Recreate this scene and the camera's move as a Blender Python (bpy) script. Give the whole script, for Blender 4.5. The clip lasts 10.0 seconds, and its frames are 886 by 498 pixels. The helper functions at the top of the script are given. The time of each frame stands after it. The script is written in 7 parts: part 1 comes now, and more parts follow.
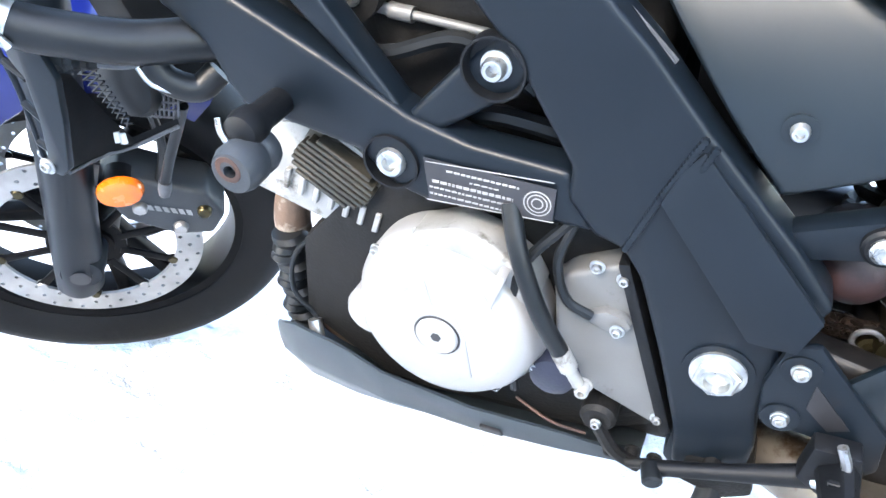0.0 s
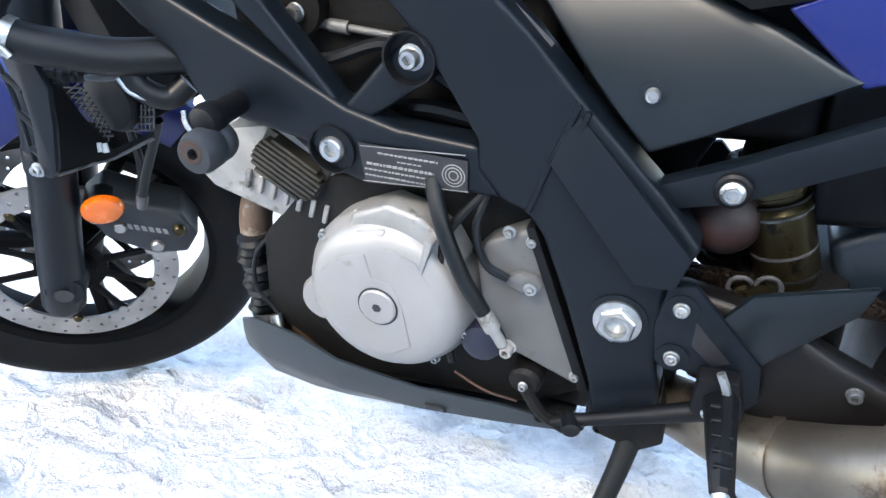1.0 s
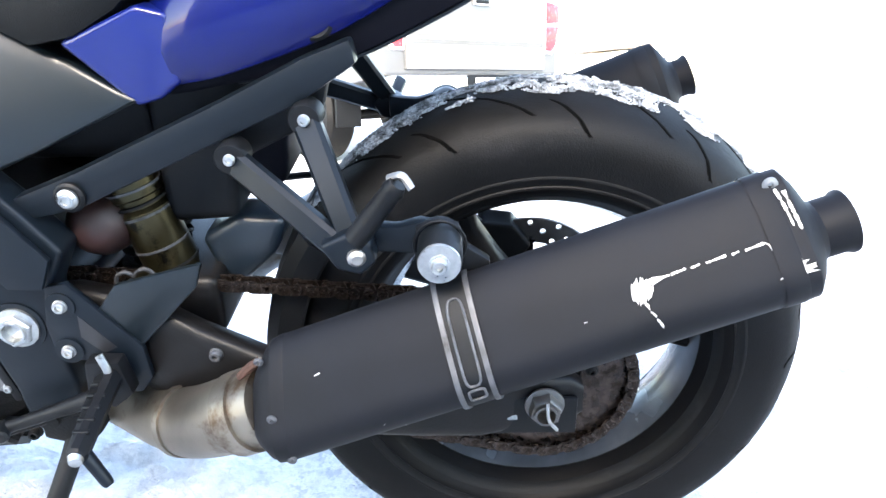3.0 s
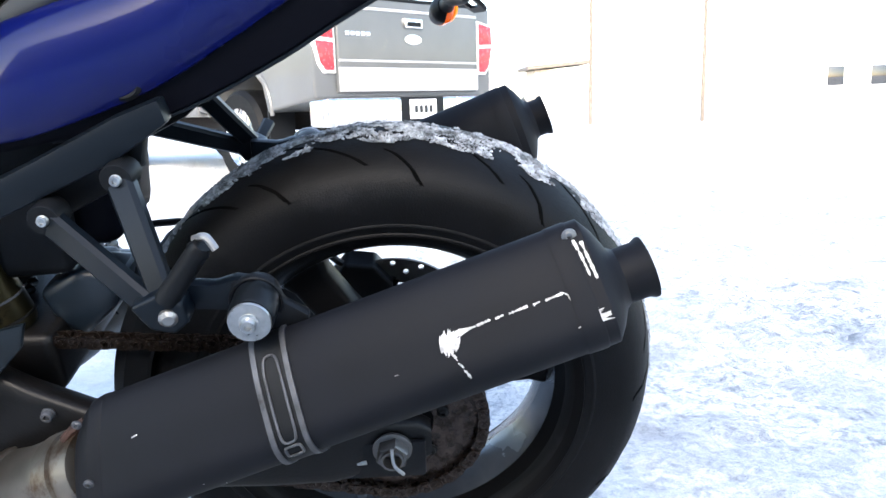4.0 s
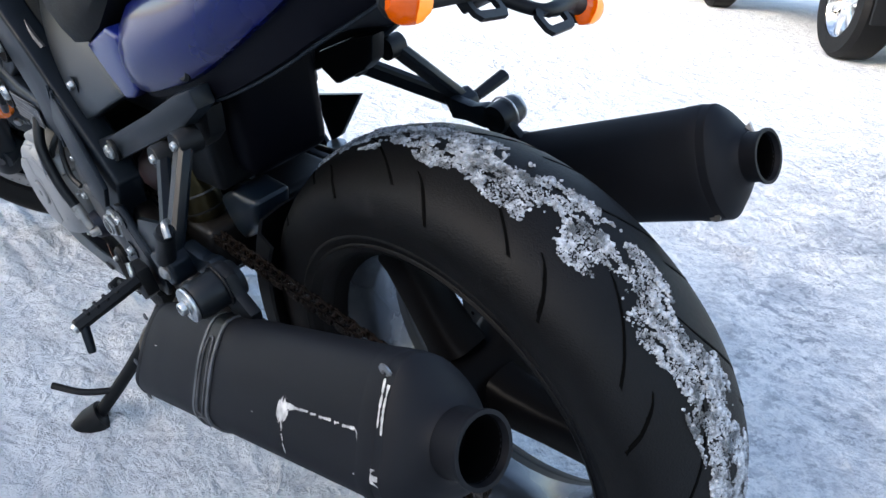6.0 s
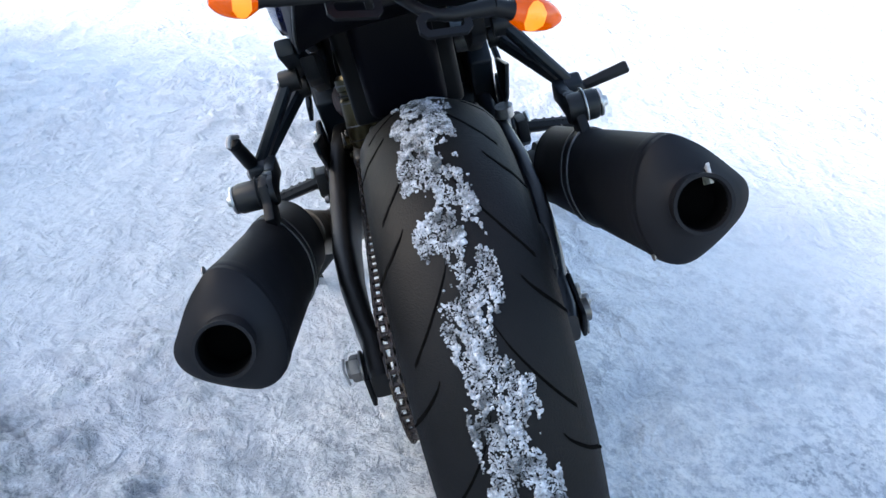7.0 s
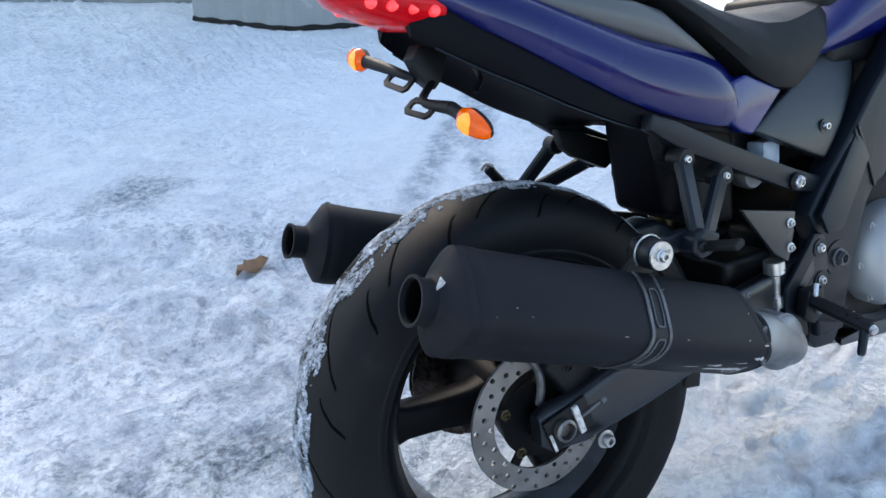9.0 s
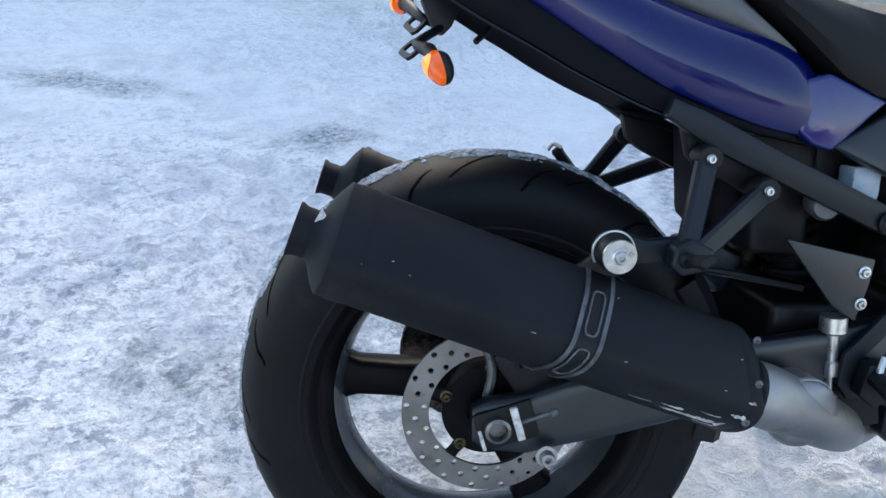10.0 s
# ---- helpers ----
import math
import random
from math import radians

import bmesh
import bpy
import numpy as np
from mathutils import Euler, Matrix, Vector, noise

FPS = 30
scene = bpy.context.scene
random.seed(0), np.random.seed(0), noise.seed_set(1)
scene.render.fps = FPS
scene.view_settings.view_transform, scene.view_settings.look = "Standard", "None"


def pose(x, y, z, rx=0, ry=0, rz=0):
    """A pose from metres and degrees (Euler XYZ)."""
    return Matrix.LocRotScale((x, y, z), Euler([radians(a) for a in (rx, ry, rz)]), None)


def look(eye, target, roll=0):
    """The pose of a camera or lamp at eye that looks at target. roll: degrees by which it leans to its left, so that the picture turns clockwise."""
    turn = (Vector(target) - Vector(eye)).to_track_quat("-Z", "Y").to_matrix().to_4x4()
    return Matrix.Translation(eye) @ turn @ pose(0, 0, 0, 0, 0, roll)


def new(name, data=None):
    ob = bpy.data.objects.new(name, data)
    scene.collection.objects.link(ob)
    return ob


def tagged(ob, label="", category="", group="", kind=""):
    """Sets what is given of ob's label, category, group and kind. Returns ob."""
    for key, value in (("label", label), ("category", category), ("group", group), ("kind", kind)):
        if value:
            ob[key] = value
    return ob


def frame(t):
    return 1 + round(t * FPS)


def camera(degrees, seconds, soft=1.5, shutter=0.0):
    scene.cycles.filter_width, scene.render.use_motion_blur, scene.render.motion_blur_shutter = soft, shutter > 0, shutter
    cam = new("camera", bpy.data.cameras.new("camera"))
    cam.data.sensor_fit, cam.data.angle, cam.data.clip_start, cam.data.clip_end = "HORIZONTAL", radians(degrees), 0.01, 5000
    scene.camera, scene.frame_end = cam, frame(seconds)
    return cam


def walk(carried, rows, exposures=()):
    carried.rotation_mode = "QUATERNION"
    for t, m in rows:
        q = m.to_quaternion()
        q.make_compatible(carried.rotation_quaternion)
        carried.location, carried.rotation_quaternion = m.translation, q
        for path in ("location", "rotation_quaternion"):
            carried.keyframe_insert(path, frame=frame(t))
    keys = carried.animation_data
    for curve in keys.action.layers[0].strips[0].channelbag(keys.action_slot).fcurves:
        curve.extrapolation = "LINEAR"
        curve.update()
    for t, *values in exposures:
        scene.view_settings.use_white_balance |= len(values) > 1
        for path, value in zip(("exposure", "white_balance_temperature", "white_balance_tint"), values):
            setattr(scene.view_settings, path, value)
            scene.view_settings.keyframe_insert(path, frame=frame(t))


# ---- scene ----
cam = camera(61.64, 10.0)
PATH = [
    (0, (-0.5830, -0.8510, 0.7030), (-0.9180, 0.0035, 0.3060), 3.20),
    (0.2, (-0.5790, -0.8743, 0.6807), (-0.9147, -0.0144, 0.2963), 3.01),
    (0.5, (-0.5550, -0.9050, 0.6680), (-0.8940, -0.0321, 0.3170), 2.80),
    (0.8, (-0.5138, -0.9332, 0.6515), (-0.8614, -0.0469, 0.3456), 2.44),
    (1, (-0.4790, -0.9500, 0.6370), (-0.8235, -0.0549, 0.3540), 2.00),
    (1.2, (-0.4347, -0.9599, 0.6294), (-0.7594, -0.0532, 0.3602), 1.68),
    (1.5, (-0.3730, -0.9540, 0.6270), (-0.6385, -0.0245, 0.3710), 2.20),
    (1.8, (-0.3063, -0.9620, 0.6215), (-0.4941, -0.0107, 0.3771), 1.64),
    (2, (-0.2480, -0.9590, 0.6140), (-0.4081, 0.0014, 0.3859), 1.30),
    (2.2, (-0.2082, -0.9665, 0.6036), (-0.3359, 0.0020, 0.3896), 1.74),
    (2.5, (-0.1680, -0.9850, 0.6090), (-0.2480, -0.0110, 0.3970), 1.30),
    (3.8, (0.0082, -1.0339, 0.6356), (0.0462, -0.0551, 0.4345), -2.38),
    (4, (0.0280, -1.0170, 0.6470), (0.0730, -0.0361, 0.4575), -1.70),
    (4.2, (0.0496, -0.9715, 0.6568), (0.1054, 0.0104, 0.4757), -1.60),
    (4.5, (0.0720, -0.9320, 0.7000), (0.0920, 0.0198, 0.3939), -1.60),
    (4.7, (0.1318, -0.9430, 0.7357), (0.0833, -0.0100, 0.3790), -1.31),
    (5, (0.2200, -0.9720, 0.7960), (0.0130, -0.0732, 0.4096), 1.40),
    (5.3, (0.3035, -0.9302, 0.8159), (-0.0234, -0.0719, 0.4203), 3.67),
    (5.5, (0.3400, -0.8730, 0.8190), (-0.0664, -0.0493, 0.4236), 4.40),
    (5.7, (0.3960, -0.8060, 0.8240), (-0.0914, -0.0301, 0.4235), 4.20),
    (7, (0.7970, -0.2520, 0.9320), (-0.0514, -0.1195, 0.4195), 2.70),
    (7.2, (0.8391, -0.1478, 0.9647), (-0.0052, -0.1257, 0.4292), 0.83),
    (7.5, (0.8870, 0.0300, 1.0020), (0.0582, -0.1514, 0.4726), -0.40),
    (7.8, (0.8514, 0.1574, 1.0172), (0.0763, -0.1923, 0.4909), 1.02),
    (8, (0.7910, 0.2370, 1.0110), (0.0592, -0.1769, 0.4696), 2.10),
    (8.2, (0.7331, 0.3156, 1.0158), (0.0470, -0.1658, 0.4704), 0.28),
    (8.5, (0.6560, 0.4470, 1.0500), (0.0526, -0.1434, 0.5141), -1.90),
    (8.8, (0.5781, 0.6155, 1.0834), (0.0945, -0.1015, 0.5813), 0.09),
    (9, (0.5190, 0.6840, 1.0640), (0.1076, -0.0893, 0.5816), 0.30),
    (9.2, (0.4345, 0.7054, 1.0375), (0.0668, -0.0910, 0.5574), 1.20),
    (9.5, (0.3040, 0.7020, 1.0150), (0.0115, -0.1296, 0.5429), 2.30),
    (9.8, (0.2024, 0.7292, 0.9974), (0.0326, -0.1329, 0.5199), 2.29),
    (10, (0.1400, 0.7630, 0.9890), (0.0620, -0.1078, 0.5036), 2.50),
]
EXPOSURES = [
    (0.0, 4.12, 7100, 10),
    (0.5, 3.42, 7250, 10),
    (1.0, 3.08, 7250, 10),
    (1.5, 3.16, 7250, 10),
    (1.9, 3.45, 7250, 10),
    (2.5, 3.80, 7300, 10),
    (4.0, 2.55, 7000, 10),
    (4.5, 2.10, 7100, 10),
    (5.0, 1.90, 7000, 10),
    (5.7, 1.88, 6950, 10),
    (7.0, 2.22, 7000, 10),
    (8.0, 2.25, 7050, 10),
    (9.0, 2.22, 7100, 10),
    (10.0, 2.17, 7200, 10),
]
walk(cam, [(t, look(eye, target, roll)) for t, eye, target, roll in PATH], EXPOSURES)

# ---- world and light ----
sky_world = bpy.data.worlds.new("winter_sky")
scene.world = sky_world
sky_world.use_nodes = True
wn = sky_world.node_tree
sky = wn.nodes.new("ShaderNodeTexSky")
sky.sky_type = "NISHITA"
sky.sun_disc = False
SUN_EL, SUN_AZ = radians(30), radians(188)
sky.sun_elevation = SUN_EL
sky.sun_rotation = SUN_AZ
sky.air_density, sky.dust_density, sky.ozone_density = 1.0, 1.5, 1.0
wn.nodes["Background"].inputs["Strength"].default_value = 0.15
wn.links.new(sky.outputs[0], wn.nodes["Background"].inputs["Color"])

sun_data = bpy.data.lights.new("sun", "SUN")
sun_data.energy, sun_data.angle, sun_data.color = 1.1, radians(26), (1.0, 0.95, 0.89)
sun = new("sun", sun_data)
toward_sun = Vector((math.sin(SUN_AZ) * math.cos(SUN_EL), math.cos(SUN_AZ) * math.cos(SUN_EL), math.sin(SUN_EL)))
sun.matrix_world = look(toward_sun * 30, (0, 0, 0))


# ---- materials ----
def material(name, base, rough=0.5, metal=0.0, spread=0.25, scale=30.0, fine=350.0, bump=0.05, coat=0.0, stain=None, stain_at=0.62, stain_scale=9.0, spec=0.5):
    """A surface with tone and gloss varied at two scales, a fine relief, and stains where stain is given."""
    m = bpy.data.materials.new(name)
    m.use_nodes = True
    n, l = m.node_tree.nodes, m.node_tree.links
    b = n["Principled BSDF"]
    tc = n.new("ShaderNodeTexCoord")
    big, small = n.new("ShaderNodeTexNoise"), n.new("ShaderNodeTexNoise")
    big.inputs["Scale"].default_value, big.inputs["Detail"].default_value = scale, 5
    small.inputs["Scale"].default_value, small.inputs["Detail"].default_value = fine, 3
    l.new(tc.outputs["Object"], big.inputs["Vector"])
    l.new(tc.outputs["Object"], small.inputs["Vector"])
    ramp = n.new("ShaderNodeValToRGB")
    ramp.color_ramp.elements[0].position, ramp.color_ramp.elements[1].position = 0.3, 0.72
    ramp.color_ramp.elements[0].color = (*[c * (1 - spread) for c in base], 1)
    ramp.color_ramp.elements[1].color = (*[min(1, c * (1 + spread)) for c in base], 1)
    l.new(big.outputs["Fac"], ramp.inputs["Fac"])
    colour = ramp.outputs["Color"]
    if stain:
        spots = n.new("ShaderNodeTexNoise")
        spots.inputs["Scale"].default_value, spots.inputs["Detail"].default_value = stain_scale, 8
        spots.inputs["Roughness"].default_value = 0.7
        l.new(tc.outputs["Object"], spots.inputs["Vector"])
        edge = n.new("ShaderNodeValToRGB")
        edge.color_ramp.elements[0].position, edge.color_ramp.elements[1].position = stain_at, stain_at + 0.1
        l.new(spots.outputs["Fac"], edge.inputs["Fac"])
        mix = n.new("ShaderNodeMixRGB")
        mix.inputs["Color2"].default_value = (*stain, 1)
        l.new(edge.outputs["Color"], mix.inputs["Fac"])
        l.new(colour, mix.inputs["Color1"])
        colour = mix.outputs["Color"]
    l.new(colour, b.inputs["Base Color"])
    gloss = n.new("ShaderNodeMapRange")
    gloss.inputs["To Min"].default_value, gloss.inputs["To Max"].default_value = max(0.02, rough - 0.1), min(1, rough + 0.12)
    l.new(big.outputs["Fac"], gloss.inputs["Value"])
    l.new(gloss.outputs["Result"], b.inputs["Roughness"])
    b.inputs["Metallic"].default_value = metal
    b.inputs["Specular IOR Level"].default_value = spec
    b.inputs["Coat Weight"].default_value = coat
    b.inputs["Coat Roughness"].default_value = 0.06
    if bump:
        bp = n.new("ShaderNodeBump")
        bp.inputs["Strength"].default_value, bp.inputs["Distance"].default_value = bump, 0.002
        l.new(small.outputs["Fac"], bp.inputs["Height"])
        l.new(bp.outputs["Normal"], b.inputs["Normal"])
    return m


def glow(m, colour, strength):
    b = m.node_tree.nodes["Principled BSDF"]
    b.inputs["Emission Color"].default_value = (*colour, 1)
    b.inputs["Emission Strength"].default_value = strength
    return m


FRAME = material("satin_black_frame_paint", (0.0032, 0.0057, 0.0091), 0.38, spread=0.15, scale=8, bump=0.03, stain=(0.010, 0.014, 0.0185), stain_at=0.7, spec=0.22)
PANEL = material("grey_black_moulded_plastic", (0.0034, 0.0066, 0.0096), 0.34, spread=0.12, scale=6, bump=0.02, spec=0.42)
BLACK = material("black_plastic", (0.0024, 0.003, 0.0041), 0.5, bump=0.08, spec=0.22)
DARK = material("grimy_black_engine_parts", (0.004, 0.0039, 0.0039), 0.6, bump=0.3, stain=(0.013, 0.0118, 0.0108), stain_at=0.62, stain_scale=25, spec=0.22)
BLUE = material("metallic_dark_blue_paint", (0.0016, 0.0042, 0.056), 0.26, metal=0.0, spread=0.15, scale=5, fine=1500, bump=0.01, coat=0.5, spec=0.1)
SKY_BLUE = material("metallic_light_blue_paint", (0.0036, 0.0088, 0.088), 0.3, metal=0.0, spread=0.12, scale=5, fine=1500, bump=0.01, coat=0.8, spec=0.1)
NAVY = material("shade_dark_blue_black_plastic", (0.0011, 0.0013, 0.0032), 0.5, spread=0.15, scale=5, bump=0.02, spec=0.07)
SILVER = material("silver_cast_engine_paint", (0.25, 0.25, 0.252), 0.4, metal=0.3, spread=0.1, scale=12, bump=0.06, stain=(0.14, 0.135, 0.125), stain_at=0.62, stain_scale=14)
ALLOY = material("raw_cast_aluminium", (0.27, 0.27, 0.265), 0.5, metal=0.5, spread=0.2, scale=30, bump=0.2, stain=(0.09, 0.082, 0.07), stain_at=0.58, stain_scale=20)
STEEL = material("zinc_plated_steel", (0.4, 0.41, 0.41), 0.3, metal=0.9, spread=0.25, scale=90, bump=0.05, stain=(0.13, 0.12, 0.1), stain_at=0.6, stain_scale=70)
DISC = material("brushed_steel_disc", (0.3, 0.295, 0.29), 0.38, metal=0.85, spread=0.2, scale=25, bump=0.05)
WORN_DISC = material("dull_brown_grey_disc", (0.15, 0.145, 0.14), 0.42, metal=0.85, spread=0.3, scale=18, bump=0.05, stain=(0.06, 0.052, 0.045), stain_at=0.58, stain_scale=20)
RUBBER = material("tyre_rubber", (0.0026, 0.0029, 0.0036), 0.56, spread=0.4, scale=14, fine=500, bump=0.25, stain=(0.008, 0.008, 0.0092), stain_at=0.58, stain_scale=8, spec=0.15)
HOSE = material("black_rubber_hose", (0.0034, 0.0047, 0.0062), 0.42, bump=0.06, spec=0.28)
MATT = material("matt_black_muffler_coating", (0.0056, 0.0063, 0.0085), 0.58, spread=0.25, scale=12, fine=700, bump=0.03, stain=(0.0098, 0.0098, 0.0107), stain_at=0.66, stain_scale=10, spec=0.14)
SCRAPE = material("scraped_bare_metal", (0.45, 0.44, 0.43), 0.5, metal=0.3, spread=0.5, scale=120, bump=0.3)
PIPE = material("heat_tinted_stainless_pipe", (0.2, 0.178, 0.15), 0.43, metal=0.9, spread=0.4, scale=9, bump=0.08, stain=(0.09, 0.058, 0.036), stain_at=0.5, stain_scale=11)
BRIGHT = material("dulled_stainless", (0.2, 0.2, 0.2), 0.46, metal=0.85, spread=0.25, scale=14, bump=0.05, stain=(0.13, 0.11, 0.085), stain_at=0.57, stain_scale=16)
RUST = material("rusty_steel", (0.042, 0.019, 0.013), 0.65, metal=0.3, spread=0.5, scale=40, bump=0.3, stain=(0.09, 0.06, 0.045), stain_at=0.62, stain_scale=12)
DARK_RED = material("dusty_dark_red_cap", (0.016, 0.0055, 0.005), 0.5, spread=0.4, scale=30, bump=0.15, stain=(0.03, 0.022, 0.02), stain_at=0.6, stain_scale=18)
FIN = material("brown_black_cooling_fins", (0.017, 0.0155, 0.0115), 0.6, spread=0.4, scale=30, bump=0.2)
BOBBIN = material("grey_nylon_bobbin", (0.02, 0.024, 0.029), 0.5, spread=0.2, scale=20, bump=0.1, spec=0.3)
SMOKE = material("dusty_black_swingarm_paint", (0.0038, 0.0056, 0.0084), 0.36, spread=0.4, scale=9, bump=0.05, stain=(0.014, 0.018, 0.024), stain_at=0.62)
CHAIN = material("oiled_chain_steel", (0.055, 0.042, 0.037), 0.27, metal=0.85, spread=0.5, scale=90, bump=0.1, stain=(0.02, 0.014, 0.01), stain_at=0.52, stain_scale=60)
GOLD = material("gold_anodised_alloy", (0.05, 0.042, 0.022), 0.32, metal=0.9, stain=(0.01, 0.009, 0.007), stain_at=0.54, stain_scale=30)
HUGGER = material("snow_lit_blue_grey_plastic", (0.009, 0.0155, 0.024), 0.34, spread=0.3, scale=9, stain=(0.024, 0.036, 0.05), stain_at=0.58, stain_scale=14)
SEAT = material("black_vinyl_seat", (0.0042, 0.0047, 0.005), 0.55, spread=0.15, scale=12, fine=900, bump=0.3, spec=0.18)
ORANGE = glow(material("amber_lens", (0.22, 0.03, 0.0), 0.2, spread=0.4, scale=60, bump=0.0, coat=0.3, spec=0.25), (1.0, 0.15, 0.0), 0.1)
HOT_SPOT = glow(material("amber_hot_spot", (0.4, 0.12, 0.01), 0.3, spread=0.2, scale=60, bump=0.0), (1.0, 0.3, 0.025), 0.26)
AMBER = material("amber_reflector", (0.55, 0.11, 0.006), 0.25, spread=0.15, scale=60, bump=0.0, coat=0.4)
RED = glow(material("red_tail_lens", (0.2, 0.0012, 0.004), 0.22, spread=0.3, scale=60, bump=0.0, coat=0.15, spec=0.12), (1.0, 0.006, 0.02), 0.05)
LED_RED = glow(material("bright_red_led", (0.4, 0.01, 0.012), 0.2, spread=0.2, scale=60, bump=0.0), (1.0, 0.04, 0.05), 0.3)
WHITE_INK = material("white_print", (0.19, 0.19, 0.19), 0.6, bump=0.0)
# near-black that carries the shade of tread cuts and muffler outlets
HOLLOW_BLACK = material("hollow_shade_black", (0.0008, 0.0008, 0.0008), 0.9, bump=0.0, spec=0.05)
# black of labels and print, also of patches drawn as shaded openings
FLAT_BLACK = material("black_label_and_hole_shade", (0.012, 0.012, 0.014), 0.4, bump=0.0)
CRUST = material("crusted_road_snow", (0.33, 0.355, 0.39), 0.4, spread=0.6, scale=150, fine=600, bump=0.6, stain=(0.07, 0.08, 0.09), stain_at=0.49, stain_scale=45)
GRIME = material("oily_black_swingarm", (0.0034, 0.0031, 0.0032), 0.42, spread=0.4, scale=14, bump=0.15, stain=(0.011, 0.0085, 0.0075), stain_at=0.6, stain_scale=16, spec=0.25)
SCALED = material("scaled_rusty_header", (0.13, 0.085, 0.06), 0.6, metal=0.2, spread=0.4, scale=20, bump=0.25, stain=(0.3, 0.27, 0.24), stain_at=0.55, stain_scale=14)
CASE = material("dull_grey_cast_cover", (0.105, 0.108, 0.11), 0.48, metal=0.3, spread=0.15, scale=12, bump=0.08, stain=(0.05, 0.047, 0.042), stain_at=0.6, stain_scale=18)
BELLY = material("grey_satin_belly_plastic", (0.019, 0.026, 0.032), 0.33, spread=0.2, scale=6, bump=0.03, spec=0.45)
SLAVE_BLUE = material("dull_navy_slave_cylinder", (0.006, 0.009, 0.024), 0.45, spread=0.3, scale=20, bump=0.15)
PLATE_CLIP = material("white_nylon_clip", (0.5, 0.5, 0.5), 0.5, bump=0.0)
WHEEL = material("black_wheel_enamel", (0.0024, 0.0024, 0.0028), 0.42, spread=0.2, scale=10, bump=0.03, stain=(0.007, 0.0063, 0.0063), stain_at=0.66, stain_scale=14, spec=0.07)
PALE = material("reflection_grey_inner_rim", (0.085, 0.095, 0.11), 0.24, metal=0.55, spread=0.3, scale=14, bump=0.02, spec=0.45)

STRAP_METAL = material("worn_strap_metal", (0.075, 0.077, 0.083), 0.45, metal=0.5, spread=0.4, scale=60, bump=0.1, stain=(0.03, 0.03, 0.03), stain_at=0.55, stain_scale=40)
TRIM = material("pale_grey_seat_base", (0.05, 0.052, 0.055), 0.4, spread=0.12, scale=10, bump=0.04)
BOTTLE = material("milky_fluid_bottle", (0.25, 0.31, 0.38), 0.3, spread=0.25, scale=40, bump=0.02)


def snow_material():
    """Trampled snow: white crust, grey icy patches worn by wheels, and fine grains whose shade is put into the colour.
    """
    m = bpy.data.materials.new("trampled_snow_and_ice")
    m.use_nodes = True
    n, l = m.node_tree.nodes, m.node_tree.links
    b = n["Principled BSDF"]
    tc = n.new("ShaderNodeTexCoord")

    def noise_tex(scale, detail, rough=0.6, distort=0.0):
        t = n.new("ShaderNodeTexNoise")
        t.inputs["Scale"].default_value, t.inputs["Detail"].default_value = scale, detail
        t.inputs["Roughness"].default_value, t.inputs["Distortion"].default_value = rough, distort
        l.new(tc.outputs["Object"], t.inputs["Vector"])
        return t

    def ramp(src, a, b_, ca, cb):
        r = n.new("ShaderNodeValToRGB")
        r.color_ramp.elements[0].position, r.color_ramp.elements[1].position = a, b_
        r.color_ramp.elements[0].color, r.color_ramp.elements[1].color = (*ca, 1), (*cb, 1)
        l.new(src, r.inputs["Fac"])
        return r

    def mixed(kind, fac, one, two):
        q = n.new("ShaderNodeMixRGB")
        q.blend_type = kind
        if isinstance(fac, float):
            q.inputs["Fac"].default_value = fac
        else:
            l.new(fac, q.inputs["Fac"])
        l.new(one, q.inputs["Color1"])
        l.new(two, q.inputs["Color2"])
        return q.outputs["Color"]

    def math_node(op, one, two):
        q = n.new("ShaderNodeMath")
        q.operation = op
        for k, v in enumerate((one, two)):
            if isinstance(v, (int, float)):
                q.inputs[k].default_value = v
            else:
                l.new(v, q.inputs[k])
        return q.outputs[0]

    def patch(x, y, ax, ay, turn, soft=0.35):
        """A worn icy place of its own shape: an oval with a ragged rim."""
        mp = n.new("ShaderNodeMapping")
        mp.vector_type = "TEXTURE"
        mp.inputs["Location"].default_value = (x, y, 0)
        mp.inputs["Rotation"].default_value = (0, 0, radians(turn))
        mp.inputs["Scale"].default_value = (ax, ay, 50)
        l.new(tc.outputs["Object"], mp.inputs["Vector"])
        ln = n.new("ShaderNodeVectorMath")
        ln.operation = "LENGTH"
        l.new(mp.outputs["Vector"], ln.inputs[0])
        v = math_node("ADD", ln.outputs["Value"], math_node("MULTIPLY", mid.outputs["Fac"], 2.4))
        return ramp(math_node("MULTIPLY", v, 0.25), (1.95 - soft) / 4, (2.25 + soft) / 4, (1, 1, 1), (0, 0, 0)).outputs["Color"]

    def ridged(scale, detail):
        t = noise_tex(scale, detail, 0.6)
        t.noise_type = "RIDGED_MULTIFRACTAL"
        t.inputs["Offset"].default_value, t.inputs["Gain"].default_value = 0.9, 1.6
        return t

    wide, mid, fine, grain = noise_tex(0.9, 6, 0.62, 0.15), noise_tex(7, 9, 0.72, 0.15), noise_tex(42, 6, 0.72, 0.1), noise_tex(240, 3)
    ice = ramp(wide.outputs["Fac"], 0.5, 0.62, (0, 0, 0), (1, 1, 1))
    tone = ramp(mid.outputs["Fac"], 0.38, 0.48, (0.84, 0.86, 0.88), (0.95, 0.95, 0.95))
    icy = ramp(mid.outputs["Fac"], 0.42, 0.54, (0.6, 0.64, 0.67), (0.93, 0.935, 0.94))
    base = mixed("MIX", ice.outputs["Color"], tone.outputs["Color"], icy.outputs["Color"])
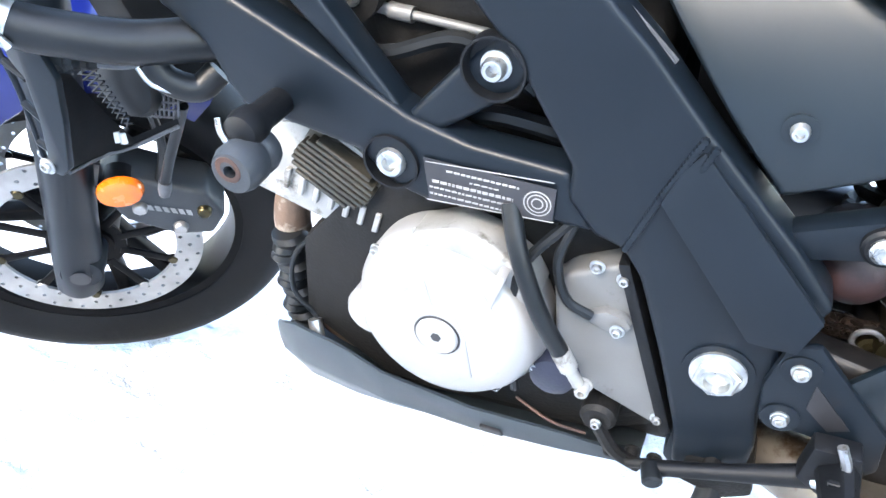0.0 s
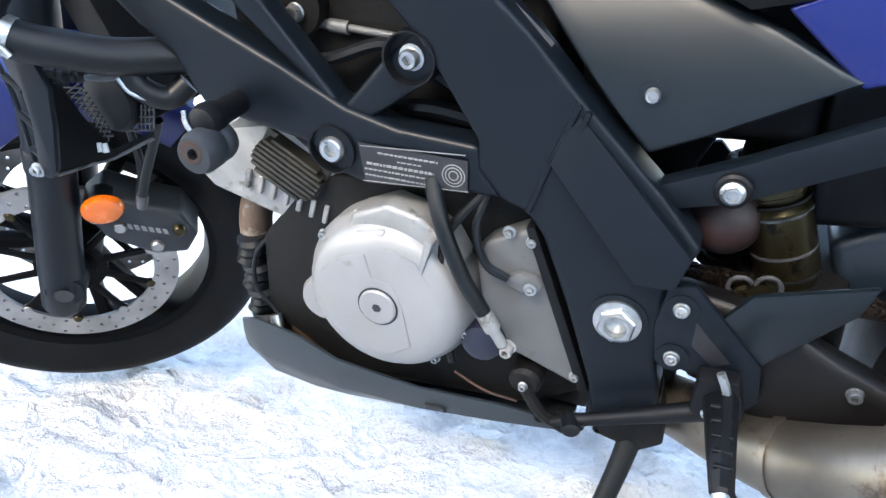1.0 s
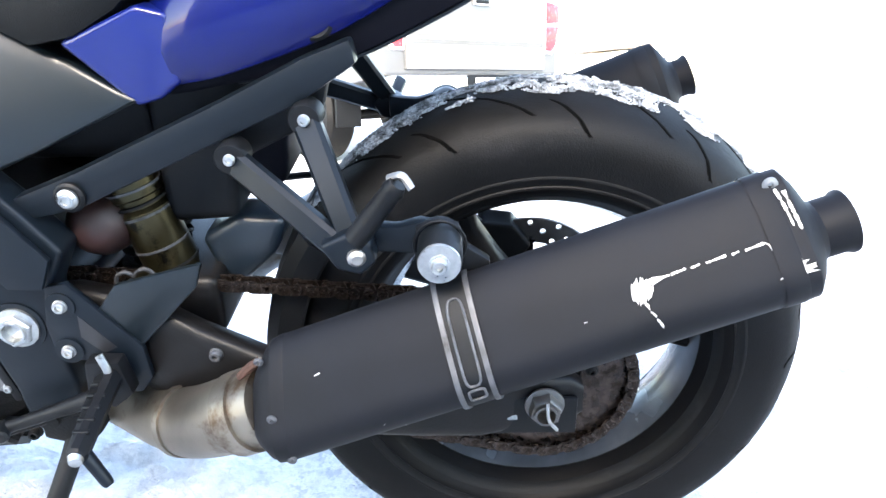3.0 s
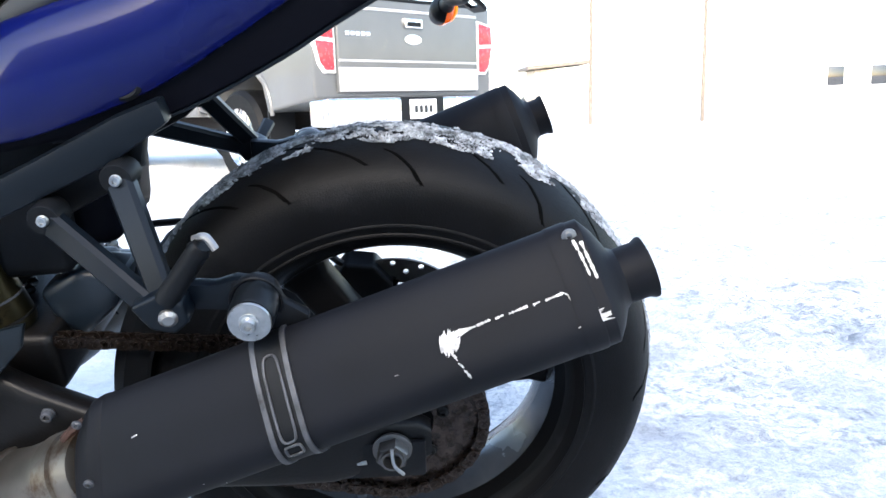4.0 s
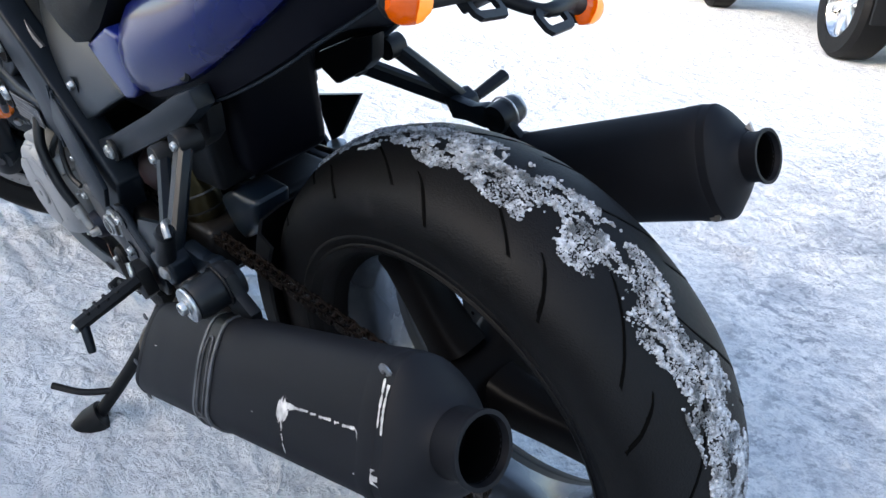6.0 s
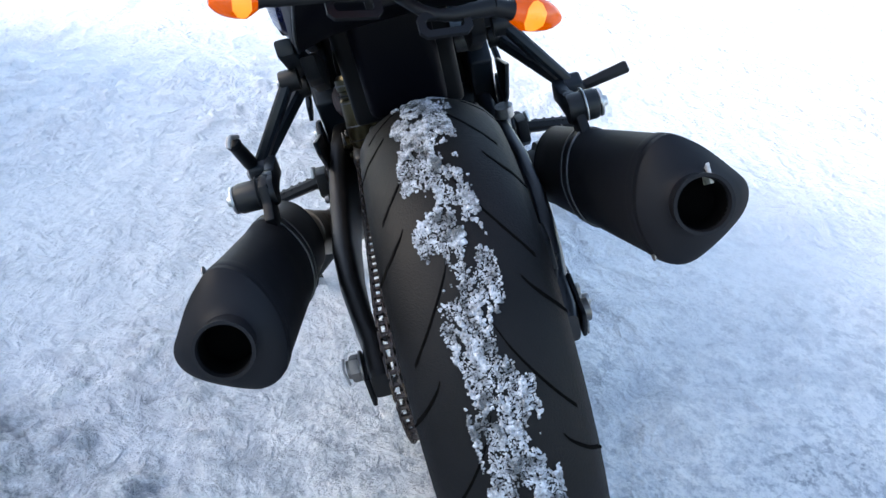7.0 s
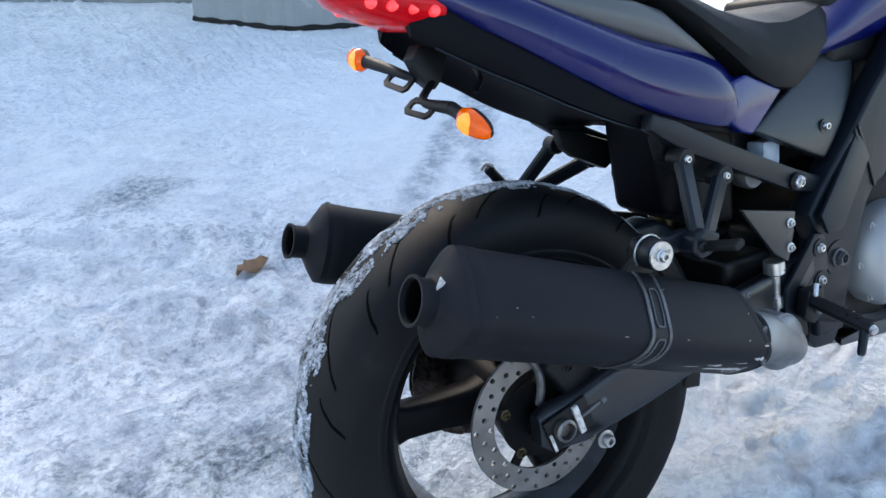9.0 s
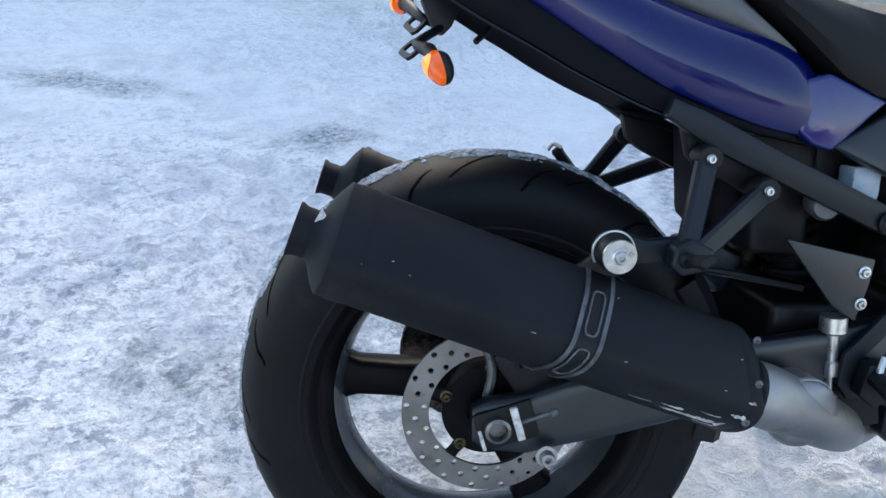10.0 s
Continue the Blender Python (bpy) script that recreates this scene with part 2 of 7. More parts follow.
    # dark mottling from here on also paints shade into the snow's small hollows
    speck = ramp(fine.outputs["Fac"], 0.41, 0.46, (0.6, 0.63, 0.68), (1, 1, 1))
    base = mixed("MULTIPLY", 0.5, base, speck.outputs["Color"])
    blotch = noise_tex(3.2, 8, 0.68, 0.9)
    base = mixed("MULTIPLY", 0.75, base, ramp(blotch.outputs["Fac"], 0.4, 0.56, (0.66, 0.7, 0.75), (1, 1, 1)).outputs["Color"])
    feather, frost = ridged(4.6, 10), ridged(17.0, 8)
    feather.inputs["Distortion"].default_value, frost.inputs["Distortion"].default_value = 0.6, 0.4
    base = mixed("MULTIPLY", 0.85, base, ramp(feather.outputs["Fac"], 0.2, 0.52, (0.66, 0.695, 0.74), (1, 1, 1)).outputs["Color"])
    base = mixed("MULTIPLY", 0.6, base, ramp(frost.outputs["Fac"], 0.18, 0.42, (0.66, 0.69, 0.73), (1, 1, 1)).outputs["Color"])
    zone = ramp(noise_tex(1.5, 5, 0.65, 0.1).outputs["Fac"], 0.4, 0.56, (0, 0, 0), (1, 1, 1))
    pit_n = noise_tex(22, 10, 0.78, 0.1)
    pit_shade = ramp(pit_n.outputs["Fac"], 0.44, 0.48, (0.5, 0.535, 0.585), (1, 1, 1))
    base = mixed("MULTIPLY", zone.outputs["Color"], base, pit_shade.outputs["Color"])
    crumb = noise_tex(75, 12, 0.8, 0.2)
    base = mixed("MULTIPLY", 0.6, base, ramp(crumb.outputs["Fac"], 0.455, 0.49, (0.66, 0.69, 0.73), (1, 1, 1)).outputs["Color"])
    # pale scratches and cracks in the icy places
    bend = n.new("ShaderNodeVectorMath")
    bend.operation = "MULTIPLY_ADD"
    l.new(mid.outputs["Color"], bend.inputs[0])
    bend.inputs[1].default_value = (0.25, 0.25, 0)
    l.new(tc.outputs["Object"], bend.inputs[2])
    cells = n.new("ShaderNodeTexVoronoi")
    cells.feature = "DISTANCE_TO_EDGE"
    cells.inputs["Scale"].default_value = 7.0
    l.new(bend.outputs["Vector"], cells.inputs["Vector"])
    crack = ramp(cells.outputs["Distance"], 0.006, 0.03, (1, 1, 1), (0, 0, 0))
    white = n.new("ShaderNodeRGB")
    white.outputs[0].default_value = (0.93, 0.94, 0.95, 1)
    base = mixed("MIX", math_node("MULTIPLY", crack.outputs["Color"], math_node("MULTIPLY", ice.outputs["Color"], 0.6)), base, white.outputs[0])
    # cleaner, less trodden snow towards the front wheel; far out, sky glare painted in white
    where = n.new("ShaderNodeSeparateXYZ")
    l.new(tc.outputs["Object"], where.inputs[0])
    for axis, near, far, most in (("X", 0.0, -0.55, 0.7), ("Y", -1.0, -2.3, 0.6)):
        whiten = n.new("ShaderNodeMapRange")
        whiten.inputs["From Min"].default_value, whiten.inputs["From Max"].default_value = near, far
        whiten.inputs["To Min"].default_value, whiten.inputs["To Max"].default_value = 0.0, most
        l.new(where.outputs[axis], whiten.inputs["Value"])
        base = mixed("MIX", whiten.outputs["Result"], base, white.outputs[0])
    # darker worn ice beside the wheel and further out, and three lines of old footprints
    for args in ((0.4, -0.455, 0.27, 0.1, 168), (0.36, -1.85, 0.16, 0.12, 20), (1.45, -2.5, 0.4, 0.12, 160), (-0.05, -0.8, 0.22, 0.12, 30)):
        base = mixed("MULTIPLY", patch(*args), base, ramp(fine.outputs["Fac"], 0.38, 0.6, (0.25, 0.28, 0.3), (0.78, 0.81, 0.83)).outputs["Color"])
    for args in ((-0.76, -1.74, 0.75, 0.06, 51), (-1.25, -2.25, 0.9, 0.06, 59), (-0.77, -1.3, 0.36, 0.05, 75)):
        base = mixed("MULTIPLY", patch(*args), base, ramp(pit_n.outputs["Fac"], 0.45, 0.62, (0.5, 0.53, 0.57), (0.96, 0.965, 0.97)).outputs["Color"])
    l.new(base, b.inputs["Base Color"])
    gloss = n.new("ShaderNodeMapRange")
    gloss.inputs["To Min"].default_value, gloss.inputs["To Max"].default_value = 0.75, 0.35
    l.new(ice.outputs["Color"], gloss.inputs["Value"])
    l.new(gloss.outputs["Result"], b.inputs["Roughness"])
    add = n.new("ShaderNodeMath")
    add.operation = "MULTIPLY_ADD"
    add.inputs[1].default_value = 0.35
    l.new(grain.outputs["Fac"], add.inputs[0])
    l.new(fine.outputs["Fac"], add.inputs[2])
    add2 = n.new("ShaderNodeMath")
    add2.operation = "MULTIPLY_ADD"
    add2.inputs[1].default_value = 1.6
    l.new(mid.outputs["Fac"], add2.inputs[0])
    l.new(add.outputs[0], add2.inputs[2])
    add3 = n.new("ShaderNodeMath")
    add3.operation = "MULTIPLY_ADD"
    add3.inputs[1].default_value = 0.8
    l.new(pit_n.outputs["Fac"], add3.inputs[0])
    l.new(add2.outputs[0], add3.inputs[2])
    high = math_node("ADD", add3.outputs[0], math_node("ADD", math_node("MULTIPLY", feather.outputs["Fac"], 0.9), math_node("MULTIPLY", frost.outputs["Fac"], 0.45)))
    bp = n.new("ShaderNodeBump")
    bp.inputs["Strength"].default_value, bp.inputs["Distance"].default_value = 0.9, 0.022
    l.new(high, bp.inputs["Height"])
    l.new(bp.outputs["Normal"], b.inputs["Normal"])
    return m


SNOW = snow_material()


# ---- mesh helpers ----
def part(name, bm, mat, parent=None, label="", smooth=True, m=None):
    """Links a bmesh as one mesh object under a thing or a part."""
    if m is not None:
        bmesh.ops.transform(bm, matrix=m, verts=bm.verts)
        if m.determinant() < 0:
            bmesh.ops.reverse_faces(bm, faces=bm.faces)
    me = bpy.data.meshes.new(name)
    bm.to_mesh(me)
    bm.free()
    me.materials.append(mat)
    if smooth:
        for p in me.polygons:
            p.use_smooth = True
        me.set_sharp_from_angle(angle=radians(38))
    ob = new(name, me)
    ob.parent = parent
    if label:
        ob["label"] = label
    return ob


def join(*bms):
    out = bmesh.new()
    for b in bms:
        me = bpy.data.meshes.new("tmp")
        b.to_mesh(me)
        b.free()
        out.from_mesh(me)
        bpy.data.meshes.remove(me)
    return out


def prism(poly, y0, y1, bevel=0.003, seg=2):
    """A plate: an outline of (x, z) points between two depths y0 and y1, with rounded edges."""
    bm = bmesh.new()
    vs = [bm.verts.new((x, y0, z)) for x, z in poly]
    f = bm.faces.new(vs)
    r = bmesh.ops.extrude_face_region(bm, geom=[f])
    for v in r["geom"]:
        if isinstance(v, bmesh.types.BMVert):
            v.co.y = y1
    bmesh.ops.recalc_face_normals(bm, faces=bm.faces)
    if bevel:
        bmesh.ops.bevel(bm, geom=list(bm.edges), offset=bevel, segments=seg, profile=0.6, affect="EDGES", clamp_overlap=True)
    return bm


def box(x0, x1, y0, y1, z0, z1, bevel=0.003, seg=2):
    return prism([(x0, z0), (x1, z0), (x1, z1), (x0, z1)], y0, y1, bevel, seg)


def curve_pts(points, steps=6):
    """A smooth line through the points (Catmull-Rom)."""
    p = [Vector(q) for q in points]
    if len(p) < 3:
        return p
    p = [2 * p[0] - p[1]] + p + [2 * p[-1] - p[-2]]
    out = []
    for i in range(1, len(p) - 2):
        for k in range(steps):
            t = k / steps
            a, b, c, d = p[i - 1], p[i], p[i + 1], p[i + 2]
            out.append(0.5 * (2 * b + (c - a) * t + (2 * a - 5 * b + 4 * c - d) * t * t + (3 * b - a - 3 * c + d) * t ** 3))
    out.append(p[-2])
    return out


def loft(rings, caps=True, closed=False):
    """Skins a run of rings of points, each with the same count."""
    bm = bmesh.new()
    vr = [[bm.verts.new(q) for q in ring] for ring in rings]
    n = len(vr[0])
    runs = list(zip(vr, vr[1:])) + ([(vr[-1], vr[0])] if closed else [])
    for a, b in runs:
        for i in range(n):
            bm.faces.new((a[i], a[(i + 1) % n], b[(i + 1) % n], b[i]))
    if caps and not closed:
        bm.faces.new(list(reversed(vr[0])))
        bm.faces.new(vr[-1])
    bmesh.ops.recalc_face_normals(bm, faces=bm.faces)
    return bm


def tube(points, radius, n=14, steps=6, squash=1.0, caps=True):
    """A round bar or hose along a smooth line; radius may be a list along it."""
    line = curve_pts(points, steps)
    up = Vector((0, 1, 0.13)).normalized()
    rings = []
    for i, c in enumerate(line):
        d = (line[min(i + 1, len(line) - 1)] - line[max(i - 1, 0)]).normalized()
        u = up.cross(d).normalized()
        v = d.cross(u)
        if isinstance(radius, (list, tuple)):
            f = i / max(1, len(line) - 1) * (len(radius) - 1)
            k = min(int(f), len(radius) - 2)
            r = radius[k] + (radius[k + 1] - radius[k]) * (f - k)
        else:
            r = radius
        rings.append([c + r * math.cos(2 * math.pi * j / n) * u + squash * r * math.sin(2 * math.pi * j / n) * v for j in range(n)])
    return loft(rings, caps)


def lathe(profile, n=48, c=(0, 0, 0), ring=False):
    """Turns a profile of (radius, y) about the y axis through c."""
    rings = []
    for k in range(n):
        a = 2 * math.pi * k / n
        rings.append([(c[0] + r * math.cos(a), c[1] + y, c[2] + r * math.sin(a)) for r, y in profile])
    bm = bmesh.new()
    vr = [[bm.verts.new(q) for q in rg] for rg in rings]
    m = len(profile)
    for k in range(n):
        a, b = vr[k], vr[(k + 1) % n]
        for i in range(m if ring else m - 1):
            j = (i + 1) % m
            bm.faces.new((a[i], a[j], b[j], b[i]))
    bmesh.ops.remove_doubles(bm, verts=bm.verts, dist=1e-6)
    bmesh.ops.recalc_face_normals(bm, faces=bm.faces)
    return bm


def along(a, b):
    """The turn and shift that lays the y axis along a to b, from a."""
    d = Vector(b) - Vector(a)
    return Matrix.Translation(a) @ d.to_track_quat("Y", "Z").to_matrix().to_4x4()


def rod(a, b, profile, n=24):
    """A turned piece from a to b; profile of (radius, share of the length)."""
    ln = (Vector(b) - Vector(a)).length
    bm = lathe([(0, profile[0][1] * ln)] + [(r, s * ln) for r, s in profile] + [(0, profile[-1][1] * ln)], n)
    bmesh.ops.transform(bm, matrix=along(a, b), verts=bm.verts)
    return bm


def bar(a, b, w0, w1, t, c=0.003):
    """A flat bar with chamfered edges from a to b; w0, w1 across, t thick towards y."""
    a, b = Vector(a), Vector(b)
    d = (b - a).normalized()
    out = Vector((0, 1, 0))
    out = (out - d * out.dot(d)).normalized()
    across = d.cross(out)
    rings = []
    for q, w, k in ((a, w0, 0.8), (a + d * 0.003, w0, 1), (b - d * 0.003, w1, 1), (b, w1, 0.8)):
        h, e = w / 2 * k, t / 2 * k
        pts = [(h, e - c), (h - c, e), (c - h, e), (-h, e - c), (-h, c - e), (c - h, -e), (h - c, -e), (h, c - e)]
        rings.append([q + across * u + out * v for u, v in pts])
    return loft(rings)


def lean_in(bm, side, z0, k):
    """Curves the part of a side piece above z0 in towards the middle."""
    bmesh.ops.triangulate(bm, faces=bm.faces)
    for step in range(3):
        bmesh.ops.subdivide_edges(bm, edges=[e for e in bm.edges if e.calc_length() > 0.012], cuts=1, use_grid_fill=True)
    bmesh.ops.triangulate(bm, faces=bm.faces)
    for v in bm.verts:
        v.co.y -= side * max(0.0, v.co.z - z0) ** 2 * k
    return bm


def slot_plate(c, along_x, up, w, h, t, wall):
    """A small plate with a long slot through it."""
    c, u, v = Vector(c), Vector(along_x).normalized(), Vector(up).normalized()
    nrm = u.cross(v).normalized()
    rings = []
    for ww, hh, s in ((w, h, 1), (w, h, -1), (w - wall, h - wall, -1), (w - wall, h - wall, 1)):
        cut = hh * 0.45
        pts = [(ww, hh - cut), (ww - cut, hh), (cut - ww, hh), (-ww, hh - cut), (-ww, cut - hh), (cut - ww, -hh), (ww - cut, -hh), (ww, cut - hh)]
        rings.append([c + u * p + v * q + nrm * s * t for p, q in pts])
    return loft(rings, closed=True)


def bolt(parent, x, y, z, r=0.009, side=-1, mat=None, washer=1.5, h=0.006, name="bolt"):
    """A socket-head or flanged bolt whose head points out to the given side."""
    s, r = side, r * 0.74
    prof = [(0, 0), (r * washer, 0), (r * washer, s * 0.0015), (r * 1.02, s * 0.0022), (r, s * h * 0.8), (r * 0.85, s * h), (r * 0.5, s * h), (r * 0.45, s * h * 0.45), (0, s * h * 0.45)]
    return part(name, lathe(prof, 18, (x, y, z)), mat or STEEL, parent)


def hexnut(parent, x, y, z, r, h, side=-1, hole=0.45, name="nut", mat=None):
    s = side
    fl = lathe([(0, 0), (r * 1.18, 0), (r * 1.18, s * 0.003), (r * 0.9, s * 0.005), (0, s * 0.005)], 28, (x, y, z))
    bm = bmesh.new()
    ring = []
    for rr, yy in ((r, 0.004), (r, h * 0.85), (r * 0.9, h), (r * hole * 1.25, h), (r * hole * 1.25, h * 1.25), (r * hole, h * 1.25), (r * hole, 0.003)):
        sides = 6 if rr > r * 0.8 else 24
        pts = []
        for k in range(24):
            a = 2 * math.pi * k / 24
            q = rr
            if sides == 6:
                q = rr * math.cos(math.pi / 6) / math.cos((a % (math.pi / 3)) - math.pi / 6)
            pts.append((x + q * math.cos(a + 0.3), y + s * yy, z + q * math.sin(a + 0.3)))
        ring.append(pts)
    hx = loft(ring, caps=False)
    return part(name, join(fl, hx), mat or STEEL, parent)


def fbm(x, y, octaves=5, seed=0, gain=0.5):
    """Smooth random heights on arrays of places."""
    out, amp = np.zeros_like(x), 1.0
    for o in range(octaves):
        xi, yi = np.floor(x).astype(np.int64), np.floor(y).astype(np.int64)
        fx, fy = x - xi, y - yi
        fx, fy = fx * fx * (3 - 2 * fx), fy * fy * (3 - 2 * fy)

        def h(i, j):
            k = (i * 374761393 + j * 668265263 + (seed + o) * 974711) & 0xFFFFFFFF
            k = ((k ^ (k >> 13)) * 1274126177) & 0xFFFFFFFF
            return ((k ^ (k >> 16)) & 0xFFFF) / 65535.0 - 0.5

        out += amp * ((h(xi, yi) * (1 - fx) + h(xi + 1, yi) * fx) * (1 - fy) + (h(xi, yi + 1) * (1 - fx) + h(xi + 1, yi + 1) * fx) * fy)
        x, y, amp = x * 2.03 + 17.3, y * 2.03 - 9.1, amp * gain
    return out


# ---- ground ----
def snow_height(gx, gy):
    """Height of the snow: rolling, trodden, crumbly near by, with two ruts."""
    near = np.clip(1.6 - np.hypot(gx, gy) / 9.0, 0.0, 1.0)
    rough = np.clip(0.5 + 2.2 * fbm(gx * 1.1 + 3.0, gy * 1.1, 4, 21), 0.12, 1.0) * near
    crumb = np.clip(fbm(gx * 17, gy * 17, 4, 5, 0.62) + 0.06, 0.0, 0.4)
    lump = np.abs(fbm(gx * 6, gy * 6, 4, 11, 0.6))
    z = 0.010 * fbm(gx * 2.2, gy * 2.2, 4, 3) + 0.02 * lump * near + 0.055 * crumb * rough
    rut = np.exp(-(((gx * 0.35 + gy * 0.94 - 2.6) / 0.12) ** 2)) + np.exp(-(((gx * 0.94 - gy * 0.2 + 2.2) / 0.1) ** 2))
    return z - 0.012 * rut * near - 0.006


def ground():
    k, s, n = 7.0, 0.45, 700
    u = np.linspace(-1, 1, n)
    ax = s * np.sinh(k * u)
    gx, gy = np.meshgrid(ax - 0.2, ax, indexing="ij")
    z = snow_height(gx, gy)
    verts = np.stack([gx, gy, z], -1).reshape(-1, 3)
    i = np.arange(n - 1)
    a = (i[:, None] * n + i[None, :]).ravel()
    faces = np.stack([a, a + n, a + n + 1, a + 1], 1)
    me = bpy.data.meshes.new("ground")
    me.from_pydata(verts.tolist(), [], faces.tolist())
    me.materials.append(SNOW)
    for p in me.polygons:
        p.use_smooth = True
    return tagged(new("ground", me), "trampled snow and grey ice over a parking lot", "ground", kind="structure")


ground()



# ---- motorcycle ----
LEAN = radians(15.14)
bike = new("motorcycle")
bike.empty_display_size = 0.2
bike.matrix_world = Matrix.Translation((0, -0.0006, 0.0024)) @ Matrix.Rotation(LEAN, 4, "X")
tagged(bike, "blue and black sports motorcycle leaning on its sidestand in snow", "motorcycle")


def spin(points, a):
    c, s = math.cos(a), math.sin(a)
    return [(c * x - s * z, y, s * x + c * z) for x, y, z in points]


def drilled_disc(r0, r1, y0, y1, na, nr, hole, every=2):
    """A brake disc: a ring of cells, of which some have a round hole right through."""
    bm = bmesh.new()

    def pt(a, r, y):
        return bm.verts.new((r * math.cos(a), y, r * math.sin(a)))

    da, dr = 2 * math.pi / na, (r1 - r0) / nr
    for i in range(na):
        for j in range(nr):
            a0, a1, ra, rb = i * da, (i + 1) * da, r0 + j * dr, r0 + (j + 1) * dr
            am, rm = (a0 + a1) / 2, (ra + rb) / 2
            edge = [(a0, ra), (am, ra), (a1, ra), (a1, rm), (a1, rb), (am, rb), (a0, rb), (a0, rm)]
            holed = (i + j) % every == 0
            o0, o1 = [pt(*e, y0) for e in edge], [pt(*e, y1) for e in edge]
            if holed:
                ins = []
                for k in range(8):
                    w = math.pi * 1.25 + k * math.pi / 4
                    ins.append((am + hole * math.cos(w) / rm, rm + hole * math.sin(w)))
                i0, i1 = [pt(*e, y0) for e in ins], [pt(*e, y1) for e in ins]
                for k in range(8):
                    n = (k + 1) % 8
                    bm.faces.new((o0[k], o0[n], i0[n], i0[k]))
                    bm.faces.new((o1[n], o1[k], i1[k], i1[n]))
                    bm.faces.new((i0[k], i0[n], i1[n], i1[k]))
            else:
                bm.faces.new(o0)
                bm.faces.new(list(reversed(o1)))
            if j == 0:
                for k in (0, 1):
                    bm.faces.new((o0[k], o1[k], o1[k + 1], o0[k + 1]))
            if j == nr - 1:
                for k in (4, 5):
                    bm.faces.new((o0[k], o1[k], o1[k + 1], o0[k + 1]))
    bmesh.ops.remove_doubles(bm, verts=bm.verts, dist=1e-5)
    bmesh.ops.recalc_face_normals(bm, faces=bm.faces)
    return bm


def spoke(angle, r0, r1, w0, w1, t0, t1):
    """A cast spoke from the hub to the rim, wider at both roots."""
    rings = []
    for f, wf in ((0, 1.25), (0.15, 1.0), (0.5, 0.92), (0.85, 1.0), (1, 1.4)):
        r, w, t = r0 + (r1 - r0) * f, (w0 + (w1 - w0) * f) * wf, t0 + (t1 - t0) * f
        ring = []
        for k in range(16):
            a = 2 * math.pi * k / 16
            ca, sa = math.cos(a), math.sin(a)
            ring.append((r, t * math.copysign(abs(ca) ** 0.5, ca), w * math.copysign(abs(sa) ** 0.5, sa)))
        rings.append(spin(ring, angle))
    return loft(rings)


# rear wheel
AX = Matrix.Translation((0.004, 0.004, 0.312))
AXW = Matrix.Translation((0.0055, 0.0115, 0.3095))
TYRE_R = 0.3335
tyre_half = [(0.214, 0.0625), (0.222, 0.074), (0.230, 0.078), (0.2315, 0.081), (0.2345, 0.0813), (0.236, 0.080), (0.243, 0.0822), (0.2445, 0.0838), (0.2465, 0.0838), (0.248, 0.0828), (0.260, 0.086), (0.277, 0.0876), (0.295, 0.0852), (0.309, 0.074), (0.3195, 0.058), (0.3272, 0.039), (0.3318, 0.019)]
CROWN = 12
rear_wheel = part("rear_wheel", lathe([(0.189, 0.0), (0.1935, 0.02), (0.205, 0.045), (0.216, 0.064), (0.226, 0.079), (0.233, 0.083), (0.236, 0.077), (0.229, 0.069), (0.219, 0.052), (0.21, 0.03), (0.205, 0.0), (0.21, -0.03), (0.219, -0.052), (0.229, -0.069), (0.236, -0.077), (0.233, -0.083), (0.226, -0.079), (0.216, -0.064), (0.205, -0.045), (0.1935, -0.02)], 96, ring=True), WHEEL, bike, "black cast rear wheel rim", m=AXW)
tyre = part("rear_tyre", lathe(tyre_half + [(TYRE_R, 0)] + [(r, -y) for r, y in reversed(tyre_half)] + [(0.21, 0)], 128, ring=True), RUBBER, bike, "wide black sport tyre with diagonal tread cuts", m=AXW)
for k in range(3):
    part("spoke", spoke(radians(4 + 120 * k), 0.045, 0.196, 0.03, 0.026, 0.03, 0.022), WHEEL, rear_wheel, m=AX)
part("hub", lathe([(0.015, -0.1), (0.05, -0.1), (0.056, -0.06), (0.045, -0.03), (0.045, 0.03), (0.055, 0.06), (0.06, 0.092), (0.015, 0.092)], 40, ring=True), WHEEL, rear_wheel, m=AX)
# grey metal stands in for snow reflected in the rim's black gloss
part("inner_rim_band", lathe([(0.2035, -0.044), (0.1925, -0.02), (0.188, 0.0), (0.1925, 0.02), (0.2035, 0.044)], 96), PALE, rear_wheel, "inside of the rim, snow's reflection put into its grey", m=AXW)


def tyre_surface(y):
    """Radius of the rear tyre at a distance y from its middle."""
    prof = [(0, TYRE_R)] + [(yy, r) for r, yy in reversed(tyre_half[CROWN:])]
    a = abs(y)
    for (y0, r0), (y1, r1) in zip(prof, prof[1:]):
        if a <= y1:
            return r0 + (r1 - r0) * (a - y0) / (y1 - y0)
    return prof[-1][1]


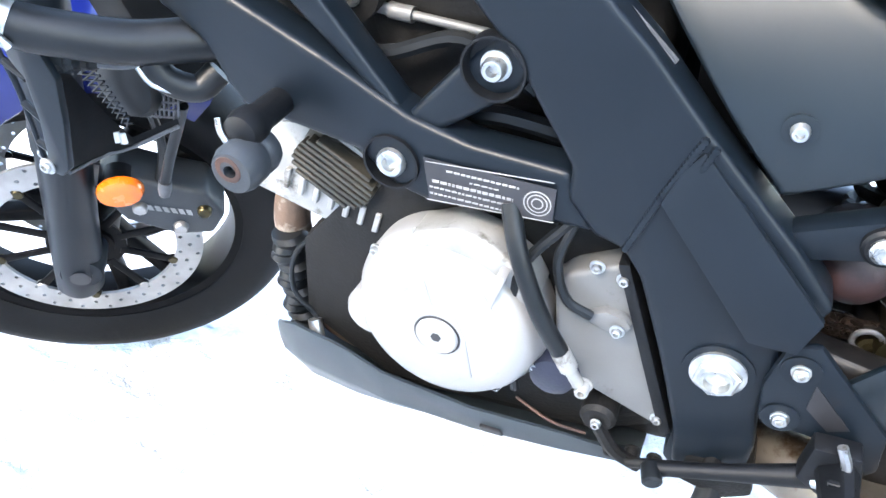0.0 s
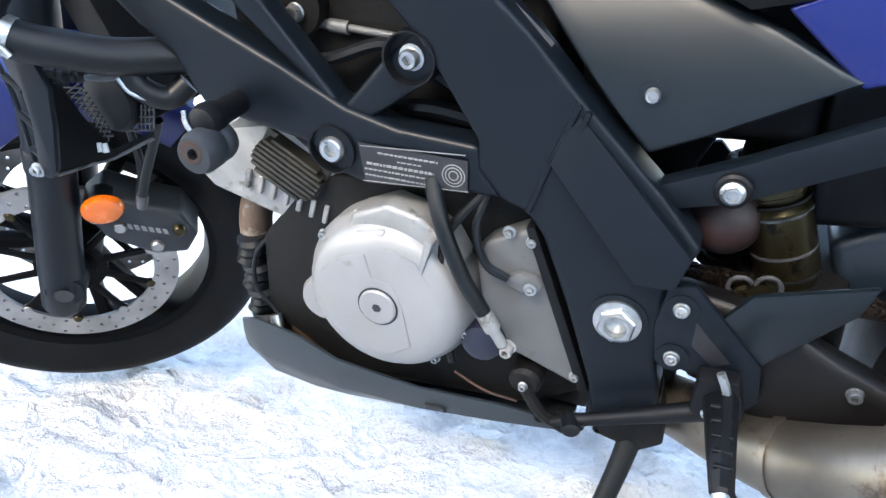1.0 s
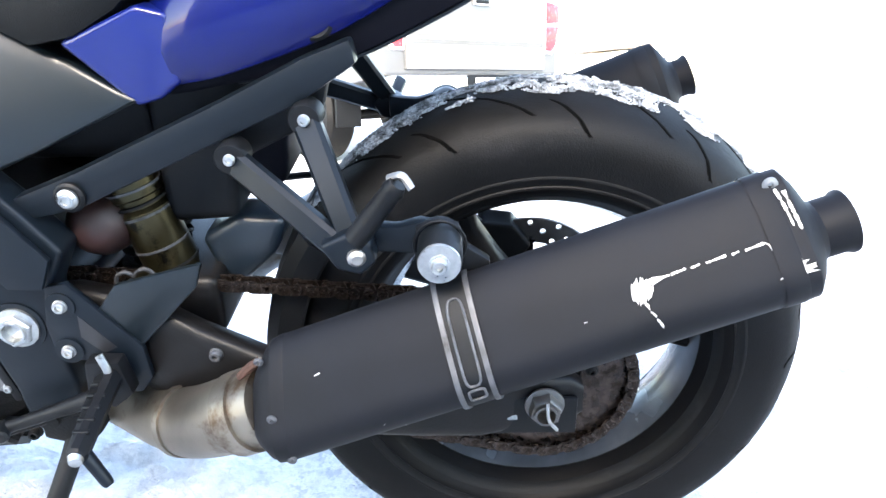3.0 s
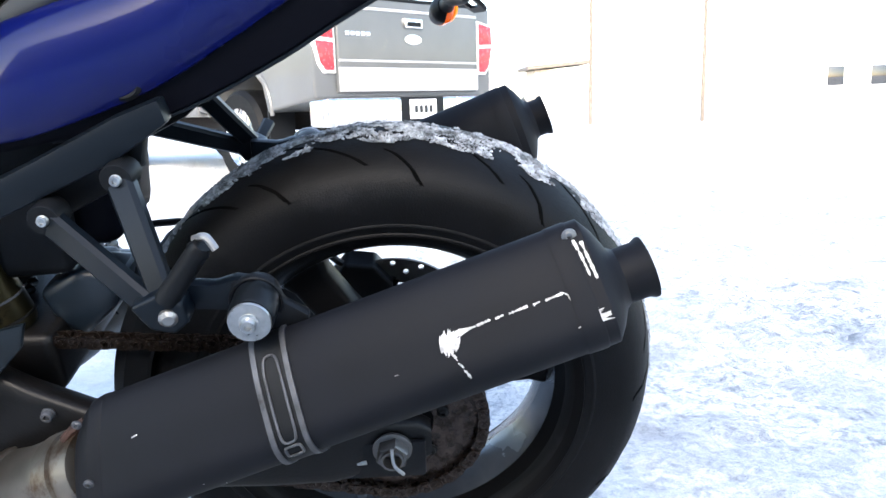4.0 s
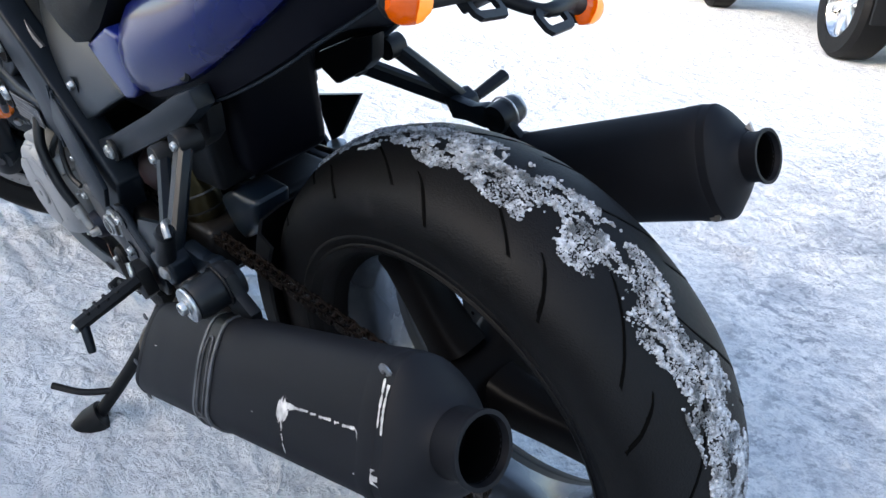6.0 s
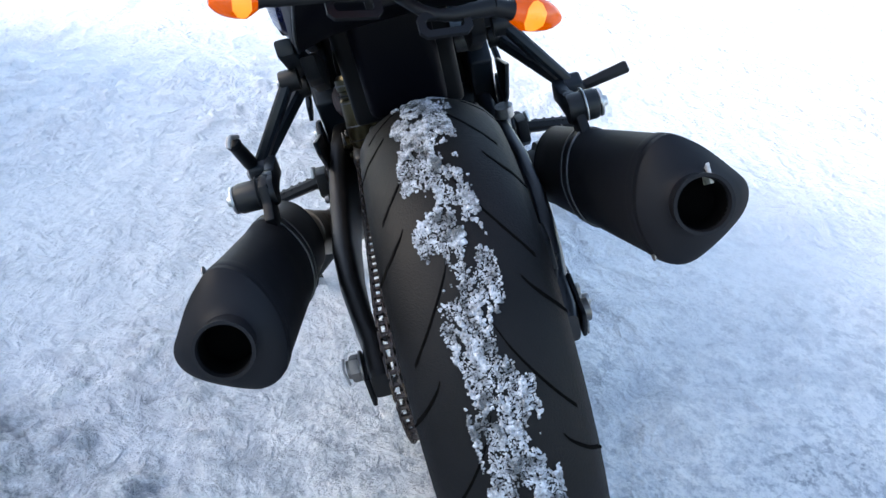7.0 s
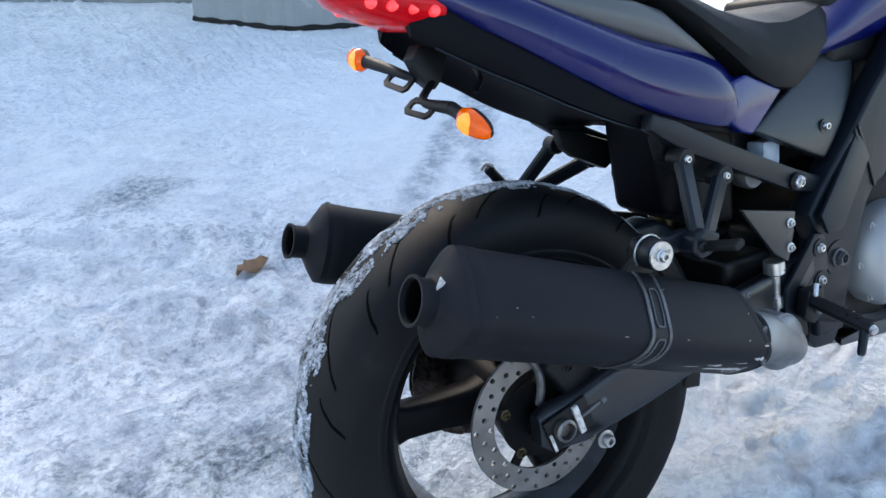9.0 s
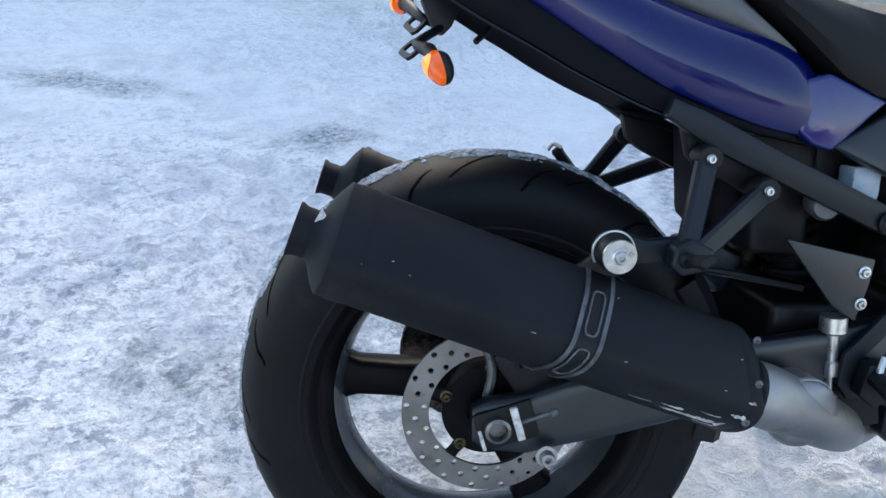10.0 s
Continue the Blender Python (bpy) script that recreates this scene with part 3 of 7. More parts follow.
def groove(start, turn, y0, y1, width):
    """A tread cut: a thin blade just proud of the tyre, black for the cut's shade."""
    bm = bmesh.new()
    top = []
    for i in range(8):
        f = i / 7
        y, a = y0 + (y1 - y0) * f, start + turn * f ** 0.8
        w = width * (0.35 + 0.65 * math.sin(math.pi * min(0.5, f * 0.9 + 0.12)))
        r = tyre_surface(y) + 0.0006
        da = w / r
        top.append([bm.verts.new((r * math.cos(a - da), y, r * math.sin(a - da))), bm.verts.new((r * math.cos(a + da), y, r * math.sin(a + da)))])
    low = [[bm.verts.new(v.co * 0.995) for v in p] for p in top]
    for i in range(7):
        bm.faces.new((top[i][0], top[i][1], top[i + 1][1], top[i + 1][0]))
        bm.faces.new((top[i][0], low[i][0], low[i + 1][0], top[i + 1][0]))
        bm.faces.new((top[i][1], low[i][1], low[i + 1][1], top[i + 1][1]))
    bmesh.ops.recalc_face_normals(bm, faces=bm.faces)
    return bm


for k in range(13):
    a = 2 * math.pi * k / 13
    for s in (-1, 1):
        off = 0 if s < 0 else math.pi / 13
        part("tread_groove", groove(a + off, -0.3, s * 0.012, s * 0.07, 0.0024), HOLLOW_BLACK, tyre, m=AXW)
        part("tread_groove", groove(a + off - 0.36, -0.12, s * 0.05, s * 0.083, 0.0024), HOLLOW_BLACK, tyre, m=AXW)
        part("tread_groove", groove(a + off + 0.07, -0.08, s * 0.064, s * 0.0865, 0.0018), HOLLOW_BLACK, tyre, m=AXW)


def crust():
    """Crumbs of frozen snow stuck to the middle of the tread."""
    rng = random.Random(4)
    verts, faces = [], []
    base = bmesh.new()
    bmesh.ops.create_icosphere(base, subdivisions=1, radius=1)
    bv = [v.co.copy() for v in base.verts]
    bf = [[v.index for v in f.verts] for f in base.faces]
    base.free()
    made = 0
    while made < 30000:
        a = rng.uniform(radians(-80), radians(148))
        mid = -0.002 + 0.005 * math.sin(a * 3.1 + 1)
        y = mid + rng.uniform(-0.036, 0.036)
        q = Vector((math.cos(a) * 7, math.sin(a) * 7, y * 45))
        if noise.noise(q) + 0.6 * noise.noise(q * 2.9) + 0.35 * noise.noise(q * 8) < -0.32 + (abs(y - mid) / 0.036) ** 2 * 0.55:
            continue
        r = tyre_surface(y)
        size = rng.uniform(0.0005, 0.0018) * (1.3 if noise.noise(q * 1.7) > 0.1 else 0.8)
        c = Vector(((r + size * 0.4) * math.cos(a), y, (r + size * 0.4) * math.sin(a)))
        st, i0 = Vector((rng.uniform(0.6, 1.4), rng.uniform(0.6, 1.4), rng.uniform(0.6, 1.3))), len(verts)
        for v in bv:
            w = v * size * rng.uniform(0.7, 1.25)
            verts.append((c.x + w.x * st.x + 0.0055, c.y + w.y * st.y + 0.0115, c.z + w.z * st.z + 0.3095))
        faces += [[i0 + i for i in f] for f in bf]
        made += 1
    me = bpy.data.meshes.new("snow_crust")
    me.from_pydata(verts, [], faces)
    me.materials.append(CRUST)
    ob = new("snow_crust", me)
    ob.parent = tyre
    return tagged(ob, "crumbly frozen snow stuck to the tread", kind="stuff")


crust()
disc = part("rear_disc", drilled_disc(0.079, 0.1145, 0.099, 0.104, 34, 3, 0.0041), WORN_DISC, bike, "drilled steel rear brake disc", smooth=False, m=AX)
part("disc_carrier", lathe([(0.03, 0.094), (0.062, 0.094), (0.062, 0.099), (0.03, 0.099)], 40, ring=True), WHEEL, disc, m=AX)
for k in range(5):
    a = radians(20 + 72 * k)
    part("disc_arm", spoke(a, 0.055, 0.082, 0.009, 0.008, 0.003, 0.003), WHEEL, disc, m=AX @ Matrix.Translation((0, 0.098, 0)))
    bolt(disc, 0.004 + 0.06 * math.cos(a), 0.1035, 0.312 + 0.06 * math.sin(a), 0.0075, 1, GOLD)

# sprocket and chain
ringp = []
for k in range(42 * 4):
    a = 2 * math.pi * k / (42 * 4)
    r = 0.108 if k % 4 in (0, 1) else 0.1015
    ringp.append((r * math.cos(a), r * math.sin(a)))
inner = [(0.045 * math.cos(2 * math.pi * k / 168), 0.045 * math.sin(2 * math.pi * k / 168)) for k in range(168)]
mid0 = [(0.07 * math.cos(2 * math.pi * k / 168), 0.07 * math.sin(2 * math.pi * k / 168)) for k in range(168)]
rings = [[(x, yy, z) for x, z in rg] for rg, yy in ((inner, -0.108), (mid0, -0.108), (ringp, -0.105), (ringp, -0.1), (mid0, -0.097), (inner, -0.097))]
part("rear_sprocket", loft(rings, closed=True), CHAIN, rear_wheel, "greasy rear sprocket", m=AX)
for k in range(6):
    a = radians(60 * k + 15)
    bolt(rear_wheel, 0.004 + 0.058 * math.cos(a), -0.106, 0.312 + 0.058 * math.sin(a), 0.007, -1, DARK)

R1, R2, FC, RC = 0.034, 0.1055, Vector((-0.61, 0.435)), Vector((0.004, 0.312))


def chain_path():
    d = FC - RC
    ln = d.length
    base = math.atan2(d.y, d.x)
    off = math.acos((R2 - R1) / ln)
    top_a, bot_a = base - off, base + off
    p = []
    ta, tb = RC + R2 * Vector((math.cos(top_a), math.sin(top_a))), FC + R1 * Vector((math.cos(top_a), math.sin(top_a)))
    ba, bb = RC + R2 * Vector((math.cos(bot_a), math.sin(bot_a))), FC + R1 * Vector((math.cos(bot_a), math.sin(bot_a)))
    for i in range(60):
        p.append(ta.lerp(tb, i / 60))
    span = 2 * math.pi - (bot_a - top_a)
    for i in range(20):
        a = top_a + (bot_a - top_a) * i / 20
        p.append(FC + R1 * Vector((math.cos(a), math.sin(a))))
    for i in range(60):
        f = i / 60
        q = bb.lerp(ba, f)
        q.y -= 0.022 * math.sin(math.pi * f)
        p.append(q)
    for i in range(60):
        a = bot_a + span * i / 60
        p.append(RC + R2 * Vector((math.cos(a), math.sin(a))))
    return p


def link_mesh(outer):
    h, y = 0.0072, 0.0075 if outer else 0.0052
    shape = []
    for k in range(12):
        a = 2 * math.pi * k / 12
        shape.append((0.0079 * (1 if math.cos(a) > 0 else -1) + h * math.cos(a) * 0.9, h * math.sin(a)))
    b = [prism(shape, s * y - 0.001, s * y + 0.001, 0) for s in (-1, 1)]
    for s in (-1, 1):
        b.append(lathe([(0, -0.0095), (0.0033, -0.0095), (0.0033, 0.0095), (0, 0.0095)], 8, (0.0079 * s, 0, 0)))
    return join(*b)


path = chain_path()
cum = [0.0]
for a, b in zip(path, path[1:] + path[:1]):
    cum.append(cum[-1] + (b - a).length)
count = int(cum[-1] / 0.015875 / 2) * 2
pitch = cum[-1] / count


def on_chain(s):
    s %= cum[-1]
    i = max(k for k in range(len(path)) if cum[k] <= s)
    a, b = path[i], path[(i + 1) % len(path)]
    return a.lerp(b, (s - cum[i]) / max(1e-9, cum[i + 1] - cum[i]))


p0, p1 = on_chain(0), on_chain(pitch)
chain = None
meshes = {}
for i in range(count):
    a, b = on_chain(i * pitch), on_chain((i + 1) * pitch)
    c, d = (a + b) / 2, b - a
    m = Matrix.Translation((c.x, -0.1025, c.y)) @ Matrix.Rotation(-math.atan2(d.y, d.x), 4, "Y")
    if chain is None:
        chain = part("drive_chain", link_mesh(True), CHAIN, bike, "oily rust-tinged drive chain", smooth=False)
        chain.matrix_basis = m
        back = m.inverted()
    else:
        if i % 2 not in meshes:
            ob = part("chain_link", link_mesh(i % 2 == 0), CHAIN, chain, smooth=False)
            meshes[i % 2] = ob.data
        else:
            ob = new("chain_link", meshes[i % 2])
            ob.parent = chain
        ob.matrix_basis = back @ m

# swingarm
def bowed_arm(stations):
    """A rounded box section; stations of (x, bottom, top, middle y, half width)."""
    rings = []
    for x, zb, zt, out, half in stations:
        ring = []
        for k in range(20):
            a = 2 * math.pi * k / 20
            ca, sa = math.cos(a), math.sin(a)
            ring.append((x, out + half * math.copysign(abs(ca) ** 0.45, ca), (zb + zt) / 2 + (zt - zb) / 2 * math.copysign(abs(sa) ** 0.45, sa)))
        rings.append(ring)
    return loft(rings)


ARM_LEFT = [(-0.58, 0.395, 0.46, -0.13, 0.016), (-0.5, 0.382, 0.468, -0.135, 0.017), (-0.43, 0.336, 0.458, -0.144, 0.018), (-0.37, 0.315, 0.428, -0.154, 0.018), (-0.3, 0.302, 0.396, -0.16, 0.018), (-0.22, 0.29, 0.386, -0.161, 0.018), (-0.14, 0.28, 0.372, -0.155, 0.017), (-0.07, 0.27, 0.355, -0.144, 0.016), (-0.02, 0.274, 0.346, -0.134, 0.015), (0.03, 0.282, 0.342, -0.13, 0.015), (0.045, 0.292, 0.33, -0.13, 0.013)]
ARM_RIGHT = [(0.03, 0.288, 0.332, 0.132, 0.013), (0.014, 0.276, 0.342, 0.133, 0.016), (-0.04, 0.272, 0.352, 0.137, 0.016), (-0.085, 0.286, 0.372, 0.145, 0.015), (-0.14, 0.3, 0.388, 0.152, 0.014), (-0.2, 0.317, 0.408, 0.156, 0.013), (-0.3, 0.342, 0.425, 0.156, 0.013), (-0.42, 0.368, 0.438, 0.147, 0.015), (-0.5, 0.38, 0.45, 0.138, 0.016), (-0.58, 0.392, 0.46, 0.132, 0.016)]
swingarm = part("swingarm", bowed_arm(ARM_LEFT), GRIME, bike, "oily black bowed alloy swingarm")
bolt(swingarm, -0.352, -0.173, 0.402, 0.0085, -1, STRAP_METAL, 1.2, 0.008, "guide_bolt")
part("right_arm", bowed_arm(ARM_RIGHT), SMOKE, swingarm)
part("cross_brace", box(-0.46, -0.36, -0.116, 0.116, 0.385, 0.46, 0.012, 3), GRIME, swingarm)
part("pivot_tube", lathe([(0, -0.16), (0.034, -0.16), (0.034, 0.16), (0, 0.16)], 24, (-0.56, 0, 0.43)), FRAME, swingarm)
ARM_R = Matrix.Translation((0, 0, 0.313)) @ Matrix.Rotation(radians(17), 4, "Y") @ Matrix.Translation((0, 0, -0.313))
part("axle_block", box(-0.05, 0.026, 0.15, 0.157, 0.286, 0.338, 0.008), BLACK, swingarm, m=ARM_R)
part("axle_end", lathe([(0, 0.156), (0.0165, 0.156), (0.0165, 0.166), (0.0125, 0.168), (0.011, 0.158), (0, 0.158)], 24, (0, 0, 0.313)), WORN_DISC, swingarm)
part("adjuster_plate", box(-0.031, -0.021, 0.157, 0.163, 0.29, 0.336, 0.002), SCRAPE, swingarm, m=ARM_R)
part("adjuster_plate", box(0.02, 0.025, 0.157, 0.16, 0.289, 0.318, 0.0015), SCRAPE, swingarm, m=ARM_R)
part("adjuster_screw", rod((-0.026, 0.158, 0.312), (-0.078, 0.154, 0.312), [(0.0032, 0), (0.0032, 0.84), (0.0065, 0.84), (0.0065, 1)], 12), STRAP_METAL, swingarm, m=ARM_R)
part("axle_block", box(-0.065, 0.038, -0.152, -0.145, 0.272, 0.322, 0.004), BLACK, swingarm)
hexnut(swingarm, 0.0, -0.152, 0.315, 0.019, 0.018, -1, 0.55, "axle_nut", WORN_DISC)
part("split_pin", tube([(0.0, -0.176, 0.335), (0.002, -0.18, 0.315), (0.012, -0.176, 0.298)], 0.002, 8), STEEL, swingarm)
part("adjuster_screw", rod((-0.03, -0.15, 0.296), (-0.085, -0.148, 0.29), [(0.004, 0), (0.004, 0.8), (0.008, 0.8), (0.008, 1)], 12), STEEL, swingarm)

# rear caliper and its hose
caliper = part("rear_caliper", prism([(0.005, 0.395), (-0.03, 0.34), (-0.075, 0.355), (-0.085, 0.40), (-0.06, 0.43), (-0.02, 0.425)], 0.085, 0.135, 0.006, 3), BLACK, bike, "black rear brake caliper on the disc")
part("caliper_bracket", tube([(0.012, 0.11, 0.405), (0.004, 0.112, 0.385), (0.003, 0.112, 0.36), (0.008, 0.112, 0.335)], 0.0065, 8), STRAP_METAL, caliper, "pale curved caliper bracket arm")
bolt(caliper, -0.061, 0.17, 0.281, 0.0125, 1, DISC, h=0.012, name="torque_bolt")
bolt(caliper, -0.03, 0.135, 0.39, 0.008, 1, DARK)
part("brake_hose", tube([(-0.06, 0.1, 0.42), (-0.12, 0.09, 0.47), (-0.25, 0.09, 0.5), (-0.4, 0.11, 0.48)], 0.005, 8), HOSE, caliper)


# mufflers
SECTION = [(-0.047, 0.046), (-0.016, 0.069), (0.017, 0.052), (0.047, 0.021), (0.064, -0.004), (0.055, -0.031), (0.018, -0.058), (-0.018, -0.071), (-0.048, -0.055), (-0.061, -0.005)]


SHAPE = {-1: (0.88, 0.935, -0.09), 1: (0.90, 0.92, -0.02)}


def section(f, side):
    """A point of the muffler's rounded three-sided section, outward and up; f runs once round from the inner top."""
    n = len(SECTION)
    f = (f % 1.0) * n
    i = int(f)
    t = f - i
    a, b, c, d = (Vector(SECTION[(i + k) % n]) for k in (-1, 0, 1, 2))
    q = 0.5 * (2 * b + (c - a) * t + (2 * a - 5 * b + 4 * c - d) * t * t + (3 * b - a - 3 * c + d) * t ** 3)
    wide, tall, turn = SHAPE[side]
    x, z = q.x * wide, q.y * tall
    return Vector((x * math.cos(turn) - z * math.sin(turn), x * math.sin(turn) + z * math.cos(turn)))


def muffler(side, front, rear, tip, strap_at, slant):
    f, r = Vector(front), Vector(rear)
    ln = (r - f).length
    ay = (r - f).normalized()
    ax = Vector((0, side, 0))
    ax = (ax - ay * ax.dot(ay)).normalized()
    az = Vector((0, 0, 1))
    az = (az - ay * az.dot(ay) - ax * az.dot(ax)).normalized()
    lay = Matrix.Translation(f) @ Matrix((ax, ay, az)).transposed().to_4x4()

    def ring(y, sc, grow=0.0, n=44, cx=0.0, cz=0.0, rnd=0.0, tilt=0.0):
        pts = []
        for k in range(n):
            q = section(k / n, side)
            circ = q.normalized() * 0.058
            q = q.lerp(circ, rnd) * sc
            q = q + q.normalized() * grow
            pts.append((q.x + cx, y + tilt * q.y, q.y + cz))
        return pts

    body = loft([ring(0.012, 0.9, tilt=0.28), ring(0.02, 0.97, tilt=0.28), ring(0.026, 1.0, tilt=0.28), ring(ln * 0.5, 1.0), ring(ln - 0.004, 1.0), ring(ln, 0.99)])
    ob = part("muffler", body, MATT, bike, "scuffed matt black three-sided muffler", m=lay)
    seam = loft([ring(ln - 0.03, 1.0, 0.0008), ring(ln - 0.012, 1.0, 0.0011), ring(ln - 0.01, 1.0, 0.0002)], caps=False)
    part("end_band", seam, MATT, ob, m=lay)
    front_cap = loft([ring(y, k, tilt=0.28) for y, k in ((-0.012, 0.5), (-0.008, 0.62), (0.006, 0.9), (0.012, 0.93), (0.012, 0.98), (0.024, 1.012), (0.026, 1.0))])
    part("front_cap", front_cap, MATT, ob, m=lay)
    tl = lay.inverted() @ Vector(tip)
    t_in = Vector((tl.x * 0.82, ln + 0.006, tl.z * 0.82))
    cone = loft([ring(ln - 0.004, 0.99), ring(ln - 0.0005, 1.0), ring(ln + 0.0005, 0.992), ring(ln + 0.009, 0.8, cx=tl.x * 0.3, cz=tl.z * 0.3, rnd=0.15), ring(ln + 0.015, 0.62, cx=tl.x * 0.6, cz=tl.z * 0.6, rnd=0.6), ring(ln + 0.018, 0.52, rnd=0.97, cx=tl.x * 0.8, cz=tl.z * 0.8), ring(ln + 0.023, 0.463, rnd=1, cx=tl.x * 0.85, cz=tl.z * 0.85)], caps=False)
    part("end_cap", cone, MATT, ob, "matt black tapered end cap", m=lay)
    tube_l = (tl - t_in).length
    lip = lathe([(0.0265, 0), (0.0265, tube_l - 0.008), (0.029, tube_l - 0.003), (0.029, tube_l), (0.0255, tube_l), (0.0245, tube_l - 0.008), (0.0248, tube_l - 0.008), (0.0248, -0.01)], 36)
    part("outlet", lip, MATT, ob, "short black outlet pipe with rolled lip", m=lay @ along(t_in, tl))
    # black plug stands in for the shade deep in the pipe
    part("outlet_shade", lathe([(0, 0.0), (0.0245, 0.0), (0.0246, tube_l - 0.006)], 30), HOLLOW_BLACK, ob, m=lay @ along(t_in, tl))
    at = strap_at * ln
    for y0, y1 in ((at, at + 0.005), (at + 0.03, at + 0.035)):
        b = loft([ring(y, 1, g, tilt=slant) for y, g in ((y0, 0.0005), (y0, 0.0026), (y1, 0.0026), (y1, 0.0005))], caps=False)
        part("strap_rib", b, STRAP_METAL, ob, "worn bright strap edge", m=lay)
    b = loft([ring(y, 1, g, tilt=slant) for y, g in ((at + 0.004, 0.0004), (at + 0.004, 0.0014), (at + 0.031, 0.0014), (at + 0.031, 0.0004))], caps=False)
    part("strap", b, BLACK, ob, "black muffler strap with raised loops", m=lay)
    return ob, lay, ln


STRAP_L, STRAP_R, SLANT_L, SLANT_R = 0.372, 0.417, 0.06, -0.14
muffler_l, lay_l, mlen = muffler(-1, (-0.28, -0.246, 0.3892), (0.1974, -0.229, 0.559), (0.245, -0.221, 0.5725), STRAP_L, SLANT_L)
muffler_r, lay_r, mlen_r = muffler(1, (-0.28, 0.2205, 0.3938), (0.1937, 0.24, 0.5733), (0.2345, 0.2365, 0.5865), STRAP_R, SLANT_R)


def loop_on(side, muf, lay, ln, s0, s1, strap_at, slant):
    """The long raised loop pressed into the strap."""
    at = strap_at * ln + 0.0175
    pts = []
    for k in range(33):
        w = 2 * math.pi * k / 32
        q = section((s0 + s1) / 2 - (s1 - s0) / 2 * math.copysign(abs(math.cos(w)) ** 0.35, math.cos(w)), side)
        q = q + q.normalized() * 0.0022
        pts.append((q.x, at + slant * q.y + 0.0075 * math.copysign(abs(math.sin(w)) ** 0.6, math.sin(w)), q.y))
    part("strap_loop", tube(pts, 0.0013, 6, 2), STRAP_METAL, muf, m=lay)


loop_on(-1, muffler_l, lay_l, mlen, 0.17, 0.39, STRAP_L, SLANT_L)
loop_on(-1, muffler_l, lay_l, mlen, 0.405, 0.45, STRAP_L, SLANT_L)
loop_on(1, muffler_r, lay_r, mlen_r, 0.2, 0.34, STRAP_R, SLANT_R)
loop_on(1, muffler_r, lay_r, mlen_r, 0.4, 0.56, STRAP_R, SLANT_R)


def scrape(muf, lay, points, width, jag=0.4, seed=1):
    """A patch of scraped metal that follows the muffler's skin; points of (length, share of the way round)."""
    rng = random.Random(seed)
    bm = bmesh.new()
    rows = []
    line = curve_pts([(p[0], p[1] * 0.42, 0) for p in points], 8)
    for i, q in enumerate(line):
        d = (line[min(i + 1, len(line) - 1)] - line[max(i - 1, 0)]).normalized()
        w = width(i / (len(line) - 1)) * (1 + rng.uniform(-jag, jag))
        row = []
        for e in (-1, 1):
            g = section((q.y + d.x * e * w) / 0.42, -1 if muf is muffler_l else 1)
            g = g + g.normalized() * 0.0006
            row.append(bm.verts.new((g.x, q.x - d.y * e * w, g.y)))
        rows.append(row)
    for a, b in zip(rows, rows[1:]):
        bm.faces.new((a[0], a[1], b[1], b[0]))
    part("scrape", bm, SCRAPE, muf, "bare metal scrape", smooth=False, m=lay)


scrape(muffler_l, lay_l, [(0.358, 0.278), (0.364, 0.281), (0.37, 0.286), (0.3745, 0.292)], lambda f: 0.009 * (0.55 + 0.9 * math.sin(math.pi * f) * (1 - 0.4 * f)), 0.35, 1)
scrape(muffler_l, lay_l, [(0.368, 0.269), (0.38, 0.267), (0.393, 0.266)], lambda f: 0.0042 * (1 - 0.85 * f), 0.4, 12)
for k, (u, v) in enumerate(((0.394, 0.407), (0.411, 0.419), (0.424, 0.441), (0.446, 0.452), (0.457, 0.474))):
    scrape(muffler_l, lay_l, [(u, 0.266), ((u + v) / 2, 0.265), (v, 0.264)], lambda f: 0.0009, 0.7, 20 + k)
for k, (u, v) in enumerate(((0.3, 0.33), (0.336, 0.356), (0.362, 0.4))):
    scrape(muffler_l, lay_l, [(0.365 + 0.003 * k, u), (0.367 + 0.003 * k, (u + v) / 2), (0.368 + 0.003 * k, v)], lambda f: 0.0009 if f < 0.9 else 0.0004, 0.7, 30 + k)
scrape(muffler_l, lay_l, [(0.474, 0.265), (0.4765, 0.272), (0.477, 0.283)], lambda f: 0.0006, 0.6, 41)
scrape(muffler_l, lay_l, [(0.478, 0.3), (0.479, 0.32), (0.4795, 0.345)], lambda f: 0.0005, 0.9, 42)
scrape(muffler_l, lay_l, [(0.489, 0.322), (0.4895, 0.337), (0.491, 0.352), (0.4905, 0.366)], lambda f: 0.0115 * (0.7 + 0.35 * f), 0.45, 4)
scrape(muffler_l, lay_l, [(0.4975, 0.16), (0.499, 0.2), (0.5, 0.25)], lambda f: 0.001, 0.7, 5)
scrape(muffler_l, lay_l, [(0.5035, 0.17), (0.504, 0.215), (0.505, 0.26)], lambda f: 0.0012, 0.7, 6)
for u in (0.487, 0.492):
    scrape(muffler_l, lay_l, [(u, 0.175), (u + 0.001, 0.2), (u + 0.001, 0.228)], lambda f: 0.0006, 0.8, int(u * 1000))
scrape(muffler_r, lay_r, [(0.03, 0.552), (0.05, 0.556), (0.075, 0.562), (0.105, 0.568)], lambda f: 0.0065 * (1 - 0.7 * f), 0.9, 6)
for k, (a, b, v, w) in enumerate(((0.022, 0.04, 0.46, 0.004), (0.045, 0.07, 0.5, 0.0016), (0.085, 0.112, 0.53, 0.003), (0.03, 0.055, 0.585, 0.0028), (0.02, 0.028, 0.38, 0.0025), (0.12, 0.15, 0.55, 0.0012))):
    scrape(muffler_r, lay_r, [(a, v), ((a + b) / 2, v + 0.006), (b, v + 0.004)], lambda f, w=w: w * (1 - 0.7 * f), 0.9, 80 + k)
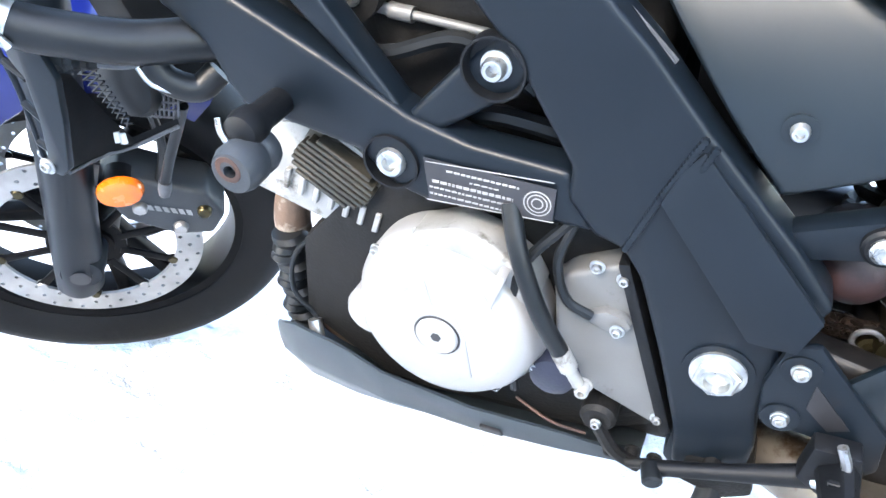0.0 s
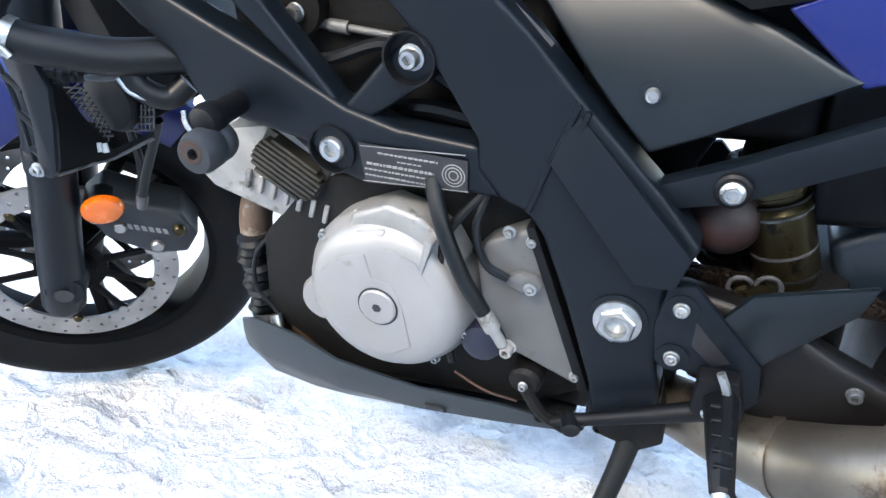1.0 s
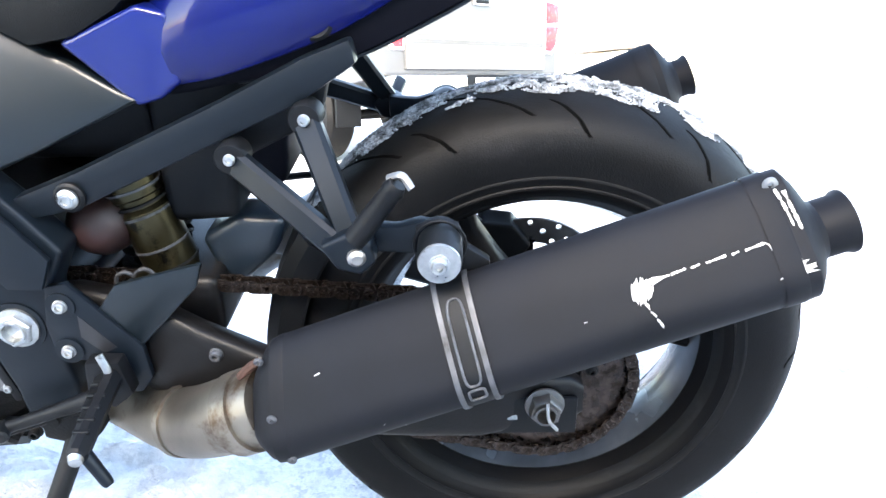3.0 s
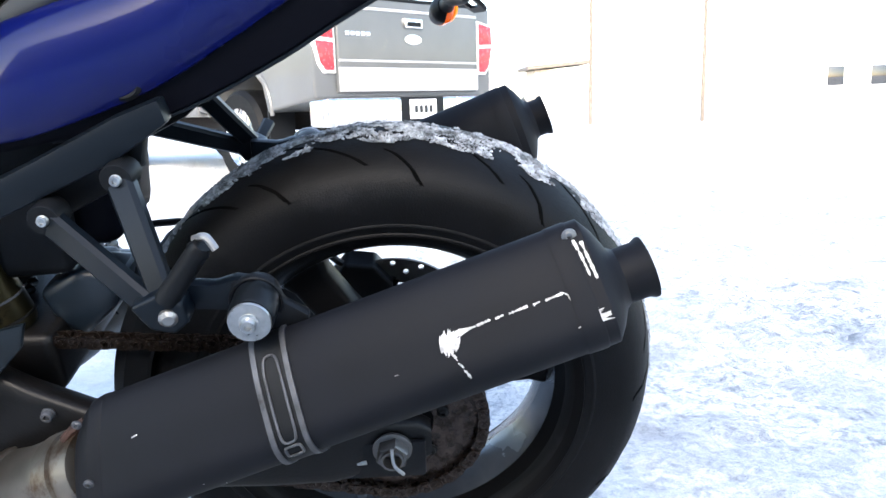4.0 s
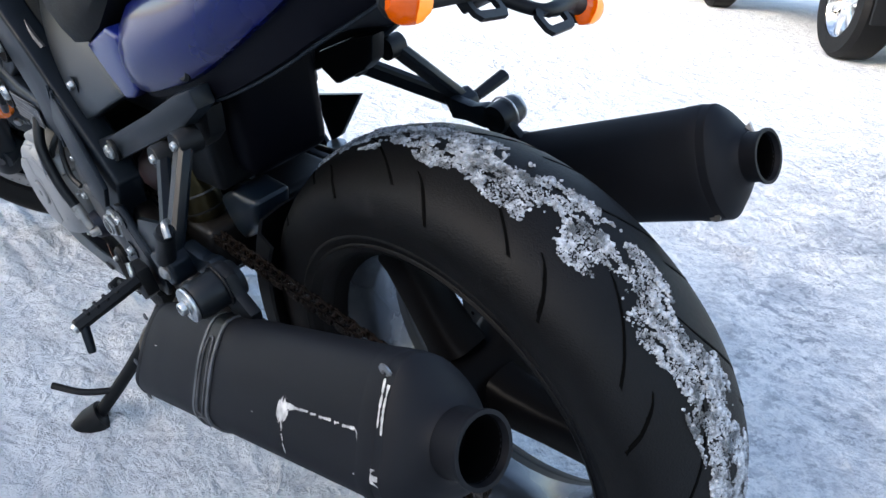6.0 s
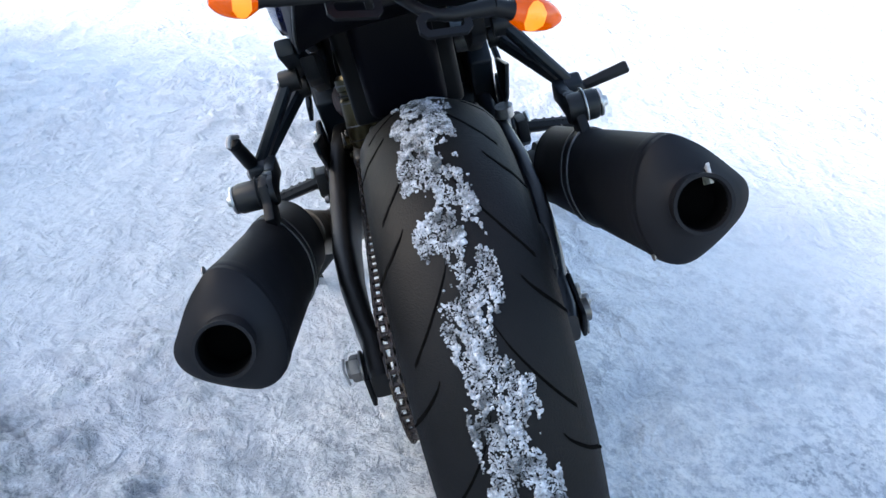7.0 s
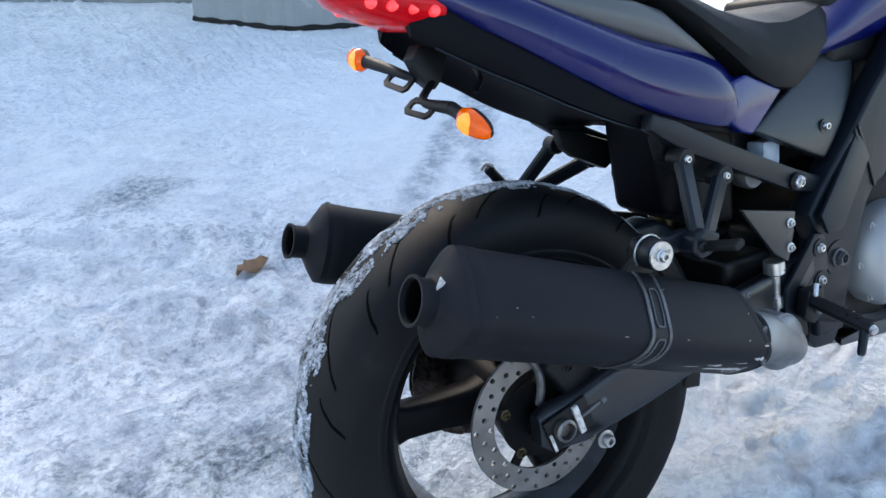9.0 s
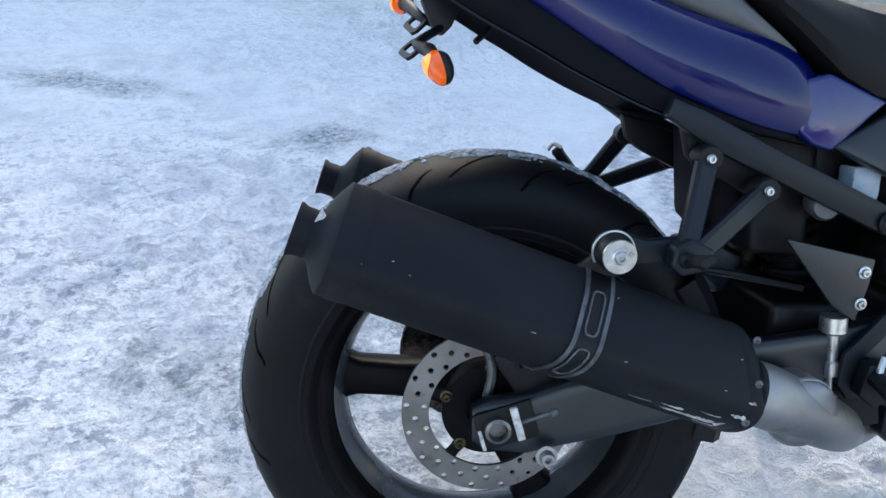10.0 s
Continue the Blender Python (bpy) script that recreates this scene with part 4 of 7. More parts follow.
for k, (u, v) in enumerate(((0.3, 0.33), (0.36, 0.4), (0.46, 0.475), (0.5, 0.53))):
    scrape(muffler_r, lay_r, [(0.478, u), (0.479, (u + v) / 2), (0.48, v)], lambda f: 0.0011, 0.9, 70 + k)
rng = random.Random(8)
for muf, lay, n in ((muffler_l, lay_l, 4), (muffler_r, lay_r, 7)):
    for k in range(n):
        u, v = rng.uniform(0.03, 0.47), rng.uniform(0.15, 0.5)
        scrape(muf, lay, [(u, v), (u + rng.uniform(0.001, 0.006), v + rng.uniform(-0.004, 0.004))], lambda f: 0.0005, 0.4, 50 + k)
for e, muf, lay in ((-1, muffler_l, lay_l), (1, muffler_r, lay_r)):
    for y, v in ((0.496, 0.145 if e < 0 else 0.8), (0.018, 0.3), (0.018, 0.48), (0.018, 0.16)):
        g = section(v, e)
        g = g + g.normalized() * 0.0006
        c = lay @ Vector((g.x, y, g.y))
        bolt(muf, c.x, c.y, c.z, 0.006 if y > 0.4 else 0.0042, e, DISC if y > 0.4 else STRAP_METAL, h=0.0025, name="rivet")
part("scrape", prism([(0.203, 0.61), (0.19, 0.588), (0.197, 0.583), (0.213, 0.593)], 0.252, 0.2555, 0.0006), SCRAPE, muffler_r, "bare metal scrape on the outlet")

# mufflers' hangers
for s, c in ((-1, Vector((-0.112, -0.259, 0.553))), (1, Vector((-0.11, 0.246, 0.557)))):
    hang = part("muffler_hanger", prism([(-0.135, 0.57), (-0.115, 0.576), (-0.095, 0.57), (-0.088, 0.55), (-0.066, 0.535), (-0.072, 0.505), (-0.1, 0.51), (-0.125, 0.535)], min(s * 0.206, s * 0.22), max(s * 0.206, s * 0.22), 0.004), BLACK, bike, "black hanger tab on the muffler strap")
    part("rubber_bush", lathe([(0, s * 0.2), (0.019, s * 0.2), (0.0205, s * 0.204), (0.0205, c.y - s * 0.01), (0.0185, c.y - s * 0.0055), (0, c.y - s * 0.0055)], 30, (c.x, 0, c.z)), HOSE, hang)
    part("washer", lathe([(0, c.y - s * 0.004), (0.0185, c.y - s * 0.004), (0.0192, c.y - s * 0.002), (0.0185, c.y), (0.007, c.y), (0, c.y)], 30, (c.x, 0, c.z)), STEEL, hang, "large bright steel washer")
    bolt(hang, c.x, c.y, c.z, 0.0095, s, STEEL, 1.3, 0.008)
    wire = [(c.x + 0.0235 * math.cos(radians(w)), s * 0.222, c.z + 0.0235 * math.sin(radians(w))) for w in range(-30, 215, 20)]
    part("bush_clip", tube(wire, 0.0014, 6, 2), STEEL if s > 0 else BLACK, hang, "thin wire clip")

# mid pipes
mid_l = part("left_mid_pipe", tube([(-0.56, -0.06, 0.27), (-0.49, -0.11, 0.29), (-0.43, -0.155, 0.305), (-0.38, -0.19, 0.325), (-0.325, -0.222, 0.362), (-0.28, -0.236, 0.386)], [0.03, 0.033, 0.036, 0.039, 0.04, 0.04], 28), PIPE, bike, "heat-tinted steel pipe into the muffler")
part("weld_band", tube([(-0.4, -0.178, 0.317), (-0.393, -0.182, 0.32)], 0.0405, 28), PIPE, mid_l)
part("collar", tube([(-0.318, -0.226, 0.366), (-0.3, -0.231, 0.376)], 0.0435, 28), PIPE, mid_l)
part("pipe_spring", tube([(-0.29, -0.225, 0.43), (-0.3, -0.23, 0.425), (-0.31, -0.232, 0.415)], 0.005, 8), RUST, mid_l)
mid_r = part("right_mid_pipe", tube([(-0.56, 0.06, 0.27), (-0.48, 0.12, 0.285), (-0.43, 0.17, 0.315), (-0.37, 0.205, 0.35), (-0.3, 0.226, 0.385), (-0.28, 0.228, 0.392)], [0.026, 0.028, 0.032, 0.036, 0.038, 0.038], 28), BRIGHT, bike, "dull stainless pipe into the muffler")
end_cap = part("pipe_end_disc", rod((-0.346, 0.19, 0.365), (-0.35, 0.242, 0.362), [(0.041, 0), (0.043, 0.5), (0.043, 0.78), (0.039, 0.9), (0.03, 0.97), (0.0, 1)], 32), BRIGHT, mid_r, "grey rounded end of the pipe joint")
part("weld_rim", rod((-0.3485, 0.222, 0.3635), (-0.349, 0.227, 0.363), [(0.0442, 0), (0.0442, 1)], 32), ALLOY, end_cap)
bolt(end_cap, -0.322, 0.236, 0.386, 0.0065, 1, STRAP_METAL)

# frame
SPAR = [(-0.492, 0.518), (-0.526, 0.564), (-0.599, 0.646), (-0.644, 0.701), (-0.670, 0.727), (-0.79, 0.872), (-0.885, 0.86), (-0.772, 0.726), (-0.742, 0.69), (-0.693, 0.603), (-0.695, 0.575), (-0.672, 0.545), (-0.649, 0.537), (-0.633, 0.513), (-0.610, 0.441), (-0.585, 0.348), (-0.581, 0.3), (-0.518, 0.3), (-0.515, 0.352), (-0.521, 0.392), (-0.517, 0.471)]
RAIL = [(-1.095, 0.74), (-1.052, 0.695), (-1.017, 0.668), (-1.002, 0.633), (-0.99, 0.612), (-0.943, 0.6), (-0.878, 0.585), (-0.845, 0.555), (-0.815, 0.545), (-0.71, 0.548), (-0.672, 0.545), (-0.69, 0.575), (-0.693, 0.597), (-0.775, 0.607), (-0.827, 0.624), (-0.901, 0.667), (-0.96, 0.698), (-1.014, 0.727), (-1.06, 0.76)]
DIAG = [(-0.862, 0.642), (-0.83, 0.62), (-0.907, 0.725), (-0.99, 0.82), (-1.03, 0.80), (-0.942, 0.724)]
STRUT = [(-0.833, 0.622), (-0.772, 0.684), (-0.745, 0.705), (-0.722, 0.68), (-0.735, 0.655), (-0.806, 0.610)]
frame_body = None
for s in (-1, 1):
    y0, y1 = s * 0.122, s * 0.164
    ob = part("frame" if s < 0 else "frame_spar", prism(SPAR, y0, y1, 0.006, 3), FRAME, frame_body or bike, "satin black welded truss frame")
    frame_body = frame_body or ob
    part("lower_rail", prism(RAIL, s * 0.124, s * 0.162, 0.008, 3), FRAME, frame_body)
    part("diagonal", prism(DIAG, s * 0.126, s * 0.158, 0.007, 3), FRAME, frame_body)
    part("strut", prism(STRUT, s * 0.128, s * 0.156, 0.007, 3), FRAME, frame_body)
    facet = prism([(-0.6, 0.634), (-0.498, 0.518), (-0.51, 0.487), (-0.545, 0.488), (-0.625, 0.59), (-0.612, 0.62)], s * 0.158, s * 0.1655, 0.002, 2)
    for v in facet.verts:
        v.co.y += s * 0.13 * max(0.0, 0.634 - v.co.z)
    part("pivot_facet", facet, FRAME, frame_body)
    part("plate_foot", prism([(-0.586, 0.33), (-0.513, 0.335), (-0.512, 0.29), (-0.53, 0.272), (-0.575, 0.268), (-0.59, 0.29)], s * 0.11, s * 0.15, 0.006, 2), FRAME, frame_body)
    weld = []
    for a, b, n in (((-0.594, 0.636), (-0.613, 0.59), 15), ((-0.602, 0.642), (-0.625, 0.592), 16), ((-0.625, 0.592), (-0.646, 0.54), 17)):
        for k in range(n):
            c = Vector(a).lerp(Vector(b), k / (n - 1))
            weld.append(lathe([(0, s * 0.1678), (0.0026, s * 0.1672), (0.0034, s * 0.164), (0, s * 0.163)], 8, (c.x, 0, c.y)))
    part("weld_bead", join(*weld), FRAME, frame_body, "beaded weld seam")
    for x, z, r in ((-0.846, 0.581, 0.0175), (-0.754, 0.675, 0.0122)):
        part("bolt_well", lathe([(0, s * 0.155), (0.022, s * 0.155), (0.0235, s * 0.166), (0.0255, s * 0.166), (0.0255, s * 0.15), (0, s * 0.15)], 28, (x, 0, z)), BLACK, frame_body)
        bolt(frame_body, x, s * 0.157, z, r, s, STEEL, 1.35, 0.012, "flange_bolt")
    hexnut(frame_body, -0.559, s * 0.166, 0.433, 0.0195 if s < 0 else 0.0135, 0.011, s, 0.55, "pivot_nut", STEEL if s < 0 else STRAP_METAL)
    part("nut_seat", lathe([(0.0, s * 0.1635), (0.029, s * 0.1635), (0.029, s * 0.1662), (0, s * 0.1662)], 32, (-0.559, 0, 0.433)), FRAME, frame_body)
for x, s in ((-0.8, 1), (-0.66, 1)):
    part("cross_tube", lathe([(0, -0.125), (0.014, -0.125), (0.014, 0.125), (0, 0.125)], 16, (x, 0, 0.83)), FRAME, frame_body)
part("steering_head", rod((-1.17, 0, 0.92), (-1.09, 0, 0.74), [(0.04, 0), (0.04, 1)], 24), FRAME, frame_body)
for s in (-1, 1):
    part("head_gusset", tube([(-1.12, 0, 0.83), (-1.07, s * 0.09, 0.79), (-1.0, s * 0.14, 0.75)], 0.035, 12), FRAME, frame_body)

# maker's plate on the frame
plate = part("data_plate", prism([(-0.815, 0.592), (-0.703, 0.583), (-0.705, 0.552), (-0.812, 0.551)], -0.1655, -0.1645, 0), FLAT_BLACK, bike, "black foil plate with white printing", smooth=False)
for row, (x0, x1, h) in enumerate(((-0.795, -0.733, 0.0018), (-0.775, -0.75, 0.0013), (-0.808, -0.738, 0.0026), (-0.811, -0.736, 0.0016), (-0.811, -0.736, 0.0016))):
    z = 0.583 - row * 0.0062
    xs = x0
    rng = random.Random(row)
    while xs < x1:
        w = rng.uniform(0.002, 0.006)
        part("print_bar", box(xs, min(xs + w, x1), -0.166, -0.1653, z - h / 2 - (xs + 0.8) * 0.07, z + h / 2 - (xs + 0.8) * 0.07, 0), WHITE_INK, plate, smooth=False)
        xs += w + 0.0012
for r in (0.0105, 0.0075, 0.004):
    part("print_ring", lathe([(r, -0.1657), (r + 0.0011, -0.1657), (r + 0.0011, -0.1652)], 26, (-0.718, 0, 0.567)), WHITE_INK, plate)
part("print_rim", join(box(-0.814, -0.704, -0.166, -0.1653, 0.5515, 0.5522, 0), box(-0.813, -0.705, -0.166, -0.1653, 0.5885, 0.5892, 0)), WHITE_INK, plate, smooth=False)

# crash bobbin
slider = part("frame_slider", lathe([(0, -0.2), (0.0185, -0.2), (0.0205, -0.206), (0.0205, -0.214), (0.019, -0.216), (0.019, -0.219), (0.0212, -0.222), (0.0212, -0.238), (0.018, -0.246), (0.007, -0.246), (0.007, -0.236), (0, -0.236)], 36, (-0.945, 0, 0.599)), BOBBIN, bike, "scuffed black rubber crash bobbin")
part("bobbin_root", lathe([(0, -0.15), (0.012, -0.15), (0.013, -0.195), (0.0165, -0.204), (0.0175, -0.213), (0.015, -0.223), (0.008, -0.227), (0, -0.227)], 32, (-0.947, 0, 0.622)), BLACK, slider, "rounded dark mount")
part("root_bolt", tube([(-0.966, -0.222, 0.633), (-0.963, -0.226, 0.623), (-0.957, -0.228, 0.615)], 0.0026, 8), STEEL, slider)
part("rust_mark", lathe([(0.0072, -0.2462), (0.0115, -0.2464), (0.0125, -0.2455)], 20, (-0.947, 0, 0.602)), RUST, slider)

# engine
engine = part("engine_block", prism([(-1.0, 0.33), (-0.985, 0.44), (-0.9, 0.53), (-0.68, 0.55), (-0.6, 0.5), (-0.57, 0.38), (-0.62, 0.3), (-0.7, 0.27), (-0.9, 0.26)], -0.125, 0.125, 0.012, 2), DARK, bike, "grimy black engine block")
part("rear_cylinder", prism([(-0.85, 0.5), (-0.9, 0.7), (-0.86, 0.76), (-0.7, 0.76), (-0.66, 0.6), (-0.68, 0.5)], -0.09, 0.09, 0.01), DARK, engine)
# added filler box that keeps the gaps behind the frame dark
part("intake_filler", box(-1.0, -0.64, -0.08, 0.08, 0.6, 0.76, 0.02, 3), DARK, engine)
part("air_box", box(-1.0, -0.6, -0.115, 0.115, 0.735, 0.86, 0.02, 3), BLACK, engine)
part("throttle_body", rod((-0.9, -0.11, 0.705), (-0.9, 0.11, 0.705), [(0.03, 0), (0.03, 1)], 20), DARK, engine)
bolt(engine, -0.896, -0.112, 0.7, 0.011, -1, STEEL, 1.2, 0.01)
part("injector_rail", rod((-0.93, -0.09, 0.69), (-0.78, -0.1, 0.675), [(0.005, 0), (0.005, 0.4), (0.007, 0.4), (0.007, 0.55), (0.004, 0.55), (0.004, 1)], 12), CASE, engine)
part("fuel_hose", tube([(-0.95, -0.1, 0.66), (-0.87, -0.115, 0.655), (-0.8, -0.105, 0.67), (-0.74, -0.1, 0.63)], 0.007, 8), HOSE, engine)
part("wiring", tube([(-0.82, -0.1, 0.6), (-0.76, -0.12, 0.615), (-0.7, -0.11, 0.6)], 0.009, 8), HOSE, engine)
for s in (-1, 1):
    head = part("cylinder_head", prism([(-1.012, 0.573), (-1.062, 0.525), (-1.04, 0.499), (-0.907, 0.453), (-0.871, 0.498), (-0.874, 0.535), (-0.93, 0.585)], min(s * 0.02, s * 0.122), max(s * 0.02, s * 0.122), 0.006), ALLOY, bike, "grey cast front cylinder head")
    for k in range(8):
        f = k / 7
        inset = 0.012 * abs(2 * f - 1) ** 3
        d = Vector((0.07, -0.046))
        o = Vector((-0.945 - 0.03 * f, 0.5785 - 0.036 * f)) + d.normalized() * inset
        e = o + d - d.normalized() * inset * 2
        nrm = Vector((0.046, 0.07)).normalized() * 0.0021
        part("cooling_fin", prism([tuple(o - nrm), tuple(e - nrm), tuple(e + nrm), tuple(o + nrm)], s * 0.118, s * 0.139, 0.001, 1), FIN, head)
    part("fin_bed", prism([(-0.945, 0.582), (-0.875, 0.536), (-0.898, 0.502), (-0.972, 0.545)], s * 0.116, s * 0.126, 0.002), FIN, head)
    for k in range(7):
        x = -0.99 + k * 0.016
        z = 0.505 - k * 0.0055
        part("cast_rib", prism([(x - 0.003, z), (x + 0.003, z - 0.001), (x + 0.011, z + 0.022), (x + 0.005, z + 0.023)], s * 0.12, s * 0.128, 0.001, 1), ALLOY, head)
    for x, z in ((-1.03, 0.545), (-0.95, 0.59)):
        bolt(head, x, s * 0.121, z, 0.006, s, STEEL)

# alternator cover
C0 = (-0.803, 0, 0.418)
cover = part("alternator_cover", lathe([(0.096, -0.12), (0.097, -0.15), (0.0955, -0.157), (0.092, -0.162), (0.0885, -0.172), (0.081, -0.181), (0.066, -0.186), (0.05, -0.1875), (0.024, -0.188), (0, -0.188)], 64, C0), SILVER, bike, "silver-grey round alternator cover")
part("cover_cap", lathe([(0.0, -0.193), (0.0195, -0.193), (0.021, -0.1915), (0.021, -0.187)], 36, C0), SILVER, cover)
part("cap_groove", lathe([(0.021, -0.1898), (0.0232, -0.19), (0.0235, -0.188)], 36, C0), FLAT_BLACK, cover)
# black hexagon on the cap paints the socket's shade
part("socket_shade", lathe([(0, -0.1935), (0.0052, -0.1935), (0.0056, -0.1925)], 6, C0), FLAT_BLACK, cover)
part("cover_step", prism([(-0.845, 0.478), (-0.83, 0.515), (-0.79, 0.53), (-0.755, 0.52), (-0.725, 0.497), (-0.712, 0.47), (-0.73, 0.46), (-0.76, 0.488), (-0.80, 0.5)], -0.172, -0.13, 0.006, 3), ALLOY, cover)
part("cover_rib", prism([(-0.757, 0.456), (-0.753, 0.457), (-0.737, 0.5), (-0.745, 0.503)], -0.186, -0.15, 0.003), SILVER, cover)
part("cover_rib", prism([(-0.815, 0.47), (-0.79, 0.49), (-0.79, 0.505), (-0.826, 0.5)], -0.181, -0.15, 0.006, 3), SILVER, cover)
part("cover_facet", prism([(-0.872, 0.425), (-0.868, 0.452), (-0.845, 0.472), (-0.812, 0.48), (-0.806, 0.452), (-0.785, 0.449), (-0.775, 0.42), (-0.77, 0.37), (-0.8, 0.352), (-0.84, 0.358), (-0.864, 0.385)], -0.1895, -0.17, 0.004, 2), SILVER, cover)
part("cover_facet", prism([(-0.808, 0.484), (-0.782, 0.489), (-0.757, 0.476), (-0.742, 0.45), (-0.736, 0.415), (-0.745, 0.38), (-0.764, 0.362), (-0.772, 0.4), (-0.778, 0.43), (-0.79, 0.457), (-0.803, 0.46)], -0.1865, -0.165, 0.004, 2), SILVER, cover)
part("pulse_boss", lathe([(0.028, -0.11), (0.029, -0.148), (0.025, -0.155), (0, -0.156)], 28, (-0.895, 0, 0.385)), SILVER, cover)
part("pulse_boss", lathe([(0.02, -0.11), (0.02, -0.146), (0.017, -0.15), (0, -0.15)], 24, (-0.873, 0, 0.45)), SILVER, cover)
for a in (8, 40, 72, 106, 140, 200, 300, 336):
    x, z = C0[0] + 0.094 * math.cos(radians(a)), C0[2] + 0.094 * math.sin(radians(a))
    bolt(cover, x, -0.158, z, 0.006, -1, STEEL, 1.3, 0.007)

# sprocket cover, clutch line and small fittings on the left of the engine
sc = part("sprocket_cover", prism([(-0.705, 0.478), (-0.692, 0.492), (-0.65, 0.512), (-0.64, 0.505), (-0.592, 0.338), (-0.6, 0.33), (-0.668, 0.36), (-0.7, 0.4)], -0.152, -0.12, 0.006, 3), CASE, bike, "dull grey triangular sprocket cover")
part("cover_edge", prism([(-0.652, 0.516), (-0.642, 0.518), (-0.585, 0.33), (-0.596, 0.326)], -0.157, -0.12, 0.003), BLACK, sc)
for x, z in ((-0.645, 0.5), (-0.6, 0.345), (-0.668, 0.508)):
    bolt(sc, x, -0.154, z, 0.006, -1, STEEL)
part("gear_sensor", prism([(-0.672, 0.459), (-0.656, 0.467), (-0.639, 0.463), (-0.633, 0.455), (-0.637, 0.447), (-0.655, 0.444), (-0.67, 0.45)], -0.162, -0.15, 0.004), CASE, engine)
bolt(engine, -0.644, -0.168, 0.455, 0.006, -1, STEEL)
part("sensor_lead", tube([(-0.668, -0.163, 0.46), (-0.69, -0.165, 0.475), (-0.7, -0.16, 0.51), (-0.69, -0.15, 0.545)], 0.0045, 8), HOSE, engine)
part("clutch_slave", lathe([(0.024, -0.13), (0.025, -0.152), (0.021, -0.164), (0.012, -0.168), (0, -0.168)], 28, (-0.7, 0, 0.372)), SLAVE_BLUE, engine)
part("clutch_hose", tube([(-0.742, -0.16, 0.56), (-0.728, -0.178, 0.52), (-0.708, -0.182, 0.465), (-0.69, -0.178, 0.425)], 0.0085, 12), HOSE, engine, "black clutch hose")
part("hose_ferrule", rod((-0.69, -0.178, 0.425), (-0.672, -0.174, 0.385), [(0.009, 0), (0.009, 0.5), (0.006, 0.5), (0.006, 1)], 14), ALLOY, engine)
bolt(engine, -0.668, -0.166, 0.378, 0.009, -1, ALLOY, 1.3, 0.014, "banjo_bolt")
part("vent_hose", tube([(-0.69, -0.15, 0.55), (-0.73, -0.168, 0.5), (-0.735, -0.165, 0.44), (-0.742, -0.16, 0.39), (-0.74, -0.15, 0.33)], 0.005, 8), HOSE, engine)
part("sump", prism([(-0.76, 0.34), (-0.6, 0.35), (-0.59, 0.3), (-0.66, 0.26), (-0.9, 0.25)], -0.12, 0.12, 0.01), DARK, engine)
part("sump_tail", prism([(-0.68, 0.36), (-0.56, 0.38), (-0.5, 0.33), (-0.52, 0.27), (-0.6, 0.255), (-0.68, 0.26)], -0.105, 0.105, 0.012), DARK, engine)
part("drain_boss", lathe([(0.018, -0.12), (0.018, -0.155), (0.014, -0.16), (0, -0.16)], 20, (-0.654, 0, 0.325)), DARK, engine)
bolt(engine, -0.654, -0.162, 0.325, 0.006, -1, STEEL, 1.2)
part("red_lead", tube([(-0.74, -0.145, 0.31), (-0.7, -0.155, 0.3), (-0.665, -0.15, 0.29)], 0.0016, 6), RUST, engine)
part("linkage_arm", tube([(-0.654, -0.158, 0.32), (-0.635, -0.16, 0.29), (-0.61, -0.155, 0.27)], 0.007, 8), DARK, engine)
for k in range(6):
    bolt(engine, -0.64 + 0.022 * k, -0.14, 0.27 + 0.003 * (k % 2), 0.009, -1, DARK, 1.2, 0.01)

# clutch cover and pump on the right
cc = part("clutch_cover", lathe([(0.094, 0.12), (0.095, 0.15), (0.09, 0.165), (0.08, 0.178), (0.065, 0.183), (0, 0.184)], 56, (-0.72, 0, 0.4)), SILVER, bike, "silver-grey round clutch cover")
for a in range(0, 360, 45):
    bolt(cc, -0.72 + 0.091 * math.cos(radians(a)), 0.158, 0.4 + 0.091 * math.sin(radians(a)), 0.006, 1, STEEL)
part("water_pump", lathe([(0.034, 0.1), (0.034, 0.15), (0.026, 0.165), (0, 0.167)], 28, (-0.86, 0, 0.5)), SILVER, engine, "silver water pump housing")
part("pump_elbow", tube([(-0.86, 0.15, 0.5), (-0.88, 0.165, 0.53), (-0.87, 0.16, 0.57), (-0.85, 0.14, 0.6)], 0.017, 14), SILVER, engine)
part("pump_hose", tube([(-0.85, 0.14, 0.6), (-0.9, 0.14, 0.62), (-1.0, 0.15, 0.58)], 0.018, 12), HOSE, engine)

# exhaust header in front of the engine
header = part("header_pipe", tube([(-0.985, -0.055, 0.5), (-1.02, -0.07, 0.46), (-1.035, -0.07, 0.4), (-1.03, -0.06, 0.3), (-0.98, -0.05, 0.24), (-0.85, -0.05, 0.235), (-0.56, -0.06, 0.262)], 0.021, 20), SCALED, bike, "rust-brown exhaust header pipe with pale scale")
part("ribbed_boot", loft([[(-1.03 + 0.004 * math.sin(k) + (0.0175 + 0.003 * (k % 2)) * math.cos(2 * math.pi * j / 20), -0.09 + (0.0175 + 0.003 * (k % 2)) * math.sin(2 * math.pi * j / 20), 0.415 - 0.0062 * k) for j in range(20)] for k in range(24)]), HOSE, header, "black ribbed boot")
part("oxygen_sensor", rod((-0.985, -0.13, 0.33), (-0.975, -0.145, 0.29), [(0.008, 0), (0.008, 0.5), (0.0055, 0.5), (0.0055, 1)], 12), STEEL, header)
